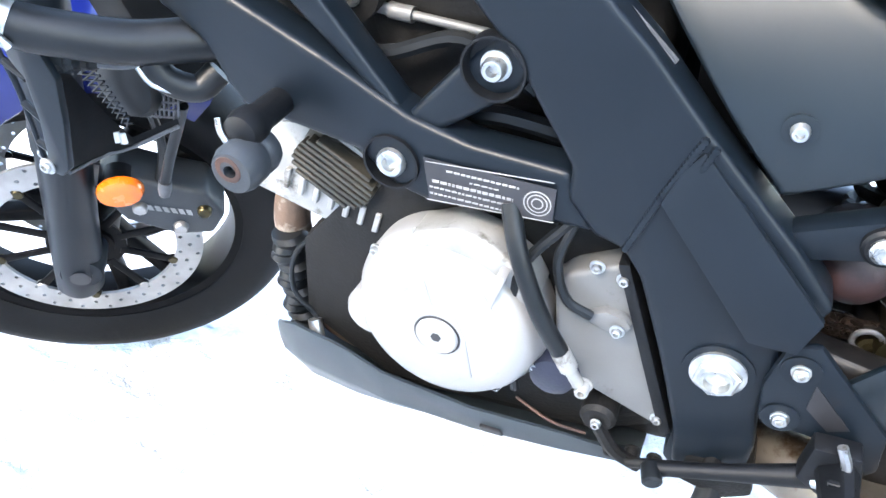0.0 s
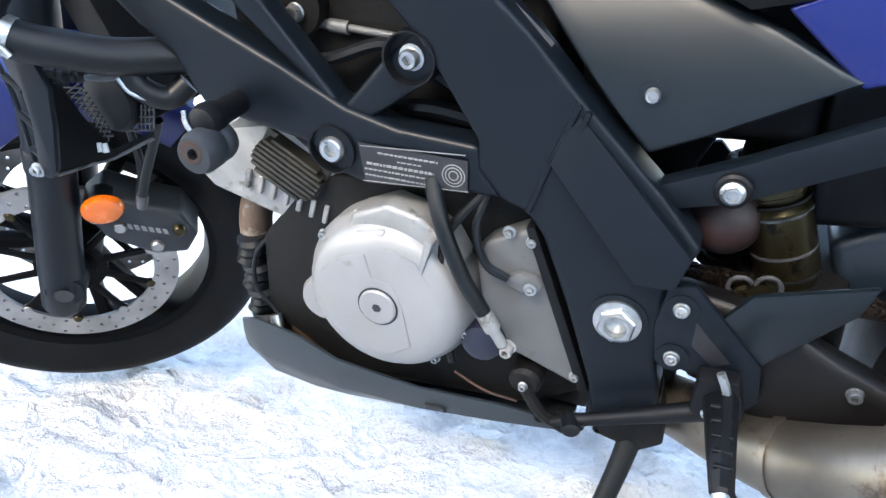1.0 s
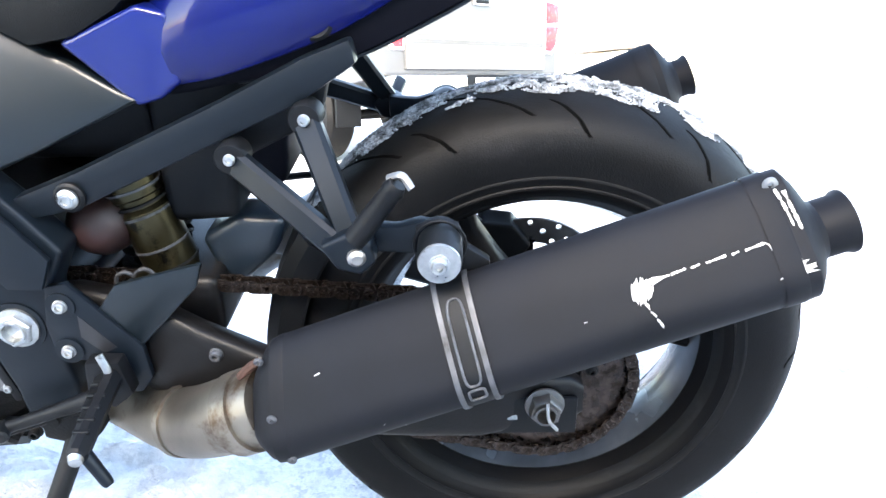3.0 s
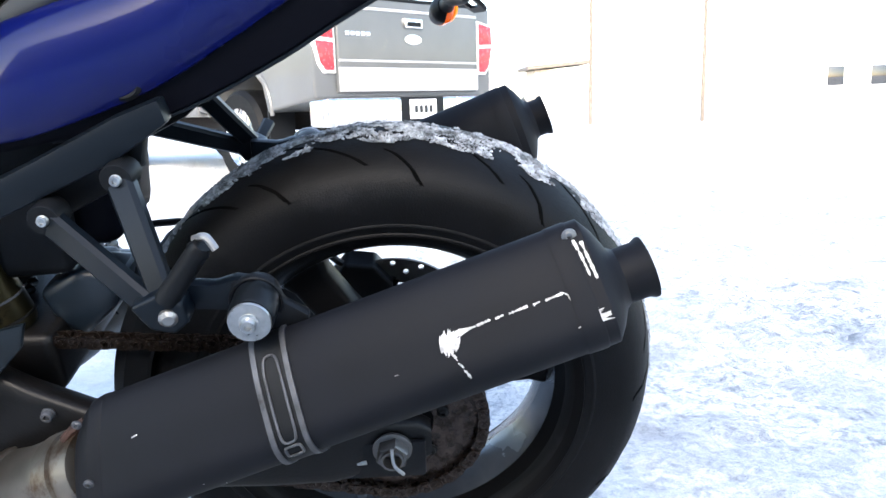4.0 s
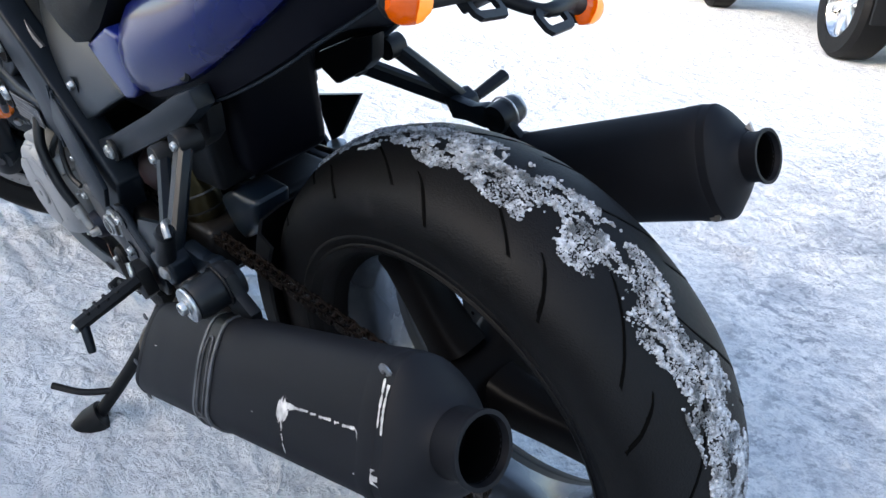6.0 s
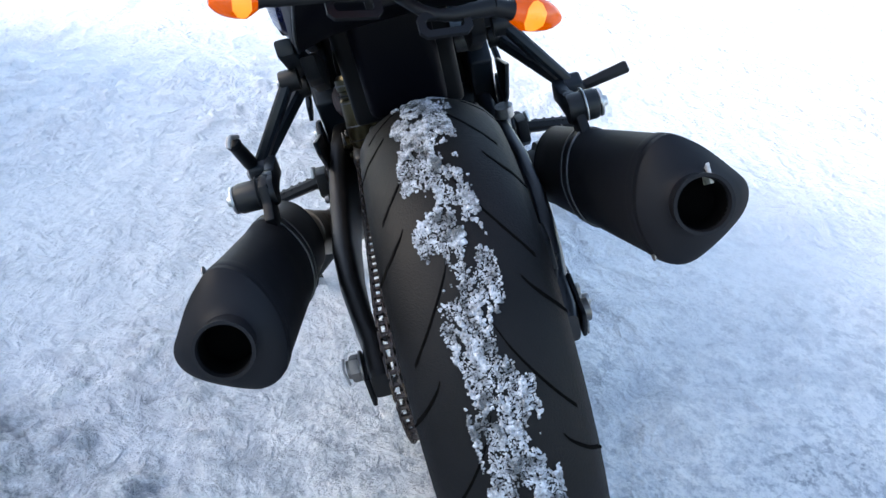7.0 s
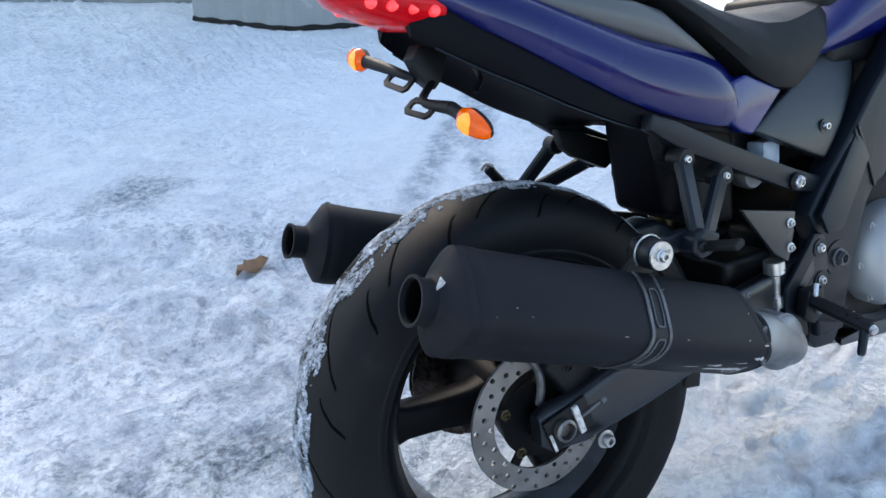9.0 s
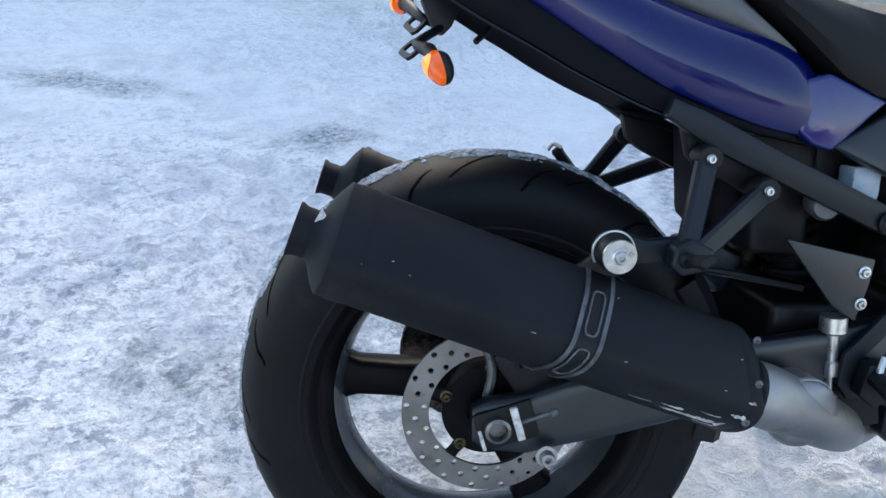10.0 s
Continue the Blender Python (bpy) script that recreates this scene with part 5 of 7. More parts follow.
part("sensor_lead", tube([(-0.985, -0.125, 0.33), (-1.005, -0.13, 0.37), (-0.995, -0.125, 0.42), (-0.96, -0.11, 0.45)], 0.003, 8), HOSE, header)


# belly pan
def pan():
    tops = [(-1.055, 0.28, 0.115), (-1.03, 0.322, 0.14), (-1.0, 0.334, 0.15), (-0.94, 0.32, 0.152), (-0.893, 0.296, 0.152), (-0.789, 0.277, 0.15), (-0.69, 0.274, 0.146), (-0.61, 0.262, 0.14)]
    bots = [0.252, 0.235, 0.222, 0.212, 0.21, 0.213, 0.222, 0.24]
    rings = []
    for (x, zt, w), zb in zip(tops, bots):
        out = [(-w, zt), (-w * 1.0, zt * 0.5 + zb * 0.5), (-w * 0.9, zb + 0.018), (-w * 0.7, zb), (0, zb - 0.006), (w * 0.7, zb), (w * 0.9, zb + 0.018), (w, zt * 0.5 + zb * 0.5), (w, zt)]
        inn = [(y * 0.975, z + (0.0 if abs(y) > w * 0.95 else 0.003)) for y, z in reversed(out)]
        rings.append([(x, y, z) for y, z in out + inn])
    return loft(rings)


belly = part("belly_pan", pan(), BELLY, bike, "dark grey plastic belly pan")
# black plate on the pan's side paints the dark of a slot
part("slot_shade", prism([(-0.779, 0.2565), (-0.756, 0.2555), (-0.752, 0.25), (-0.775, 0.2495)], -0.1535, -0.1485, 0.001), FLAT_BLACK, belly)

# radiator and hoses
RAD = Matrix.Translation((-1.13, 0, 0.62)) @ Matrix.Rotation(radians(-22), 4, "Y")
rad = part("radiator", box(-0.02, 0.02, -0.125, 0.125, -0.05, 0.14, 0.004), BLACK, bike, "black radiator with fine fins", m=RAD)
fins = [box(-0.024, -0.019, -0.12, 0.12, -0.045 + k * 0.0066, -0.0435 + k * 0.0066, 0) for k in range(28)]
fins += [box(-0.025, -0.02, -0.12 + k * 0.0071, -0.1188 + k * 0.0071, -0.045, 0.135, 0) for k in range(34)]
part("radiator_fins", join(*fins), DARK, rad, smooth=False, m=RAD)
part("fan_shroud", lathe([(0.0, -0.126), (0.036, -0.126), (0.037, -0.135), (0.033, -0.142), (0.015, -0.145), (0, -0.145)], 36, (-1.147, 0, 0.6)), HOSE, rad, "round black fan shroud")
slots = []
for k in range(9):
    slots.append(tube([(-1.138 + 0.006 * k, -0.13, 0.594 + 0.0006 * k), (-1.149 + 0.0061 * k, -0.13, 0.56 + 0.0007 * k)], 0.0013, 5))
for k in range(4):
    slots.append(tube([(-1.139 - 0.0025 * k, -0.1305, 0.588 - 0.0085 * k), (-1.091 - 0.0025 * k, -0.1305, 0.592 - 0.0085 * k)], 0.0012, 5))
part("fan_grille", join(*slots), STRAP_METAL, rad, "fine worn fan grille")
mesh_bits = []
for k in range(11):
    u = k / 10
    a, b = Vector((-1.183, -0.16, 0.622)).lerp(Vector((-1.156, -0.15, 0.562)), u), Vector((-1.157, -0.16, 0.629)).lerp(Vector((-1.144, -0.15, 0.57)), u)
    mesh_bits += [tube([a, b + Vector((0.003, 0, -0.006))], 0.0012, 5), tube([a + Vector((0.003, 0, -0.006)), b], 0.0012, 5)]
part("guard_mesh", join(*mesh_bits), FRAME, rad, "diamond guard mesh beside the fan")

# side shield of the radiator: a broad web and a thin front rail with braces between
shield = part("radiator_shield", prism([(-1.18, 0.706), (-1.155, 0.71), (-1.136, 0.672), (-1.128, 0.645), (-1.14, 0.6), (-1.158, 0.55), (-1.17, 0.541), (-1.186, 0.545), (-1.178, 0.565), (-1.169, 0.603), (-1.166, 0.643), (-1.175, 0.657), (-1.179, 0.684)], -0.226, -0.218, 0.002), FRAME, bike, "black plastic radiator side shield with triangular openings")
part("front_rail", tube([(-1.196, -0.222, 0.705), (-1.191, -0.222, 0.67), (-1.185, -0.222, 0.636), (-1.186, -0.222, 0.595), (-1.189, -0.222, 0.56), (-1.186, -0.222, 0.545)], 0.0028, 8, 3), FRAME, shield)
for a, b in (((-1.196, 0.7), (-1.178, 0.682)), ((-1.188, 0.655), (-1.168, 0.64)), ((-1.185, 0.615), (-1.168, 0.6)), ((-1.187, 0.575), (-1.172, 0.565))):
    part("brace", rod((a[0], -0.222, a[1]), (b[0], -0.222, b[1]), [(0.004, 0), (0.004, 1)], 8), FRAME, shield)
web = bmesh.new()
cols = []
for (x0, z0), (x1, z1), y in (((-1.13, 0.65), (-1.164, 0.545), -0.22), ((-1.133, 0.641), (-1.168, 0.541), -0.205), ((-1.142, 0.605), (-1.173, 0.536), -0.185), ((-1.15, 0.574), (-1.172, 0.533), -0.165), ((-1.152, 0.545), (-1.152, 0.535), -0.147), ((-1.103, 0.565), (-1.104, 0.556), -0.128)):
    cols.append([web.verts.new((x0, y, z0)), web.verts.new((x1, y, z1))])
for p, q in zip(cols, cols[1:]):
    web.faces.new((p[0], p[1], q[1], q[0]))
bmesh.ops.solidify(web, geom=web.faces[:], thickness=0.003)
bmesh.ops.recalc_face_normals(web, faces=web.faces)
part("shield_web", web, BLACK, shield, "curved inner web of the shield")
part("web_lip", tube([(-1.164, -0.221, 0.544), (-1.168, -0.206, 0.54), (-1.173, -0.186, 0.535), (-1.172, -0.166, 0.532), (-1.152, -0.148, 0.535), (-1.104, -0.129, 0.556)], 0.0022, 6, 3), STRAP_METAL, shield, "pale worn lip")
bolt(shield, -1.183, -0.226, 0.551, 0.0078, -1, STEEL)
bolt(shield, -1.19, -0.226, 0.695, 0.0085, -1, STEEL)
for dx in (0.0, 0.008):
    part("clip", rod((-1.15 + dx, -0.166, 0.561), (-1.149 + dx, -0.168, 0.551), [(0.003, 0), (0.0036, 1)], 8), PLATE_CLIP, shield, "small white clip")
hose = part("radiator_hose", tube([(-1.1, -0.215, 0.78), (-1.135, -0.24, 0.75), (-1.15, -0.248, 0.722), (-1.134, -0.24, 0.7), (-1.1, -0.212, 0.682), (-1.07, -0.182, 0.668), (-1.035, -0.145, 0.66), (-1.0, -0.11, 0.65)], 0.0195, 20), HOSE, bike, "thick black radiator hose")
part("hose_clamp", tube([(-1.143, -0.2455, 0.706), (-1.134, -0.24, 0.7)], 0.0208, 20), STEEL, hose, "bright hose clamp")
part("clamp_screw", rod((-1.128, -0.262, 0.7), (-1.122, -0.258, 0.688), [(0.004, 0), (0.004, 1)], 10), STEEL, hose)
part("hose_elbow", tube([(-1.068, -0.175, 0.65), (-1.058, -0.17, 0.63), (-1.04, -0.155, 0.618), (-1.025, -0.14, 0.63)], 0.013, 14), HOSE, hose)
part("elbow_clip", tube([(-1.071, -0.188, 0.648), (-1.062, -0.186, 0.632), (-1.046, -0.172, 0.619)], 0.0022, 8, 3), STEEL, hose, "bright spring clip")
plug = part("sensor_plug", rod((-1.163, -0.212, 0.656), (-1.146, -0.207, 0.654), [(0.0115, 0), (0.013, 0.1), (0.013, 0.9), (0.0105, 1)], 18), GOLD, bike, "brass sensor with a black plug and lead")
part("plug_body", rod((-1.147, -0.207, 0.654), (-1.128, -0.2, 0.651), [(0.0085, 0), (0.0095, 0.1), (0.0095, 0.6), (0.007, 0.62), (0.008, 1)], 8), BOBBIN, plug)
part("plug_boot", rod((-1.129, -0.2, 0.651), (-1.11, -0.193, 0.648), [(0.0075, 0), (0.006, 0.25), (0.0072, 0.4), (0.0055, 0.6), (0.0065, 0.75), (0.004, 1)], 12), BLACK, plug)
part("plug_lead", tube([(-1.11, -0.193, 0.648), (-1.09, -0.184, 0.645), (-1.07, -0.17, 0.646)], 0.0032, 8), STRAP_METAL, plug)
line = part("brake_line", tube([(-1.1, -0.12, 0.575), (-1.125, -0.112, 0.54), (-1.15, -0.11, 0.5), (-1.17, -0.108, 0.465)], 0.006, 10), HOSE, bike, "black brake line down to the caliper")
part("line_union", rod((-1.17, -0.108, 0.465), (-1.178, -0.108, 0.445), [(0.0075, 0), (0.008, 0.5), (0.006, 1)], 10), STRAP_METAL, line)

# front fork, wheel and brakes, turned to the left
rake = radians(24.5)
STEER = Matrix.Translation((-1.40, 0, 0.32)) @ Matrix.Rotation(radians(36), 4, Vector((math.sin(rake), 0, math.cos(rake)))) @ Matrix.Translation((1.40, 0, -0.32))
FORK = Matrix.Translation((0.016, 0, 0.014)) @ STEER
FW = Matrix.Translation((0.007, 0, 0.002)) @ STEER @ Matrix.Translation((-1.44, 0, 0.32))
ft = [(0.212, 0.045), (0.222, 0.052), (0.24, 0.058), (0.258, 0.061), (0.274, 0.058), (0.288, 0.044), (0.297, 0.025)]
front_wheel = part("front_wheel", lathe([(0.2, -0.04), (0.22, -0.046), (0.232, -0.05), (0.233, -0.045), (0.222, -0.04), (0.205, -0.03), (0.2, 0), (0.205, 0.03), (0.222, 0.04), (0.233, 0.045), (0.232, 0.05), (0.22, 0.046), (0.2, 0.04), (0.192, 0)], 80, ring=True), WHEEL, bike, "black cast front wheel turned to the left", m=FW)
part("tyre", lathe(ft + [(0.3, 0)] + [(r, -y) for r, y in reversed(ft)] + [(0.21, 0)], 96, ring=True), RUBBER, front_wheel, "black front tyre", m=FW)
for k in range(3):
    for d in (-13, 13):
        part("spoke", spoke(radians(35 + 120 * k + d), 0.04, 0.2, 0.012, 0.011, 0.014, 0.012), WHEEL, front_wheel, m=FW)
part("hub", lathe([(0, -0.075), (0.036, -0.075), (0.04, -0.03), (0.04, 0.03), (0.036, 0.075), (0, 0.075)], 32), WHEEL, front_wheel, m=FW)
for s in (-1, 1):
    fd = part("front_disc", drilled_disc(0.118, 0.155, s * 0.0655, s * 0.0705, 48, 3, 0.003), DISC, bike, "drilled steel front brake disc", smooth=False, m=FW)
    for k in range(10):
        a = radians(36 * k)
        part("carrier_arm", spoke(a, 0.045, 0.12, 0.006, 0.006, 0.003, 0.003), WHEEL, fd, m=FW @ Matrix.Translation((0, s * 0.068, 0)))
        b = lathe([(0, s * 0.0725), (0.006, s * 0.0725), (0.0075, s * 0.07), (0.0075, s * 0.064)], 14, (0.118 * math.cos(a), 0, 0.118 * math.sin(a)))
        part("disc_button", b, GOLD if k % 2 else DISC, fd, m=FW)
    part("disc_carrier", lathe([(0.03, s * 0.066), (0.052, s * 0.066), (0.052, s * 0.07), (0.03, s * 0.07)], 32, ring=True), WHEEL, fd, m=FW)


def st(x, y, z):
    return FORK @ Vector((x, y, z))


fork = part("front_fork", tube([(-1.135, 0, 0.9), (-1.17, 0, 0.87)], 0.05, 16), FRAME, bike, "black front fork turned to the left")
for s in (-1, 1):
    y = s * 0.1
    leg = part("fork_slider", rod(st(-1.473, y, 0.262), st(-1.37, y, 0.545), [(0.026, 0), (0.031, 0.03), (0.0315, 0.2), (0.0305, 0.85), (0.033, 0.88), (0.033, 0.98), (0.029, 1)], 28), FRAME, bike, "satin black fork slider")
    part("stanchion", rod(st(-1.372, y, 0.54), st(-1.27, y, 0.85), [(0.0312, 0), (0.0312, 1)], 24), FRAME, fork)
    part("axle_clamp", rod(st(-1.449, s * 0.07, 0.31), st(-1.449, s * 0.132, 0.31), [(0.03, 0), (0.03, 0.5), (0.026, 0.9), (0.014, 0.9), (0.012, 0.6)], 24), FRAME, leg)
    # black disc over the clamp paints the shade of the hollow axle
    part("axle_hole_shade", rod(st(-1.449, s * 0.1326, 0.31), st(-1.449, s * 0.1334, 0.31), [(0.013, 0), (0.013, 1)], 18), FLAT_BLACK, leg)
    cal = part("brake_caliper", prism([(-1.375, 0.44), (-1.36, 0.38), (-1.31, 0.335), (-1.265, 0.325), (-1.24, 0.355), (-1.25, 0.4), (-1.3, 0.43), (-1.34, 0.46)], s * 0.05, s * 0.112, 0.007, 3), BOBBIN, bike, "black four-piston brake caliper", m=FORK)
    for x, z in ((-1.262, 0.372), (-1.3, 0.352), (-1.335, 0.4), (-1.36, 0.425)):
        b = lathe([(0, s * 0.12), (0.007, s * 0.12), (0.009, s * 0.118), (0.01, s * 0.11)], 14, (x, 0, z))
        part("bolt", b, GOLD if x > -1.3 else DISC, cal, m=FORK)
    for k in range(7):
        x = -1.335 + 0.0085 * k
        part("print_bar", prism([(x, 0.397 - 0.0045 * k), (x + 0.0055, 0.394 - 0.0045 * k), (x + 0.0055, 0.404 - 0.0045 * k), (x, 0.407 - 0.0045 * k)], s * 0.1125, s * 0.113, 0), WHITE_INK, cal, smooth=False, m=FORK)
    part("brake_hose", tube([st(-1.3, s * 0.1, 0.43), st(-1.27, s * 0.12, 0.5), st(-1.26, s * 0.12, 0.58), st(-1.24, s * 0.1, 0.7)], 0.0055, 8), HOSE, fork)
    fx = part("reflector", loft([[st(-1.342 + k * math.cos(2 * math.pi * j / 28), s * y_, 0.442 + k * 0.76 * math.sin(2 * math.pi * j / 28)) for j in range(28)] for k, y_ in ((0.028, 0.118), (0.0285, 0.124), (0.026, 0.129), (0.018, 0.131))]), AMBER, bike, "oval amber side reflector")
    part("reflector_mount", loft([[st(-1.345 + k * math.cos(2 * math.pi * j / 20), s * y_, 0.442 + k * math.sin(2 * math.pi * j / 20)) for j in range(20)] for k, y_ in ((0.02, 0.09), (0.02, 0.118))]), BLACK, fx)
for s in (-1, 1):
    bolt_c = st(-1.39, s * 0.128, 0.527)
    bolt(fork, bolt_c.x, bolt_c.y, bolt_c.z, 0.008, s, STEEL)


def fender():
    rings = []
    for k in range(25):
        a = radians(40 + 118 * k / 24)
        ring = []
        drop = 0.05 + 0.055 * math.exp(-((a - radians(95)) / 0.33) ** 2)
        prof = [(0.325 - drop, 0.074), (0.31, 0.0745), (0.322, 0.066), (0.329, 0.04), (0.332, 0.0)]
        prof = prof + [(r, -y) for r, y in reversed(prof[:-1])]
        inner = [(r - 0.003, y * 0.955) for r, y in reversed(prof)]
        for r, y in prof + inner:
            ring.append((r * math.cos(a), y, r * math.sin(a)))
        rings.append(ring)
    return loft(rings)


fend = part("front_fender", fender(), SKY_BLUE, bike, "glossy blue front mudguard", m=FW)
for s in (-1, 1):
    c = FW @ Vector((-0.0, s * 0.0755, 0.235))
    bolt(fend, c.x, c.y, c.z, 0.008, s, DISC)

# rider's footrests, levers and sidestand
for s in (-1, 1):
    y0, y1 = s * 0.1645, s * 0.174
    rs = part("footrest_bracket", prism([(-0.515, 0.485), (-0.492, 0.489), (-0.47, 0.462), (-0.428, 0.412), (-0.425, 0.372), (-0.44, 0.352), (-0.468, 0.352), (-0.478, 0.392), (-0.5, 0.395), (-0.522, 0.398), (-0.525, 0.44)], min(y0, y1), max(y0, y1), 0.004), FRAME, bike, "black footrest bracket bolted to the frame")
    # no opening here: a black patch paints its shade on the bracket
    part("window_shade", prism([(-0.488, 0.452), (-0.455, 0.412), (-0.47, 0.405), (-0.49, 0.425)], s * 0.1745, s * 0.1728, 0), FLAT_BLACK, rs)
    for x, z in ((-0.502, 0.464), (-0.506, 0.409)):
        part("bolt_seat", lathe([(0, s * 0.173), (0.015, s * 0.173), (0.015, s * 0.176), (0, s * 0.176)], 22, (x, 0, z)), FRAME, rs)
        bolt(rs, x, s * 0.176, z, 0.0085, s, STEEL, 1.2, 0.006)
    part("heel_plate", prism([(-0.445, 0.484), (-0.352, 0.508), (-0.362, 0.48), (-0.43, 0.41), (-0.47, 0.452)] if s < 0 else [(-0.335, 0.56), (-0.452, 0.534), (-0.448, 0.5), (-0.437, 0.455), (-0.405, 0.475)], min(s * 0.162, s * 0.17), max(s * 0.162, s * 0.17), 0.003), PANEL, rs, "dark grey heel guard plate")
    hinge = part("peg_hinge", prism([(-0.48, 0.41), (-0.445, 0.41), (-0.437, 0.37), (-0.46, 0.352), (-0.485, 0.37)], min(s * 0.18, s * 0.2), max(s * 0.18, s * 0.2), 0.003), BLACK, rs)
    part("peg_hook", tube([(-0.462, s * 0.2, 0.42), (-0.455, s * 0.204, 0.4), (-0.462, s * 0.204, 0.378), (-0.472, s * 0.2, 0.37)], 0.0042, 8), STEEL, rs)
    peg = part("footpeg", bar((-0.46, s * 0.19, 0.391), (-0.45, s * 0.301, 0.377), 0.031, 0.017, 0.02, 0.005), BLACK, bike, "tapered black folding footpeg")
    part("peg_tip", rod((-0.4515, s * 0.296, 0.377), (-0.449, s * 0.306, 0.375), [(0.006, 0), (0.008, 0.3), (0.006, 1)], 14), STEEL, peg, "bright worn peg tip")
    for k in range(5):
        f = 0.25 + k * 0.14
        q = Vector((-0.46, s * 0.19, 0.391)).lerp(Vector((-0.45, s * 0.301, 0.377)), f) + Vector((0, 0, 0.009))
        part("peg_rib", box(q.x - 0.011 + 0.004 * f, q.x + 0.011 - 0.004 * f, q.y - 0.0025, q.y + 0.0025, q.z - 0.002, q.z + 0.0025, 0.001, 1), BLACK, peg)
    part("peg_feeler", rod((-0.45, s * 0.29, 0.377), (-0.426, s * 0.301, 0.343), [(0.007, 0), (0.006, 0.9), (0.0045, 1)], 12), FRAME, rs)
    if s > 0:
        for x, z in ((-0.439, 0.518), (-0.44, 0.478)):
            bolt(rs, x, 0.17, z, 0.007, 1, STEEL)
shift = part("shift_lever", tube([(-0.47, -0.186, 0.362), (-0.53, -0.188, 0.34), (-0.58, -0.189, 0.322), (-0.6, -0.19, 0.316)], [0.011, 0.008, 0.007, 0.008], 10), BLACK, bike, "black gear shift lever and linkage")
part("toe_peg", rod((-0.597, -0.186, 0.318), (-0.592, -0.206, 0.316), [(0.008, 0), (0.0095, 0.1), (0.0095, 0.9), (0.007, 1)], 14), HOSE, shift)
part("linkage_rod", rod((-0.62, -0.17, 0.29), (-0.46, -0.176, 0.35), [(0.005, 0), (0.005, 1)], 10), DARK, shift)
part("rod_joint", lathe([(0, -0.182), (0.007, -0.182), (0.008, -0.165), (0, -0.165)], 14, (-0.545, 0, 0.318)), DARK, shift)
brake = part("brake_pedal", tube([(-0.46, 0.186, 0.372), (-0.52, 0.19, 0.345), (-0.6, 0.2, 0.325), (-0.66, 0.215, 0.33)], [0.012, 0.009, 0.008, 0.009], 10), BLACK, bike, "black rear brake pedal")
part("pedal_pad", rod((-0.655, 0.19, 0.325), (-0.66, 0.218, 0.328), [(0.009, 0), (0.011, 0.2), (0.011, 0.9), (0.008, 1)], 14), BLACK, brake)
part("rear_master_cylinder", rod((-0.417, 0.158, 0.459), (-0.423, 0.16, 0.362), [(0.016, 0), (0.0165, 0.2), (0.012, 0.22), (0.008, 0.25), (0.0075, 0.6), (0.0105, 0.62), (0.0105, 0.8), (0.005, 0.82), (0.005, 1)], 18), STEEL, bike, "bright rear brake cylinder and pushrod")
part("exhaust_bracket", prism([(-0.49, 0.37), (-0.43, 0.38), (-0.4, 0.33), (-0.42, 0.3), (-0.5, 0.31)], 0.15, 0.16, 0.004), DARK, mid_r)
bolt(mid_r, -0.425, 0.162, 0.345, 0.01, 1, ALLOY)

stand = part("sidestand", tube([(-0.535, -0.135, 0.3), (-0.545, -0.17, 0.255), (-0.575, -0.235, 0.175), (-0.612, -0.31, 0.095)], [0.014, 0.012, 0.0105, 0.011], 14), BLACK, bike, "black sidestand planted in the snow")
part("stand_pivot", prism([(-0.57, 0.32), (-0.51, 0.325), (-0.505, 0.285), (-0.53, 0.268), (-0.572, 0.28)], -0.165, -0.12, 0.005), DARK, stand)
part("stand_foot", rod((-0.605, -0.30, 0.098), (-0.628, -0.345, 0.078), [(0.026, 0), (0.026, 0.5), (0.018, 1)], 18), BLACK, stand, m=Matrix.Identity(4))
part("stand_tang", tube([(-0.59, -0.27, 0.14), (-0.62, -0.31, 0.15), (-0.66, -0.34, 0.165)], 0.006, 8), BLACK, stand)

# shock and reservoir between frame and wheel
shock = part("rear_shock", rod((-0.47, -0.02, 0.36), (-0.43, -0.02, 0.62), [(0.02, 0), (0.02, 0.2), (0.03, 0.22), (0.03, 0.3), (0.024, 0.32), (0.024, 0.7), (0.03, 0.72), (0.03, 0.85), (0.018, 1)], 22), DARK, bike, "dirty gold rear shock absorber")
coil = []
for k in range(97):
    a = 2 * math.pi * k / 16
    f = k / 96
    coil.append((-0.463 + 0.022 * f + 0.036 * math.cos(a), -0.02 + 0.036 * math.sin(a), 0.425 + 0.13 * f))
part("coil_spring", tube(coil, 0.0062, 8, 1), DARK, shock)
R_LOW, R_TOP = Vector((-0.413, -0.085, 0.455)), Vector((-0.446, -0.085, 0.575))
part("reservoir", rod(R_LOW, R_TOP, [(0.026, 0), (0.03, 0.08), (0.03, 0.66), (0.026, 0.7), (0.026, 0.78), (0.029, 0.8), (0.029, 0.95), (0.024, 1)], 28), GOLD, shock, "dull brass reservoir")
part("red_body", lathe([(0, -0.13), (0.014, -0.128), (0.026, -0.121), (0.034, -0.108), (0.037, -0.094), (0.036, -0.07), (0, -0.066)], 32, (-0.4785, 0, 0.521)), DARK_RED, shock, "dusty dark red cap")
for f, mat in ((0.1, DARK), (0.3, STRAP_METAL), (0.62, STRAP_METAL), (0.72, DARK), (0.86, STRAP_METAL)):
    part("reservoir_band", rod(R_LOW.lerp(R_TOP, f), R_LOW.lerp(R_TOP, f + 0.022), [(0.0308, 0), (0.0308, 1)], 28), mat, shock)
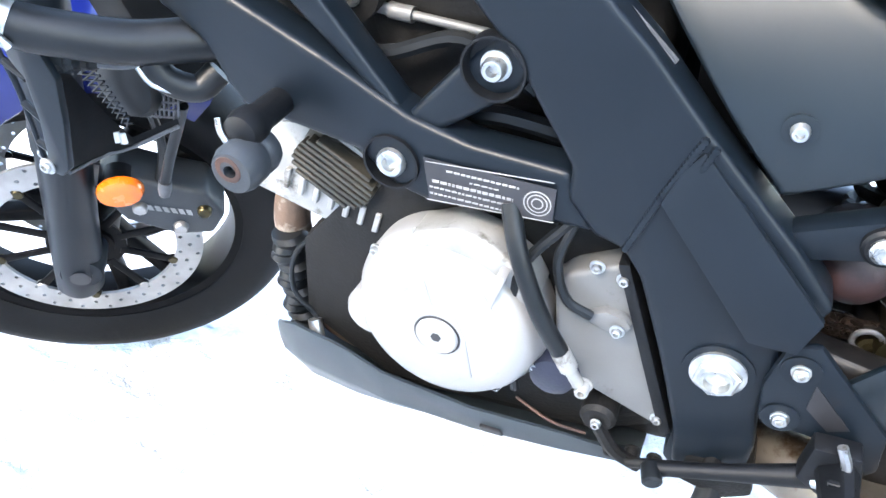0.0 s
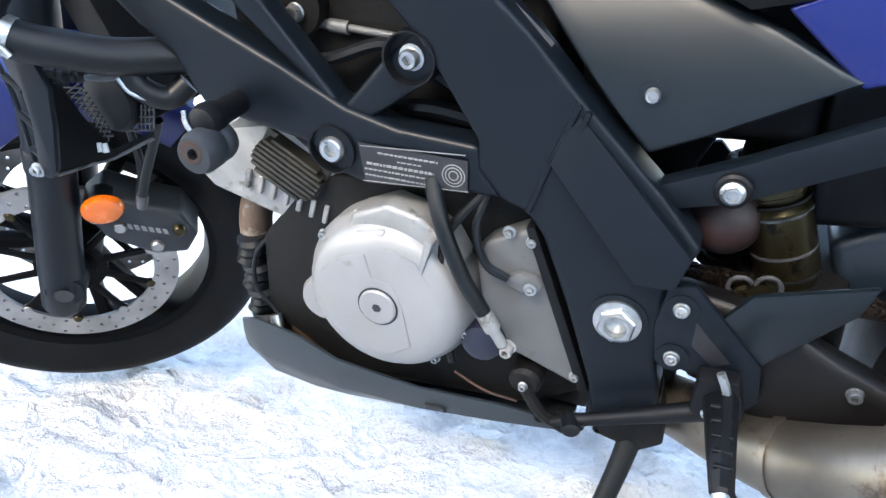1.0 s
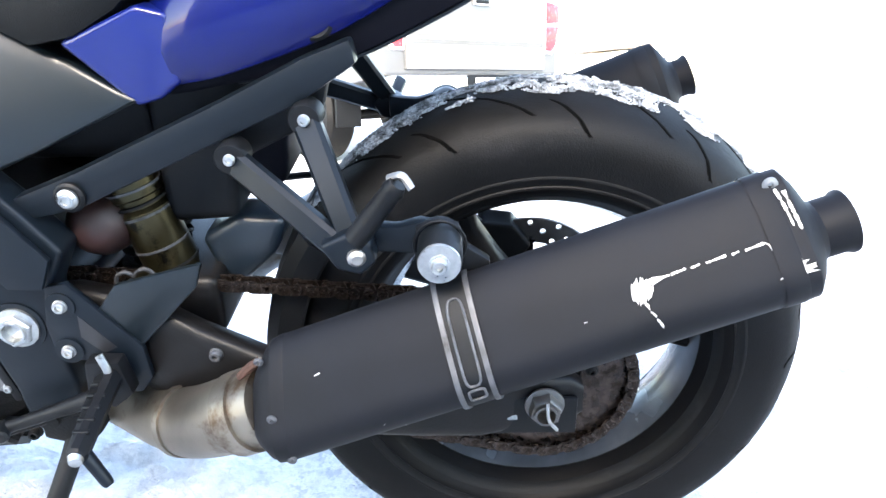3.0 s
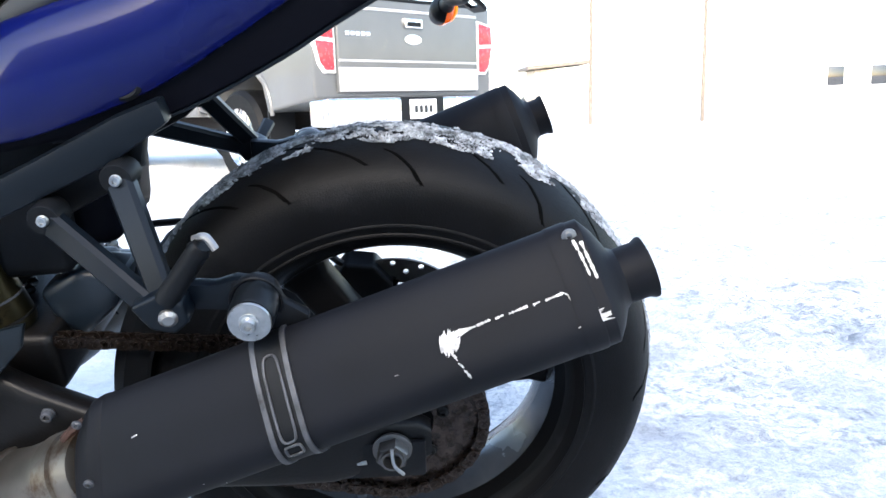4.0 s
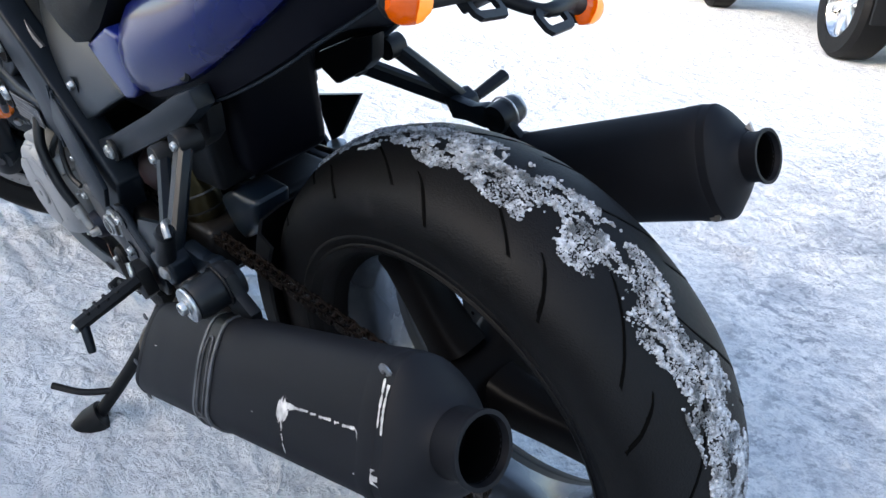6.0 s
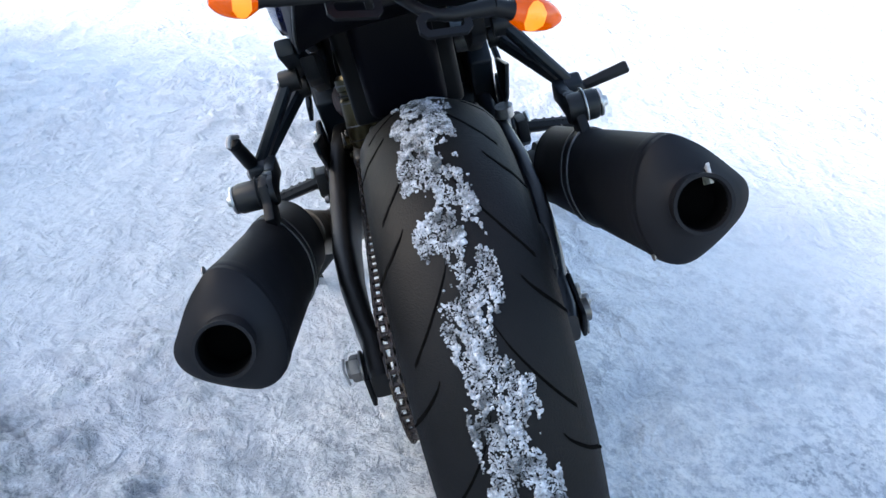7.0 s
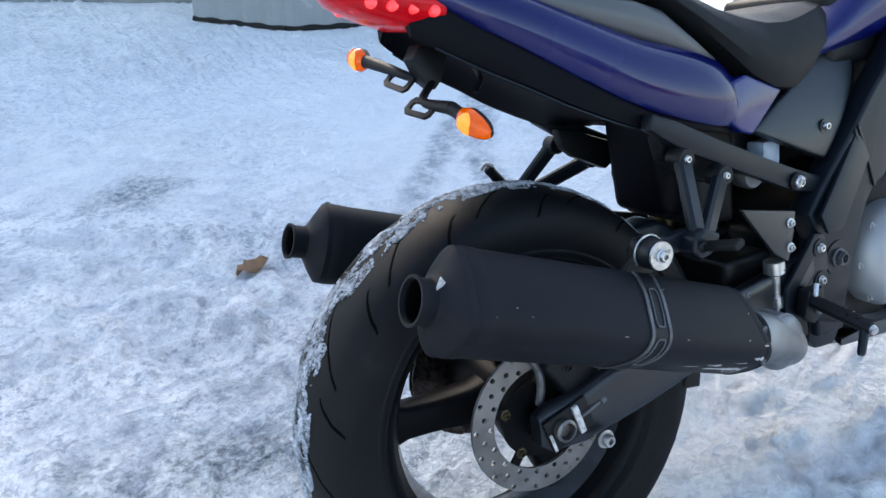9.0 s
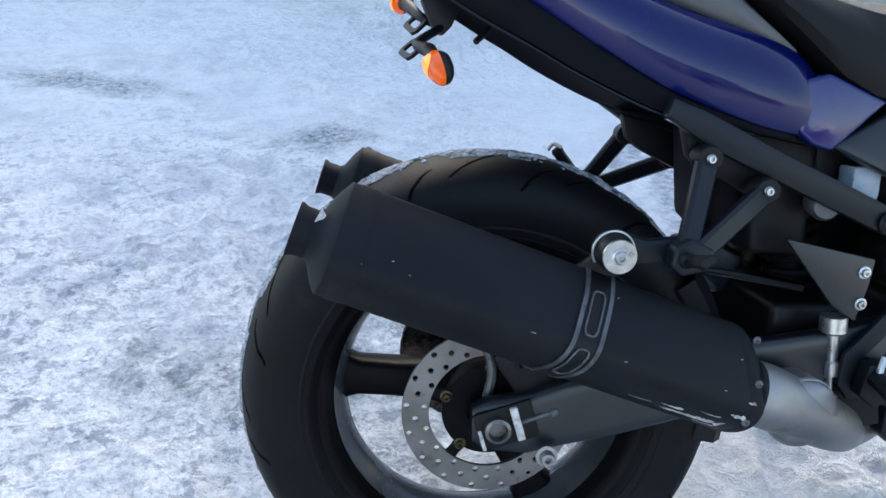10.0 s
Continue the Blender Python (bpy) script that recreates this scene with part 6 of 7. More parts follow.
for k, (x, z) in enumerate(((-0.455, 0.462), (-0.432, 0.468))):
    part("hose_clip", tube([(x + 0.011 * math.cos(a), -0.122 - 0.004 * k, z + 0.011 * math.sin(a)) for a in [radians(w) for w in range(-40, 281, 20)]], 0.0024, 8, 2), STRAP_METAL, shock, "worn spring clip")
for dx, dz in ((0.0, 0.0), (0.02, 0.006), (0.012, -0.018)):
    part("hose_union", rod((-0.452 + dx, -0.112, 0.452 + dz), (-0.45 + dx, -0.126, 0.453 + dz), [(0.009, 0), (0.0095, 0.4), (0.006, 0.5), (0.006, 1)], 12), GOLD, shock)
part("adjuster_knob", rod((-0.44, -0.11, 0.455), (-0.437, -0.13, 0.46), [(0.012, 0), (0.012, 1)], 14), GOLD, shock)
part("right_reservoir", rod((-0.41, 0.1, 0.592), (-0.402, 0.135, 0.592), [(0.018, 0), (0.019, 0.8), (0.015, 1)], 22), STRAP_METAL, shock)

# hugger ahead of the tyre
rings = []
for k in range(13):
    a = radians(146 + 44 * k / 12)
    rr = 0.337
    prof = [(rr - 0.045, 0.098), (rr - 0.02, 0.099), (rr - 0.005, 0.085), (rr, 0.05), (rr + 0.001, 0)]
    prof = prof + [(r, -y) for r, y in reversed(prof[:-1])]
    inn = [(r - 0.003, y * 0.965) for r, y in reversed(prof)]
    rings.append([(r * math.cos(a), y, r * math.sin(a)) for r, y in prof + inn])
hugger = part("rear_hugger", loft(rings), BLACK, bike, "black hugger ahead of the tyre, its nose tinted with blue snow light", m=AX)
# nose colour is tinted blue for the snow's light on it
part("hugger_nose", prism([(-0.285, 0.512), (-0.34, 0.516), (-0.385, 0.49), (-0.37, 0.447), (-0.345, 0.43), (-0.3, 0.47)], -0.075, -0.015, 0.012, 3), HUGGER, hugger)

# subframe, tail structure
for s in (-1, 1):
    y0, y1 = s * 0.128, s * 0.152
    rail = part("subframe_rail", prism([(-0.535, 0.572), (-0.53, 0.548), (-0.47, 0.56), (-0.32, 0.628), (-0.24, 0.664), (-0.185, 0.7), (-0.19, 0.722), (-0.235, 0.705), (-0.32, 0.664), (-0.47, 0.597)], min(y0, y1), max(y0, y1), 0.005), FRAME, bike, "satin black subframe rail")
    part("rail_gusset", prism([(-0.214, 0.686), (-0.224, 0.65), (-0.245, 0.633), (-0.312, 0.6), (-0.342, 0.618), (-0.342, 0.642), (-0.262, 0.674)], min(s * 0.108, s * 0.13), max(s * 0.108, s * 0.13), 0.005), BLACK, rail)
    part("rail_boss", lathe([(0, s * 0.15), (0.0155, s * 0.15), (0.0155, s * 0.156), (0.013, s * 0.158), (0, s * 0.158)], 24, (-0.474, 0, 0.575)), BLACK, rail)
    hexnut(rail, -0.474, s * 0.158, 0.575, 0.0088, 0.006, s, 0.5, "rail_nut")
    # passenger footrest bracket: two struts down to one boss
    pb = part("passenger_bracket", bar((-0.312, s * 0.153, 0.6145), (-0.195, s * 0.232, 0.551), 0.027, 0.025, 0.016, 0.004), FRAME, bike, "black forked passenger footrest bracket")
    part("bracket_arm", bar((-0.237, s * 0.153, 0.656), (-0.188, s * 0.23, 0.556), 0.027, 0.024, 0.016, 0.004), FRAME, pb)
    part("bracket_foot", prism([(-0.218, 0.562), (-0.19, 0.575), (-0.172, 0.565), (-0.168, 0.545), (-0.182, 0.533), (-0.203, 0.538)], min(s * 0.212, s * 0.242), max(s * 0.212, s * 0.242), 0.005, 3), FRAME, pb)
    for x, z in ((-0.308, 0.616), (-0.2345, 0.653)):
        part("boss", lathe([(0, s * 0.14), (0.0155, s * 0.14), (0.0155, s * 0.1645), (0.014, s * 0.167), (0.011, s * 0.167), (0, s * 0.166)], 24, (x, 0, z)), BLACK, pb, "black rubber washer")
        bolt(pb, x, s * 0.1665, z, 0.0068, s, STEEL, 1.15, 0.005)
    part("hanger_arm", prism([(-0.19, 0.572), (-0.15, 0.568), (-0.13, 0.574), (-0.1, 0.568), (-0.1, 0.545), (-0.13, 0.54), (-0.165, 0.543), (-0.19, 0.54)], min(s * 0.2, s * 0.217), max(s * 0.2, s * 0.217), 0.005), FRAME, pb)
    base, end = ((-0.186, -0.236, 0.566), (-0.146, -0.24, 0.62)) if s < 0 else ((-0.19, 0.236, 0.55), (-0.179, 0.308, 0.568))
    foot = part("passenger_peg", rod(base, end, [(0.0105, 0), (0.0105, 0.15), (0.0095, 0.85), (0.0105, 0.9), (0.008, 1)], 16) if s < 0 else bar(base, end, 0.015, 0.019, 0.01, 0.003), BLACK, bike, "folded-up rubber passenger footpeg" if s < 0 else "folded-out rubber passenger footpeg")
    if s < 0:
        part("peg_end", tube([(-0.154, s * 0.232, 0.622), (-0.142, s * 0.24, 0.627), (-0.134, s * 0.244, 0.617)], 0.0036, 8), DISC, foot)
    part("peg_pin", rod((-0.186, s * 0.238, 0.552), (-0.184, s * 0.247, 0.551), [(0.0085, 0), (0.0085, 0.7), (0.005, 1)], 12), DISC if s < 0 else BLACK, pb)
    # side panels
    sp = part("side_panel", lean_in(prism([(-0.65, 0.728), (-0.582, 0.642), (-0.546, 0.598), (-0.5, 0.617), (-0.39, 0.667), (-0.468, 0.708), (-0.53, 0.735), (-0.63, 0.79), (-0.69, 0.79)], min(s * 0.125, s * 0.15), max(s * 0.125, s * 0.15), 0.006, 3), s, 0.615, 2.3), PANEL, bike, "dark grey moulded side panel")
    part("bolt_seat", lathe([(0, s * 0.149), (0.011, s * 0.149), (0.012, s * 0.1522), (0, s * 0.1522)], 24, (-0.545, -s * 0.003, 0.651)), PANEL, sp)
    bolt(sp, -0.545, s * 0.1495, 0.651, 0.008, s, STEEL, 1.1, 0.006)
    if s < 0:
        part("hidden_lead", tube([(-0.675, s * 0.138, 0.724), (-0.65, s * 0.142, 0.702), (-0.633, s * 0.14, 0.684)], 0.005, 8), STRAP_METAL, sp)

under = part("undertail_box", prism([(-0.41, 0.515), (-0.332, 0.52), (-0.328, 0.6), (-0.3, 0.69), (-0.41, 0.69)], -0.09, 0.09, 0.012, 3), BLACK, bike, "black plastic battery box under the tail")
# added black filler; closes the bright gap between side panel and rail
part("seat_filler", box(-0.62, -0.405, -0.08, 0.08, 0.585, 0.72, 0.02, 3), BLACK, under)
# coloured darker than the box so that it looks unlit
part("inner_tray", prism([(-0.34, 0.535), (-0.285, 0.54), (-0.278, 0.6), (-0.268, 0.7), (-0.34, 0.7)], -0.062, 0.062, 0.02, 3), NAVY, under)
part("reservoir_cap", box(-0.478, -0.44, 0.085, 0.12, 0.597, 0.64, 0.006), BOTTLE, under, "pale translucent fluid bottle")


def tail_rings(rows, p=2.6, n=28):
    rings = []
    for x, zb, zt, w in rows:
        ring = []
        for k in range(n):
            a = 2 * math.pi * k / n
            ca, sa = math.cos(a), math.sin(a)
            ring.append((x, w * math.copysign(abs(ca) ** (2 / p), ca), (zb + zt) / 2 + (zt - zb) / 2 * math.copysign(abs(sa) ** (2 / p), sa)))
        rings.append(ring)
    return loft(rings)


TAIL = [(-0.38, 0.664, 0.672, 0.755, 0.134), (-0.35, 0.669, 0.678, 0.782, 0.146), (-0.3, 0.679, 0.689, 0.803, 0.151), (-0.2, 0.696, 0.724, 0.832, 0.146), (-0.1, 0.738, 0.78, 0.874, 0.131), (-0.03, 0.776, 0.824, 0.905, 0.115), (0.03, 0.808, 0.86, 0.922, 0.1), (0.085, 0.842, 0.898, 0.93, 0.082), (0.11, 0.858, 0.902, 0.928, 0.062)]


def shell_rings(rows, outline):
    """Skins mirrored cross-sections; outline gives (share of the width, height) pairs from the bottom up."""
    rings = []
    for row in rows:
        half = outline(*row[1:])
        rings.append([(row[0], y, z) for y, z in half] + [(row[0], -y, z) for y, z in reversed(half)])
    return loft(rings)


def cowl_half(zl, zb, zt, w):
    h = zt - zb
    return [(0.86 * w, zb), (0.93 * w, zb + 0.02 * h), (0.985 * w, zb + 0.15 * h), (w, zb + 0.36 * h), (0.985 * w, zb + 0.55 * h), (0.93 * w, zb + 0.74 * h), (0.84 * w, zb + 0.89 * h), (0.66 * w, zb + 0.98 * h), (0.3 * w, zt)]


def tray_half(zl, zb, zt, w):
    h = zb - zl
    return [(0.1 * w, zl + 0.6 * h), (0.55 * w, zl + 0.42 * h), (0.78 * w, zl + 0.06 * h), (0.83 * w, zl), (0.87 * w, zl + 0.1 * h), (0.885 * w, zl + 0.55 * h), (0.88 * w, zb + 0.002), (0.8 * w, zb + 0.012)]


def fine_rows(rows, steps=4):
    """Smooth in-between cross-sections."""
    cols = [curve_pts([(r[0], r[k], 0) for r in rows], steps) for k in range(1, 5)]
    return [(p[0].x, p[0].y, p[1].y, p[2].y, p[3].y) for p in zip(*cols)]


cowl = part("tail_cowl", shell_rings(fine_rows(TAIL), cowl_half), BLUE, bike, "glossy dark blue tail cowl")
for s in (-1, 1):
    part("cowl_nose", prism([(-0.456, 0.72), (-0.394, 0.66), (-0.37, 0.667), (-0.35, 0.682), (-0.352, 0.745), (-0.38, 0.752)], min(s * 0.112, s * 0.142), max(s * 0.112, s * 0.142), 0.006, 3), SKY_BLUE, cowl, "lighter blue wedge panel")
    part("edge_bead", tube([(x, s * 0.85 * w, zl) for x, zl, zb, zt, w in TAIL[2:-1]], 0.002, 6, 4), FRAME, cowl, "thin glossy lip along the tail's lower edge")
part("strap_plug", lathe([(0.008, -0.1395), (0.014, -0.1415), (0.0175, -0.1395), (0.0175, -0.13), (0, -0.13)], 24, (-0.222, 0, 0.735)), BLACK, cowl)
# navy side band also paints the dark reflection low on the blue cowl
part("undertray", shell_rings(fine_rows(TAIL), tray_half), NAVY, cowl, "black plastic undertray, the cowl's dark reflection put into its side band")
tail_light = part("tail_light", tail_rings([(0.07, 0.866, 0.915, 0.082), (0.11, 0.87, 0.935, 0.078), (0.15, 0.885, 0.95, 0.066), (0.19, 0.905, 0.955, 0.048), (0.21, 0.925, 0.95, 0.025)], 2.4), RED, bike, "red tail light lens with round LEDs")
for s in (-1, 1):
    for k in range(4):
        for j in range(2):
            x = 0.085 + 0.025 * k
            part("led", lathe([(0, s * (0.083 - 0.006 * k)), (0.0065, s * (0.0815 - 0.006 * k)), (0.0075, s * (0.075 - 0.006 * k))], 14, (x, 0, 0.887 + 0.006 * k + 0.02 * j)), LED_RED, tail_light)
seat_rear = part("passenger_seat", tail_rings([(-0.25, 0.866, 0.9, 0.095), (-0.22, 0.868, 0.925, 0.108), (-0.15, 0.885, 0.938, 0.104), (-0.05, 0.902, 0.942, 0.088), (0.05, 0.915, 0.942, 0.062)], 3), SEAT, bike, "black vinyl passenger seat")
part("seat_base_trim", tail_rings([(-0.35, 0.77, 0.782, 0.112), (-0.3, 0.782, 0.822, 0.121), (-0.25, 0.797, 0.864, 0.121), (-0.2, 0.815, 0.882, 0.119), (-0.1, 0.852, 0.902, 0.107), (0.0, 0.892, 0.922, 0.088), (0.06, 0.905, 0.93, 0.07)], 4), TRIM, seat_rear, "pale grey plastic seat base")


def seat_half(zb, zt, w):
    h = zt - zb
    return [(0.66 * w, zb), (0.94 * w, zb + 0.05 * h), (w, zb + 0.22 * h), (0.96 * w, zb + 0.55 * h), (0.84 * w, zb + 0.84 * h), (0.6 * w, zb + 0.97 * h), (0.2 * w, zt)]


part("rider_seat", shell_rings([(-0.61, 0.805, 0.84, 0.085), (-0.595, 0.79, 0.846, 0.115), (-0.56, 0.763, 0.845, 0.138), (-0.52, 0.735, 0.841, 0.149), (-0.48, 0.713, 0.838, 0.154), (-0.44, 0.72, 0.839, 0.152), (-0.4, 0.743, 0.846, 0.147), (-0.35, 0.79, 0.86, 0.138), (-0.31, 0.825, 0.878, 0.13), (-0.265, 0.86, 0.905, 0.12), (-0.235, 0.885, 0.915, 0.1)], seat_half), SEAT, bike, "black vinyl rider seat")
tank = part("fuel_tank", tail_rings([(-0.53, 0.75, 0.775, 0.135), (-0.6, 0.75, 0.84, 0.142), (-0.7, 0.755, 0.93, 0.15), (-0.82, 0.77, 1.0, 0.17), (-0.95, 0.79, 1.01, 0.18), (-1.05, 0.8, 0.97, 0.15), (-1.1, 0.82, 0.93, 0.11)], 2.8), BLUE, bike, "glossy blue fuel tank")

# number plate bracket and rear indicators
bracket = part("tail_tidy", prism([(0.04, 0.838), (0.083, 0.85), (0.095, 0.832), (0.081, 0.8), (0.067, 0.788), (0.055, 0.8)], -0.017, 0.017, 0.003), BLACK, bike, "bent black plate bracket under the tail light")
for s, a, b, tip in ((-1, (0.092, -0.02, 0.812), (0.108, -0.09, 0.831), (0.124, -0.147, 0.846)), (1, (0.1, 0.045, 0.778), (0.088, 0.1, 0.768), (0.073, 0.165, 0.736))):
    arm = part("indicator_stalk", tube([(0.066, s * 0.01, 0.80), a, b], [0.0055, 0.006, 0.009], 10), BLACK, bike, "black indicator stalk")
    part("slotted_plate", slot_plate(Vector(a) + Vector((0.008, s * 0.006, -0.008)), Vector(b) - Vector(a), (0.75, 0, -0.66), 0.026, 0.0135, 0.0022, 0.0075), BLACK, arm, "black stalk plate with a slot")
    lamp_at, tip = Vector(b).lerp(Vector(tip), 0.28), Vector(b).lerp(Vector(tip), 1.0 if s > 0 else 0.95)
    part("lamp_neck", rod(b, lamp_at + (tip - lamp_at) * 0.1, [(0.009, 0), (0.0085, 0.5), (0.011, 1)], 14), BLACK, arm)
    ax = (tip - lamp_at).normalized()
    ln = (tip - lamp_at).length
    rear = Vector((1, 0, 0))
    rear = (rear - ax * rear.dot(ax)).normalized()
    upv = ax.cross(rear)
    shell, lens = [], []
    for k in range(9):
        f = k / 8
        r = 0.0165 * math.sqrt(max(0.0, 1 - ((f - 0.25) / 0.78) ** 2)) if f > 0.25 else 0.0165 - 0.006 * (0.25 - f) / 0.25
        r = max(r, 0.0015)
        c = lamp_at + ax * ln * f
        arc_f = [c + r * (math.cos(t) * rear + math.sin(t) * upv) for t in [radians(86 + 188 * j / 12) for j in range(13)]]
        arc_r = [c + r * 1.05 * (math.cos(t) * rear * 0.9 + math.sin(t) * upv) for t in [radians(-88 + 176 * j / 12) for j in range(13)]]
        shell.append(arc_f)
        lens.append(arc_r)
    lamp = part("indicator", loft(shell), BLACK, arm, "black indicator shell")
    glass = part("indicator_lens", loft(lens), ORANGE, arm, "amber indicator lens")
    # emissive patch proud of the opaque lens, in place of a bulb inside
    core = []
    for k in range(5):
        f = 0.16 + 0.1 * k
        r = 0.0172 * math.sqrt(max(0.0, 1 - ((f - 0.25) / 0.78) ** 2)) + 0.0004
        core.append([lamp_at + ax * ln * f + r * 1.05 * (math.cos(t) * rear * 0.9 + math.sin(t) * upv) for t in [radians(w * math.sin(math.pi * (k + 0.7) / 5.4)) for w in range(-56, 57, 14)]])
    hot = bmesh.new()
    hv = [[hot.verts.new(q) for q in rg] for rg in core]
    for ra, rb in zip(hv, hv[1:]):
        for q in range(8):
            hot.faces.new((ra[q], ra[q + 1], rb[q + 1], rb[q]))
    part("lens_hot_spot", hot, HOT_SPOT, glass, "yellow hot spot laid on the lens for the bulb's light")
part("plate_lead", tube([(0.02, 0.02, 0.83), (0.012, 0.045, 0.8), (0.03, 0.06, 0.78)], 0.004, 6), HOSE, bracket)


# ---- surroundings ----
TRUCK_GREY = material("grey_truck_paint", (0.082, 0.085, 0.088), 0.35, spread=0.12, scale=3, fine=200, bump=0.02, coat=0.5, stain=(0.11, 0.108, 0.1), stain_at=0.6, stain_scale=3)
CHROME = material("truck_chrome", (0.75, 0.75, 0.75), 0.15, metal=1.0, bump=0.0)
GLASS_DARK = material("dark_car_glass", (0.02, 0.022, 0.025), 0.05, spread=0.1, bump=0.0, coat=1.0)
RED_LAMP = material("red_lamp_plastic", (0.5, 0.02, 0.03), 0.25, bump=0.0, coat=0.5)
CAR_RED = material("dark_red_car_paint", (0.12, 0.01, 0.012), 0.3, spread=0.15, scale=4, bump=0.0, coat=1.0)
PLATE_WHITE = material("number_plate_white", (0.75, 0.76, 0.78), 0.4, bump=0.0)
SIDING = material("grey_ribbed_metal_siding", (0.22, 0.24, 0.25), 0.45, metal=0.3, spread=0.12, scale=3, bump=0.05, stain=(0.4, 0.41, 0.42), stain_at=0.64, stain_scale=4)
STUCCO = material("white_painted_wall", (0.75, 0.75, 0.73), 0.7, spread=0.06, scale=4, bump=0.15)
TAN = material("tan_wall_boards", (0.5, 0.42, 0.32), 0.7, spread=0.1, scale=3, bump=0.1)
LATTICE = material("grey_white_lattice_paint", (0.5, 0.5, 0.49), 0.6, spread=0.1, scale=8, bump=0.1)
POST = material("weathered_wood_post", (0.17, 0.14, 0.115), 0.8, spread=0.3, scale=14, bump=0.4)
ROOF = material("snowy_roof", (0.78, 0.8, 0.83), 0.7, spread=0.06, scale=2, bump=0.2)
LAMP_EDGE = material("frosted_lamp_edge", (0.62, 0.6, 0.6), 0.3, bump=0.0)
# gate trim, its grey lightened to hold the sun's glare
TRUCK_PALE = material("glare_pale_gate_trim", (0.42, 0.42, 0.42), 0.35, metal=0.4, spread=0.15, scale=6, bump=0.03)
YELLOW = material("yellow_sign_paint", (0.75, 0.5, 0.06), 0.5, bump=0.0)
LEAF = material("dry_brown_leaf", (0.13, 0.066, 0.026), 0.7, spread=0.35, scale=60, bump=0.4)


def car_wheel(parent, x, y, r, w, out):
    """A road wheel with its tyre and an alloy rim; out is the side its face points to."""
    s = out
    tyre_o = part("wheel", lathe([(r * 0.62, -w / 2), (r * 0.9, -w * 0.52), (r * 0.99, -w * 0.38), (r, 0), (r * 0.99, w * 0.38), (r * 0.9, w * 0.52), (r * 0.62, w / 2)], 40, ring=True), RUBBER, parent, m=Matrix.Translation((x, y, r)))
    part("rim", lathe([(0, s * w * 0.3), (r * 0.14, s * w * 0.36), (r * 0.2, s * w * 0.22), (r * 0.52, s * w * 0.2), (r * 0.62, s * w * 0.46), (r * 0.66, s * w * 0.46), (r * 0.62, s * w * 0.1), (0, s * w * 0.05)], 40), CHROME, tyre_o, m=Matrix.Translation((x, y, r)))
    for k in range(6):
        part("rim_spoke", spoke(2 * math.pi * k / 6 + 0.3, r * 0.12, r * 0.6, r * 0.09, r * 0.07, 0.012, 0.012), CHROME, tyre_o, m=Matrix.Translation((x, y + s * w * 0.34, r)))
    return tyre_o


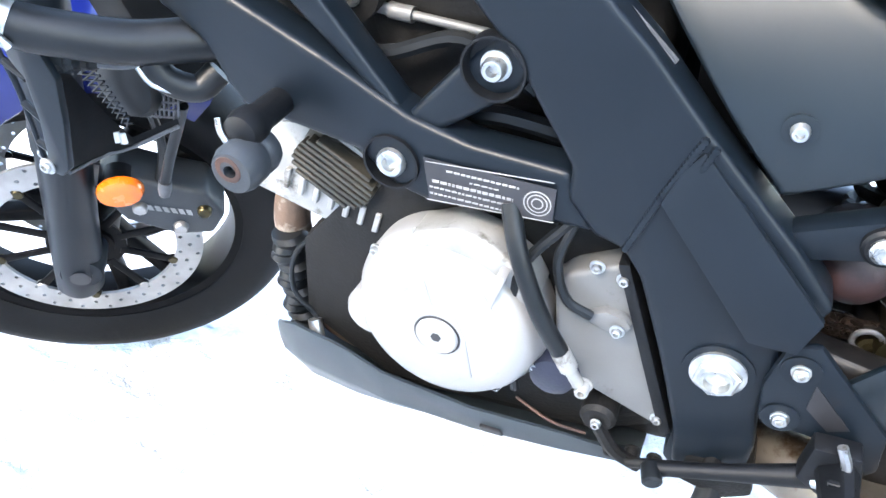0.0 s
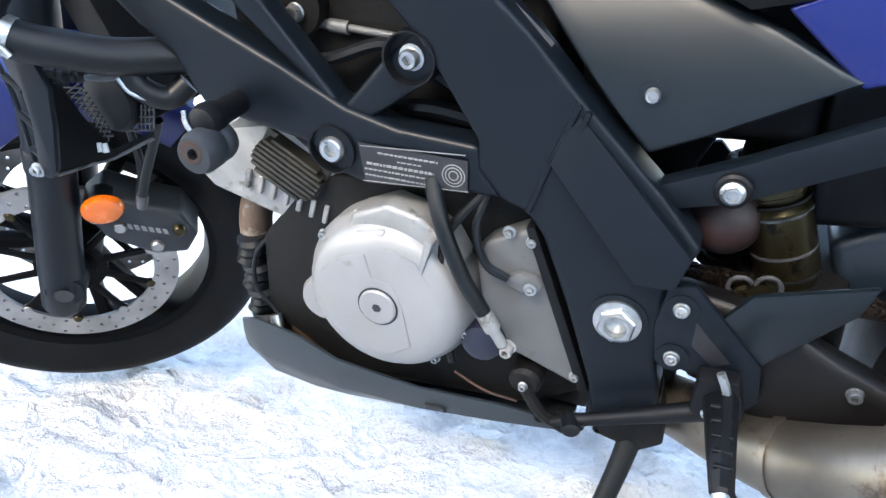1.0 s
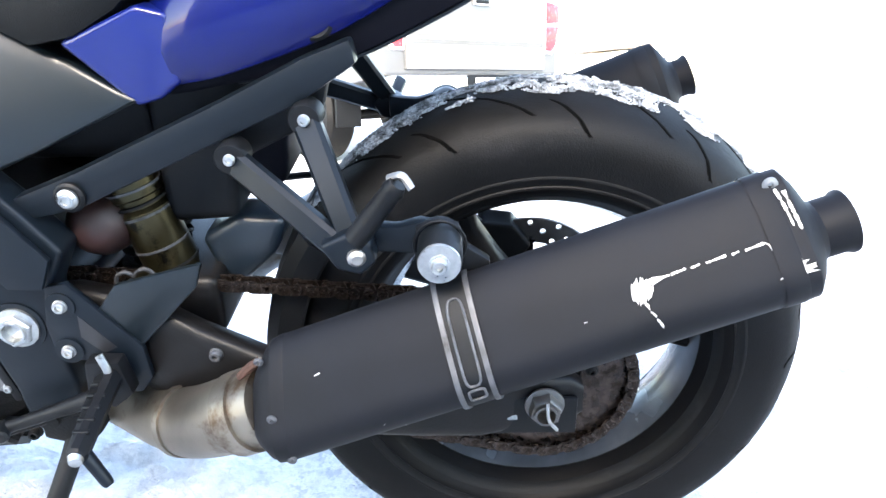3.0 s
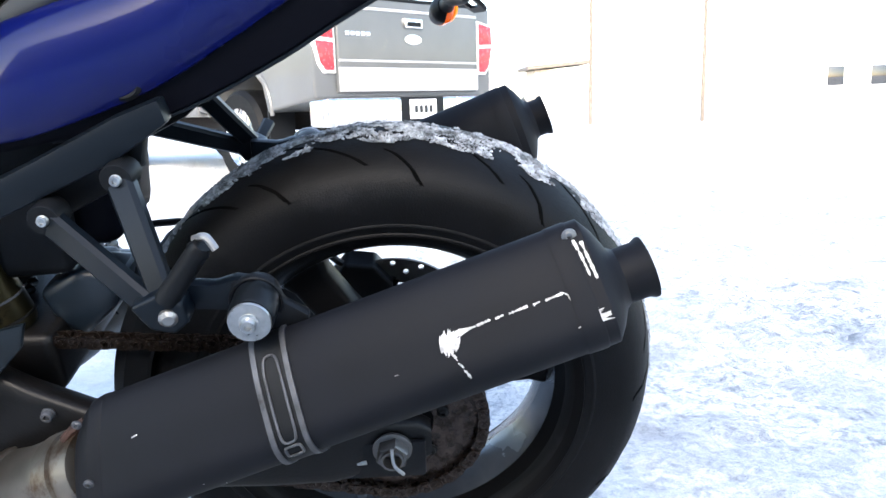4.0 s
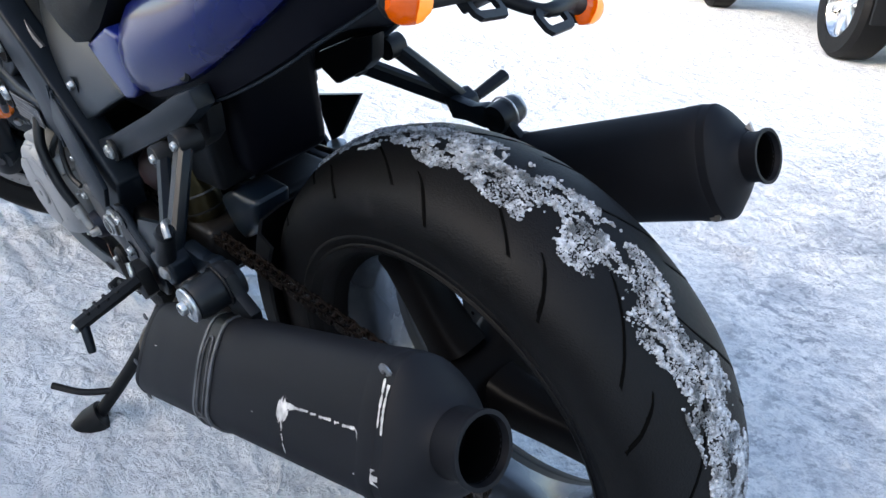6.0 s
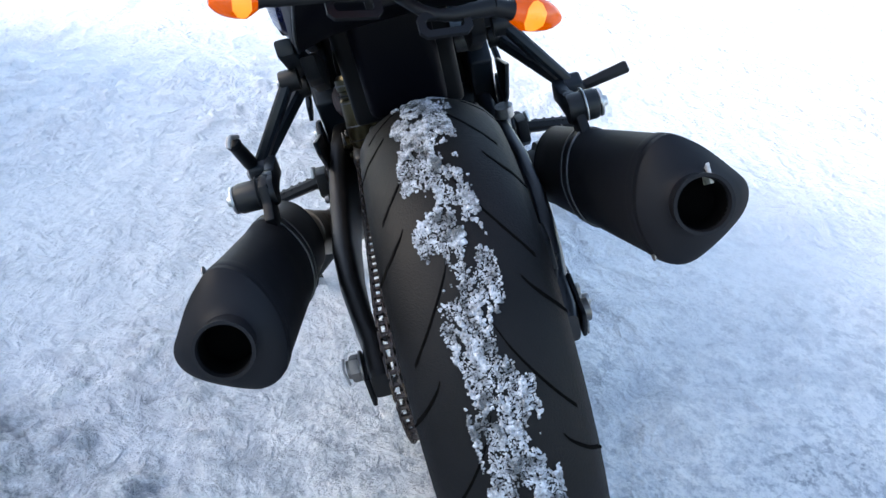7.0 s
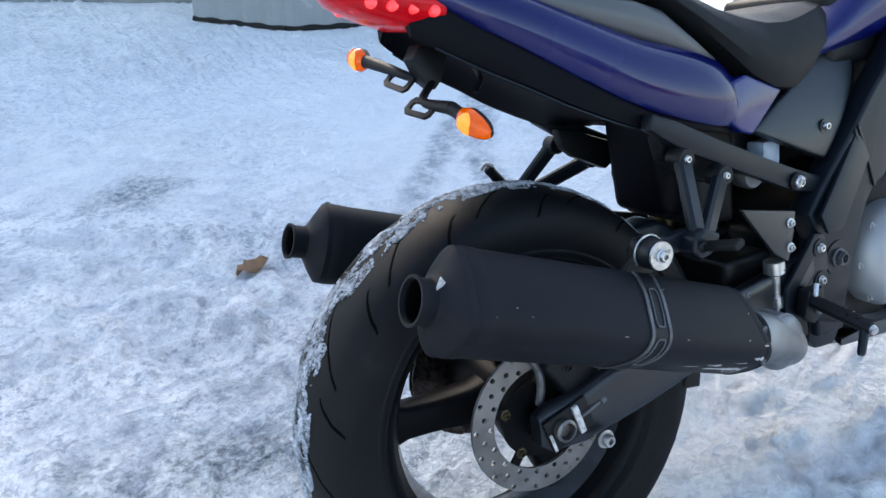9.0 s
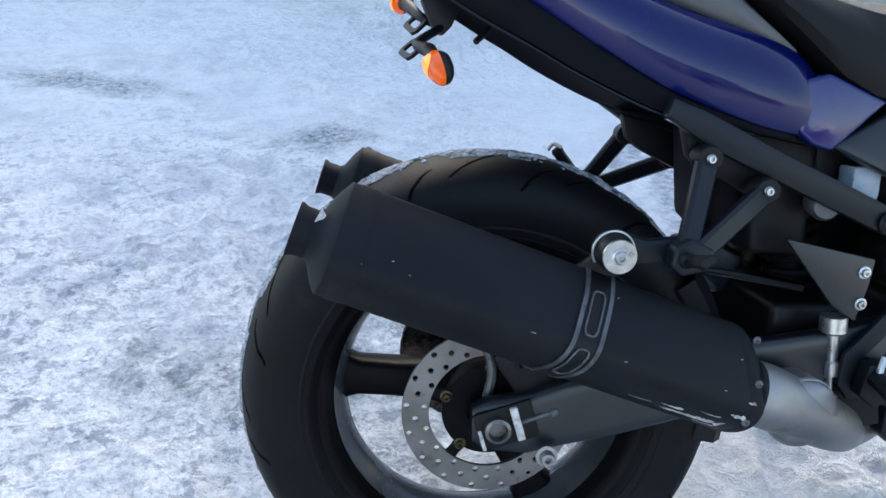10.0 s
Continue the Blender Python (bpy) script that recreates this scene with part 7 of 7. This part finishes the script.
def pickup(place):
    """A grey pickup, forward along -x of its own, rear bumper at x = 0."""
    truck = new("pickup_truck")
    tagged(truck, "dirty grey pickup truck parked on the snow", "truck")
    UP = Matrix.Translation((0, 0, 0.11))
    ACROSS = Matrix.Rotation(radians(90), 4, "Z")
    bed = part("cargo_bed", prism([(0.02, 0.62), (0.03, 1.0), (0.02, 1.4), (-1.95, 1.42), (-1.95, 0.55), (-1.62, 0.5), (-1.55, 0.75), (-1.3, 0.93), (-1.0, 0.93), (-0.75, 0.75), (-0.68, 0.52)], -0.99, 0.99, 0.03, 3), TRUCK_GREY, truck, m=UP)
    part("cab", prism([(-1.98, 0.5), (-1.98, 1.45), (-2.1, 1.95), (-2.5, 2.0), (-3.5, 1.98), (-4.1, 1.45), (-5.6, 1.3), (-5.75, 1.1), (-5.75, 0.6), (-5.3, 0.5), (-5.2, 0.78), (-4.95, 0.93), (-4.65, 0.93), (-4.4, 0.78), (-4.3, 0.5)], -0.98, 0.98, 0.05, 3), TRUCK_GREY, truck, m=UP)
    for s in (-1, 1):
        part("side_window", prism([(-2.2, 1.45), (-2.25, 1.85), (-3.4, 1.85), (-3.9, 1.45)], s * 0.975, s * 0.985, 0.004), GLASS_DARK, truck, m=UP)
        lamp = part("tail_lamp", prism([(s * u, z) for u, z in ((0.79, 0.81), (0.79, 1.29), (0.985, 1.25), (1.0, 1.08), (0.955, 0.88), (0.9, 0.81))], -0.05, 0.12, 0.012), LAMP_EDGE, truck, "pale-edged tapered tail lamp", m=UP @ ACROSS)
        part("lamp_lens", prism([(s * u, z) for u, z in ((0.81, 1.075), (0.81, 1.265), (0.967, 1.235), (0.979, 1.085))], -0.058, -0.03, 0.006), RED_LAMP, lamp, m=UP @ ACROSS)
        part("lamp_lens", prism([(s * u, z) for u, z in ((0.81, 0.835), (0.81, 1.045), (0.976, 1.055), (0.94, 0.9), (0.893, 0.835))], -0.058, -0.03, 0.006), RED_LAMP, lamp, m=UP @ ACROSS)
        part("bumper_end", box(0.1, 0.175, min(s * 0.4, s * 0.985), max(s * 0.4, s * 0.985), 0.43, 0.62, 0.025, 3), CHROME, truck, "chrome bumper end", m=UP)
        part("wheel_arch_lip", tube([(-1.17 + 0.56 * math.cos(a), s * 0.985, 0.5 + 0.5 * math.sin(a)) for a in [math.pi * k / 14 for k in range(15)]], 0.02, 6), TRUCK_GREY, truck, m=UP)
        part("mud_flap", box(-0.72, -0.69, min(s * 0.72, s * 0.97), max(s * 0.72, s * 0.97), 0.2, 0.55, 0.006), BLACK, truck, m=UP)
        car_wheel(truck, -1.17, s * 0.86, 0.42, 0.28, s)
        car_wheel(truck, -4.8, s * 0.86, 0.42, 0.28, s)
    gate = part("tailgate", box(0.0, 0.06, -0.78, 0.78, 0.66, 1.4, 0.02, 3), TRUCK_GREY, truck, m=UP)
    part("gate_strip", box(0.05, 0.072, -0.775, 0.775, 0.67, 0.86, 0.01), TRUCK_PALE, gate, "paler step strip along the gate", m=UP)
    part("gate_crease", box(0.05, 0.066, -0.77, 0.77, 0.9, 0.92, 0.006), TRUCK_PALE, gate, m=UP)
    part("gate_crease", box(0.05, 0.068, -0.77, 0.77, 1.3, 1.325, 0.008), TRUCK_PALE, gate, m=UP)
    part("gate_top", box(-0.02, 0.066, -0.785, 0.785, 1.385, 1.415, 0.008), BLACK, gate, m=UP)
    handle = part("gate_handle", box(0.05, 0.085, -0.1, 0.1, 1.18, 1.26, 0.012), CHROME, gate, m=UP)
    part("handle_recess", box(0.08, 0.088, -0.075, 0.075, 1.195, 1.23, 0.006), BLACK, handle, m=UP)
    part("badge", lathe([(0, 0.0), (0.085, 0.0), (0.095, 0.01), (0, 0.014)], 24), CHROME, gate, m=UP @ Matrix.Translation((0.058, 0, 1.09)) @ Matrix.Rotation(radians(-90), 4, "Z") @ Matrix.Diagonal((1, 1, 0.45, 1)))
    for k in range(5):
        part("badge_bar", box(0.056, 0.066, -0.7 + 0.052 * k, -0.66 + 0.052 * k, 1.1, 1.135, 0.003), CHROME, gate, m=UP)
    bump = part("rear_bumper", box(-0.1, 0.16, -0.97, 0.97, 0.4, 0.62, 0.03, 3), CHROME, truck, "chrome rear step bumper", m=UP)
    part("bumper_recess", box(0.1, 0.165, -0.24, 0.24, 0.42, 0.62, 0.01), BLACK, bump, m=UP)
    pl = part("plate", box(0.14, 0.17, -0.15, 0.15, 0.44, 0.6, 0.004), PLATE_WHITE, bump, m=UP)
    part("tow_hitch", box(-0.2, 0.25, -0.04, 0.04, 0.3, 0.38, 0.008), DARK, bump, m=UP)
    part("chassis", box(-5.3, -0.1, -0.5, 0.5, 0.36, 0.55, 0.03), DARK, truck, m=UP)
    part("axle", lathe([(0, -0.8), (0.05, -0.8), (0.05, -0.12), (0.16, -0.08), (0.16, 0.08), (0.05, 0.12), (0.05, 0.8), (0, 0.8)], 20, (-1.17, 0, 0.4)), DARK, truck)
    for k in range(4):
        part("print_bar", box(0.169, 0.172, -0.1 + 0.055 * k, -0.065 + 0.055 * k, 0.49, 0.55, 0), FLAT_BLACK, bump, m=UP)
    truck.matrix_world = place
    return truck


def sedan(place):
    """A dark red low car seen only at its sills and wheels."""
    car = new("parked_car")
    tagged(car, "dark red car parked on the snow with amber lamps", "car")
    part("car_body", prism([(0, 0.4), (0.02, 0.75), (-0.1, 0.95), (-0.9, 1.0), (-1.4, 1.4), (-2.6, 1.42), (-3.3, 1.0), (-4.3, 0.85), (-4.4, 0.45), (-4.2, 0.28), (-3.85, 0.3), (-3.8, 0.5), (-3.6, 0.66), (-3.35, 0.66), (-3.15, 0.5), (-3.1, 0.26), (-1.3, 0.26), (-1.25, 0.5), (-1.05, 0.66), (-0.8, 0.66), (-0.6, 0.5), (-0.55, 0.3), (-0.1, 0.28)], -0.87, 0.87, 0.05, 3), CAR_RED, car)
    for s in (-1, 1):
        part("car_window", prism([(-1.05, 1.02), (-1.45, 1.35), (-2.5, 1.36), (-3.1, 1.02)], s * 0.865, s * 0.875, 0.004), GLASS_DARK, car)
        car_wheel(car, -0.92, s * 0.77, 0.32, 0.21, s)
        car_wheel(car, -3.47, s * 0.77, 0.32, 0.21, s)
        part("corner_lamp", box(-0.05, 0.03, min(s * 0.6, s * 0.84), max(s * 0.6, s * 0.84), 0.42, 0.56, 0.02), ORANGE, car)
        part("rear_lamp", box(-0.05, 0.03, min(s * 0.5, s * 0.84), max(s * 0.5, s * 0.84), 0.6, 0.74, 0.02), RED_LAMP, car)
    car.matrix_world = place
    return car


def slope(y):
    """Height of the level lot at a distance y."""
    return -0.004


def heading(x, y, dx, dy):
    """A place on the ground whose own -x points along (dx, dy)."""
    return Matrix.Translation((x, y, slope(y))) @ Matrix.Rotation(math.atan2(-dy, -dx), 4, "Z")


fwd = Vector((-0.652, 0.758))
rear_mid = Vector((-0.68, 6.37)) - fwd * 1.17
pickup(heading(rear_mid.x, rear_mid.y, fwd.x, fwd.y))
sedan(heading(-4.3, 8.6, -0.75, 0.66))


def shed():
    """A ribbed metal shed near the lot's edge."""
    ob = new("metal_shed")
    tagged(ob, "grey ribbed sheet-metal shed at the edge of the lot", "shed")
    a, b, c = Vector((-0.39, -4.56)), Vector((-0.84, -3.98)), Vector((-3.2, -3.45))

    def ribbed(p, q, h):
        d = (q - p)
        ln = d.length
        d = d.normalized()
        nrm = Vector((d.y, -d.x))
        n = int(ln / 0.045)
        bm = bmesh.new()
        cols = []
        for i in range(n + 1):
            o = 0.012 if i % 4 in (1, 2) else 0.0
            e = p + d * (ln * i / n)
            cols.append([bm.verts.new((e.x + nrm.x * o, e.y + nrm.y * o, z)) for z in (0.0, h)] + [bm.verts.new((e.x - nrm.x * 0.05, e.y - nrm.y * 0.05, z)) for z in (h, 0.0)])
        for u, v in zip(cols, cols[1:]):
            for k in range(4):
                bm.faces.new((u[k], u[(k + 1) % 4], v[(k + 1) % 4], v[k]))
        bm.faces.new(cols[0])
        bm.faces.new(list(reversed(cols[-1])))
        bmesh.ops.recalc_face_normals(bm, faces=bm.faces)
        return bm

    part("shed_wall", ribbed(a, b, 2.1), SIDING, ob, smooth=False)
    part("shed_wall", ribbed(b, c, 2.1), SIDING, ob, smooth=False)
    part("base_rail", join(tube([(a.x, a.y, 0.02), (b.x, b.y, 0.02)], 0.02, 6), tube([(b.x, b.y, 0.02), (c.x, c.y, 0.02)], 0.02, 6)), DARK, ob)
    roof = bmesh.new()
    vs = [roof.verts.new(v) for v in ((a.x + 0.15, a.y - 0.1, 2.1), (b.x + 0.1, b.y + 0.15, 2.1), (c.x, c.y + 0.15, 2.1), (c.x, c.y - 2.0, 2.35), (a.x + 0.15, a.y - 1.4, 2.35))]
    f = roof.faces.new(vs)
    r = bmesh.ops.extrude_face_region(roof, geom=[f])
    for v in r["geom"]:
        if isinstance(v, bmesh.types.BMVert):
            v.co.z += 0.12
    bmesh.ops.recalc_face_normals(roof, faces=roof.faces)
    part("roof", roof, ROOF, ob, smooth=False)
    return ob


shed()


def garage():
    """A white building behind the shed with a plain door."""
    ob = new("white_garage")
    tagged(ob, "white painted garage building with a dark base strip", "building")
    m = Matrix.Translation((-0.5, -5.2, 0)) @ Matrix.Rotation(math.atan2(-0.7, 1.257), 4, "Z")
    part("wall", box(-1.2, 9.0, -5.0, -0.02, 0, 3.2, 0.02), STUCCO, ob, m=m)
    part("base_strip", box(-1.2, 9.0, -0.02, 0.01, 0, 0.09, 0.004), SIDING, ob, m=m)
    for k in range(4):
        part("garage_door_panel", box(1.6, 4.2, -0.02, 0.015, 0.12 + 0.55 * k, 0.64 + 0.55 * k, 0.01), PLATE_WHITE, ob, m=m)
    part("roof", box(-1.5, 9.3, -5.3, 0.3, 3.2, 3.4, 0.03), ROOF, ob, m=m)
    return ob


garage()


def house(x, y, w, d, h, wall):
    ob = new("house")
    tagged(ob, "pale low house with a snowy roof beyond the fence", "house")
    g = slope(y)
    part("wall", box(x, x + w, y, y + d, g, g + h, 0.03), wall, ob, smooth=False)
    part("roof", prism([(x - 0.5, g + h), (x + w / 2, g + h + w * 0.26), (x + w + 0.5, g + h)], y - 0.4, y + d + 0.4, 0.02), ROOF, ob, smooth=False)
    for k in range(3):
        wx = x + w * (0.2 + 0.28 * k)
        win = part("window", box(wx, wx + 1.0, y - 0.05, y + 0.02, g + 1.0, g + 2.1, 0.02), PLATE_WHITE, ob)
        part("pane", box(wx + 0.08, wx + 0.92, y - 0.06, y - 0.03, g + 1.08, g + 2.02, 0.004), GLASS_DARK, win)
    return ob


house(-4.0, 44.0, 9.0, 7.0, 2.8, STUCCO)
house(-24.0, 34.0, 9.0, 8.0, 3.0, STUCCO)

def banner(y, x0, x1, low):
    """A long yellow banner with a red edge between two thin posts."""
    ob = new("banner_sign")
    tagged(ob, "yellow and red banner strung between two thin posts", "sign")
    g = slope(y)
    for x in (x0, x1):
        post = part("post", rod((x, y, g), (x, y, low + 1.0), [(0.055, 0), (0.05, 0.5), (0.045, 1)], 12), POST, ob)
        part("cap", lathe([(0, 0.0), (0.06, 0.0), (0.05, 0.03), (0, 0.04)], 12), POST, post, m=Matrix.Translation((x, y, low + 1.0)) @ Matrix.Rotation(radians(90), 4, "X"))
    part("cloth", box(x0 + 0.05, x1 - 0.05, y - 0.01, y + 0.01, low, low + 0.75, 0.004), YELLOW, ob)
    part("hem", box(x0 + 0.05, x1 - 0.05, y - 0.016, y - 0.012, low, low + 0.07, 0.001), RED_LAMP, ob, "red lower edge")
    return ob


banner(20.0, 5.26, 8.47, 3.43)


def kiosk(x, y, w, d, h, rise):
    """A low tan hut with a brown eave, its gable to the lot and a white lattice beside it."""
    ob = new("tan_hut")
    tagged(ob, "tan boarded hut with a brown eave in the glare", "building")
    g = slope(y)
    for k in range(8):
        a = x + w * k / 8
        part("board", box(a + 0.01, a + w / 8 - 0.01, y, y + 0.05, g, g + h, 0.006), TAN, ob)
    part("wall", box(x, x + w, y + 0.05, y + d, g, g + h, 0.02), TAN, ob, smooth=False)
    part("roof", prism([(x - 0.35, g + h), (x + w + 0.35, g + h + rise), (x + w + 0.35, g + h + rise + 0.14), (x - 0.35, g + h + 0.14)], y - 0.4, y + d + 0.3, 0.02), POST, ob, "brown sloping eave", smooth=False)
    part("roof_snow", prism([(x - 0.38, g + h + 0.145), (x + w + 0.38, g + h + rise + 0.145), (x + w + 0.38, g + h + rise + 0.3), (x - 0.38, g + h + 0.3)], y - 0.42, y + d + 0.32, 0.03), ROOF, ob)
    door = part("door", box(x + 0.25, x + 1.1, y - 0.03, y + 0.004, g, g + 1.95, 0.01), STUCCO, ob)
    part("door_handle", box(x + 0.98, x + 1.03, y - 0.07, y - 0.03, g + 0.95, g + 1.1, 0.008), CHROME, door)
    return ob


def lattice(x, y, w, h):
    ob = new("lattice_screen")
    tagged(ob, "white braced lattice screen beside the tan hut", "fence")
    g = slope(y)
    for u in (0, 0.5, 1):
        part("upright", box(x + w * u - 0.04, x + w * u + 0.04, y - 0.04, y + 0.04, g, g + h, 0.008), LATTICE, ob)
    for z in (0.12, h - 0.04):
        part("rail", box(x, x + w, y - 0.03, y + 0.03, g + z - 0.04, g + z + 0.04, 0.008), LATTICE, ob)
    for u in (0, 0.5):
        part("brace", rod((x + w * u, y, g + 0.15), (x + w * (u + 0.5), y, g + h - 0.08), [(0.035, 0), (0.035, 1)], 6), LATTICE, ob)
        part("brace", rod((x + w * u, y, g + h - 0.08), (x + w * (u + 0.5), y, g + 0.15), [(0.035, 0), (0.035, 1)], 6), LATTICE, ob)
    return ob


kiosk(6.1, 34.0, 2.3, 2.5, 2.15, 0.22)
lattice(3.2, 33.6, 1.6, 1.9)
house(19.5, 36.0, 8.0, 7.0, 2.3, STUCCO)

rng = random.Random(9)
bm = bmesh.new()
mid = [bm.verts.new((0.11 * (k / 8 - 0.5), 0.004 * math.sin(k), 0.012 + 0.006 * math.sin(k * 1.3))) for k in range(9)]
for s in (-1, 1):
    edge = [bm.verts.new((0.11 * (k / 8 - 0.5), s * (0.004 + 0.038 * math.sin(math.pi * k / 8) * rng.uniform(0.6, 1.15)), 0.008 + rng.uniform(0, 0.02))) for k in range(9)]
    for k in range(8):
        bm.faces.new((mid[k], mid[k + 1], edge[k + 1], edge[k]) if s > 0 else (edge[k], edge[k + 1], mid[k + 1], mid[k]))
leaf = part("dry_leaf", bm, LEAF, m=Matrix.Translation((0.145, -1.155, 0.003)) @ Matrix.Rotation(0.4, 4, "Z"))
sol = leaf.modifiers.new("thickness", "SOLIDIFY")
sol.thickness = 0.0012
tagged(leaf, "curled dry brown leaf lying on the snow", "leaf")
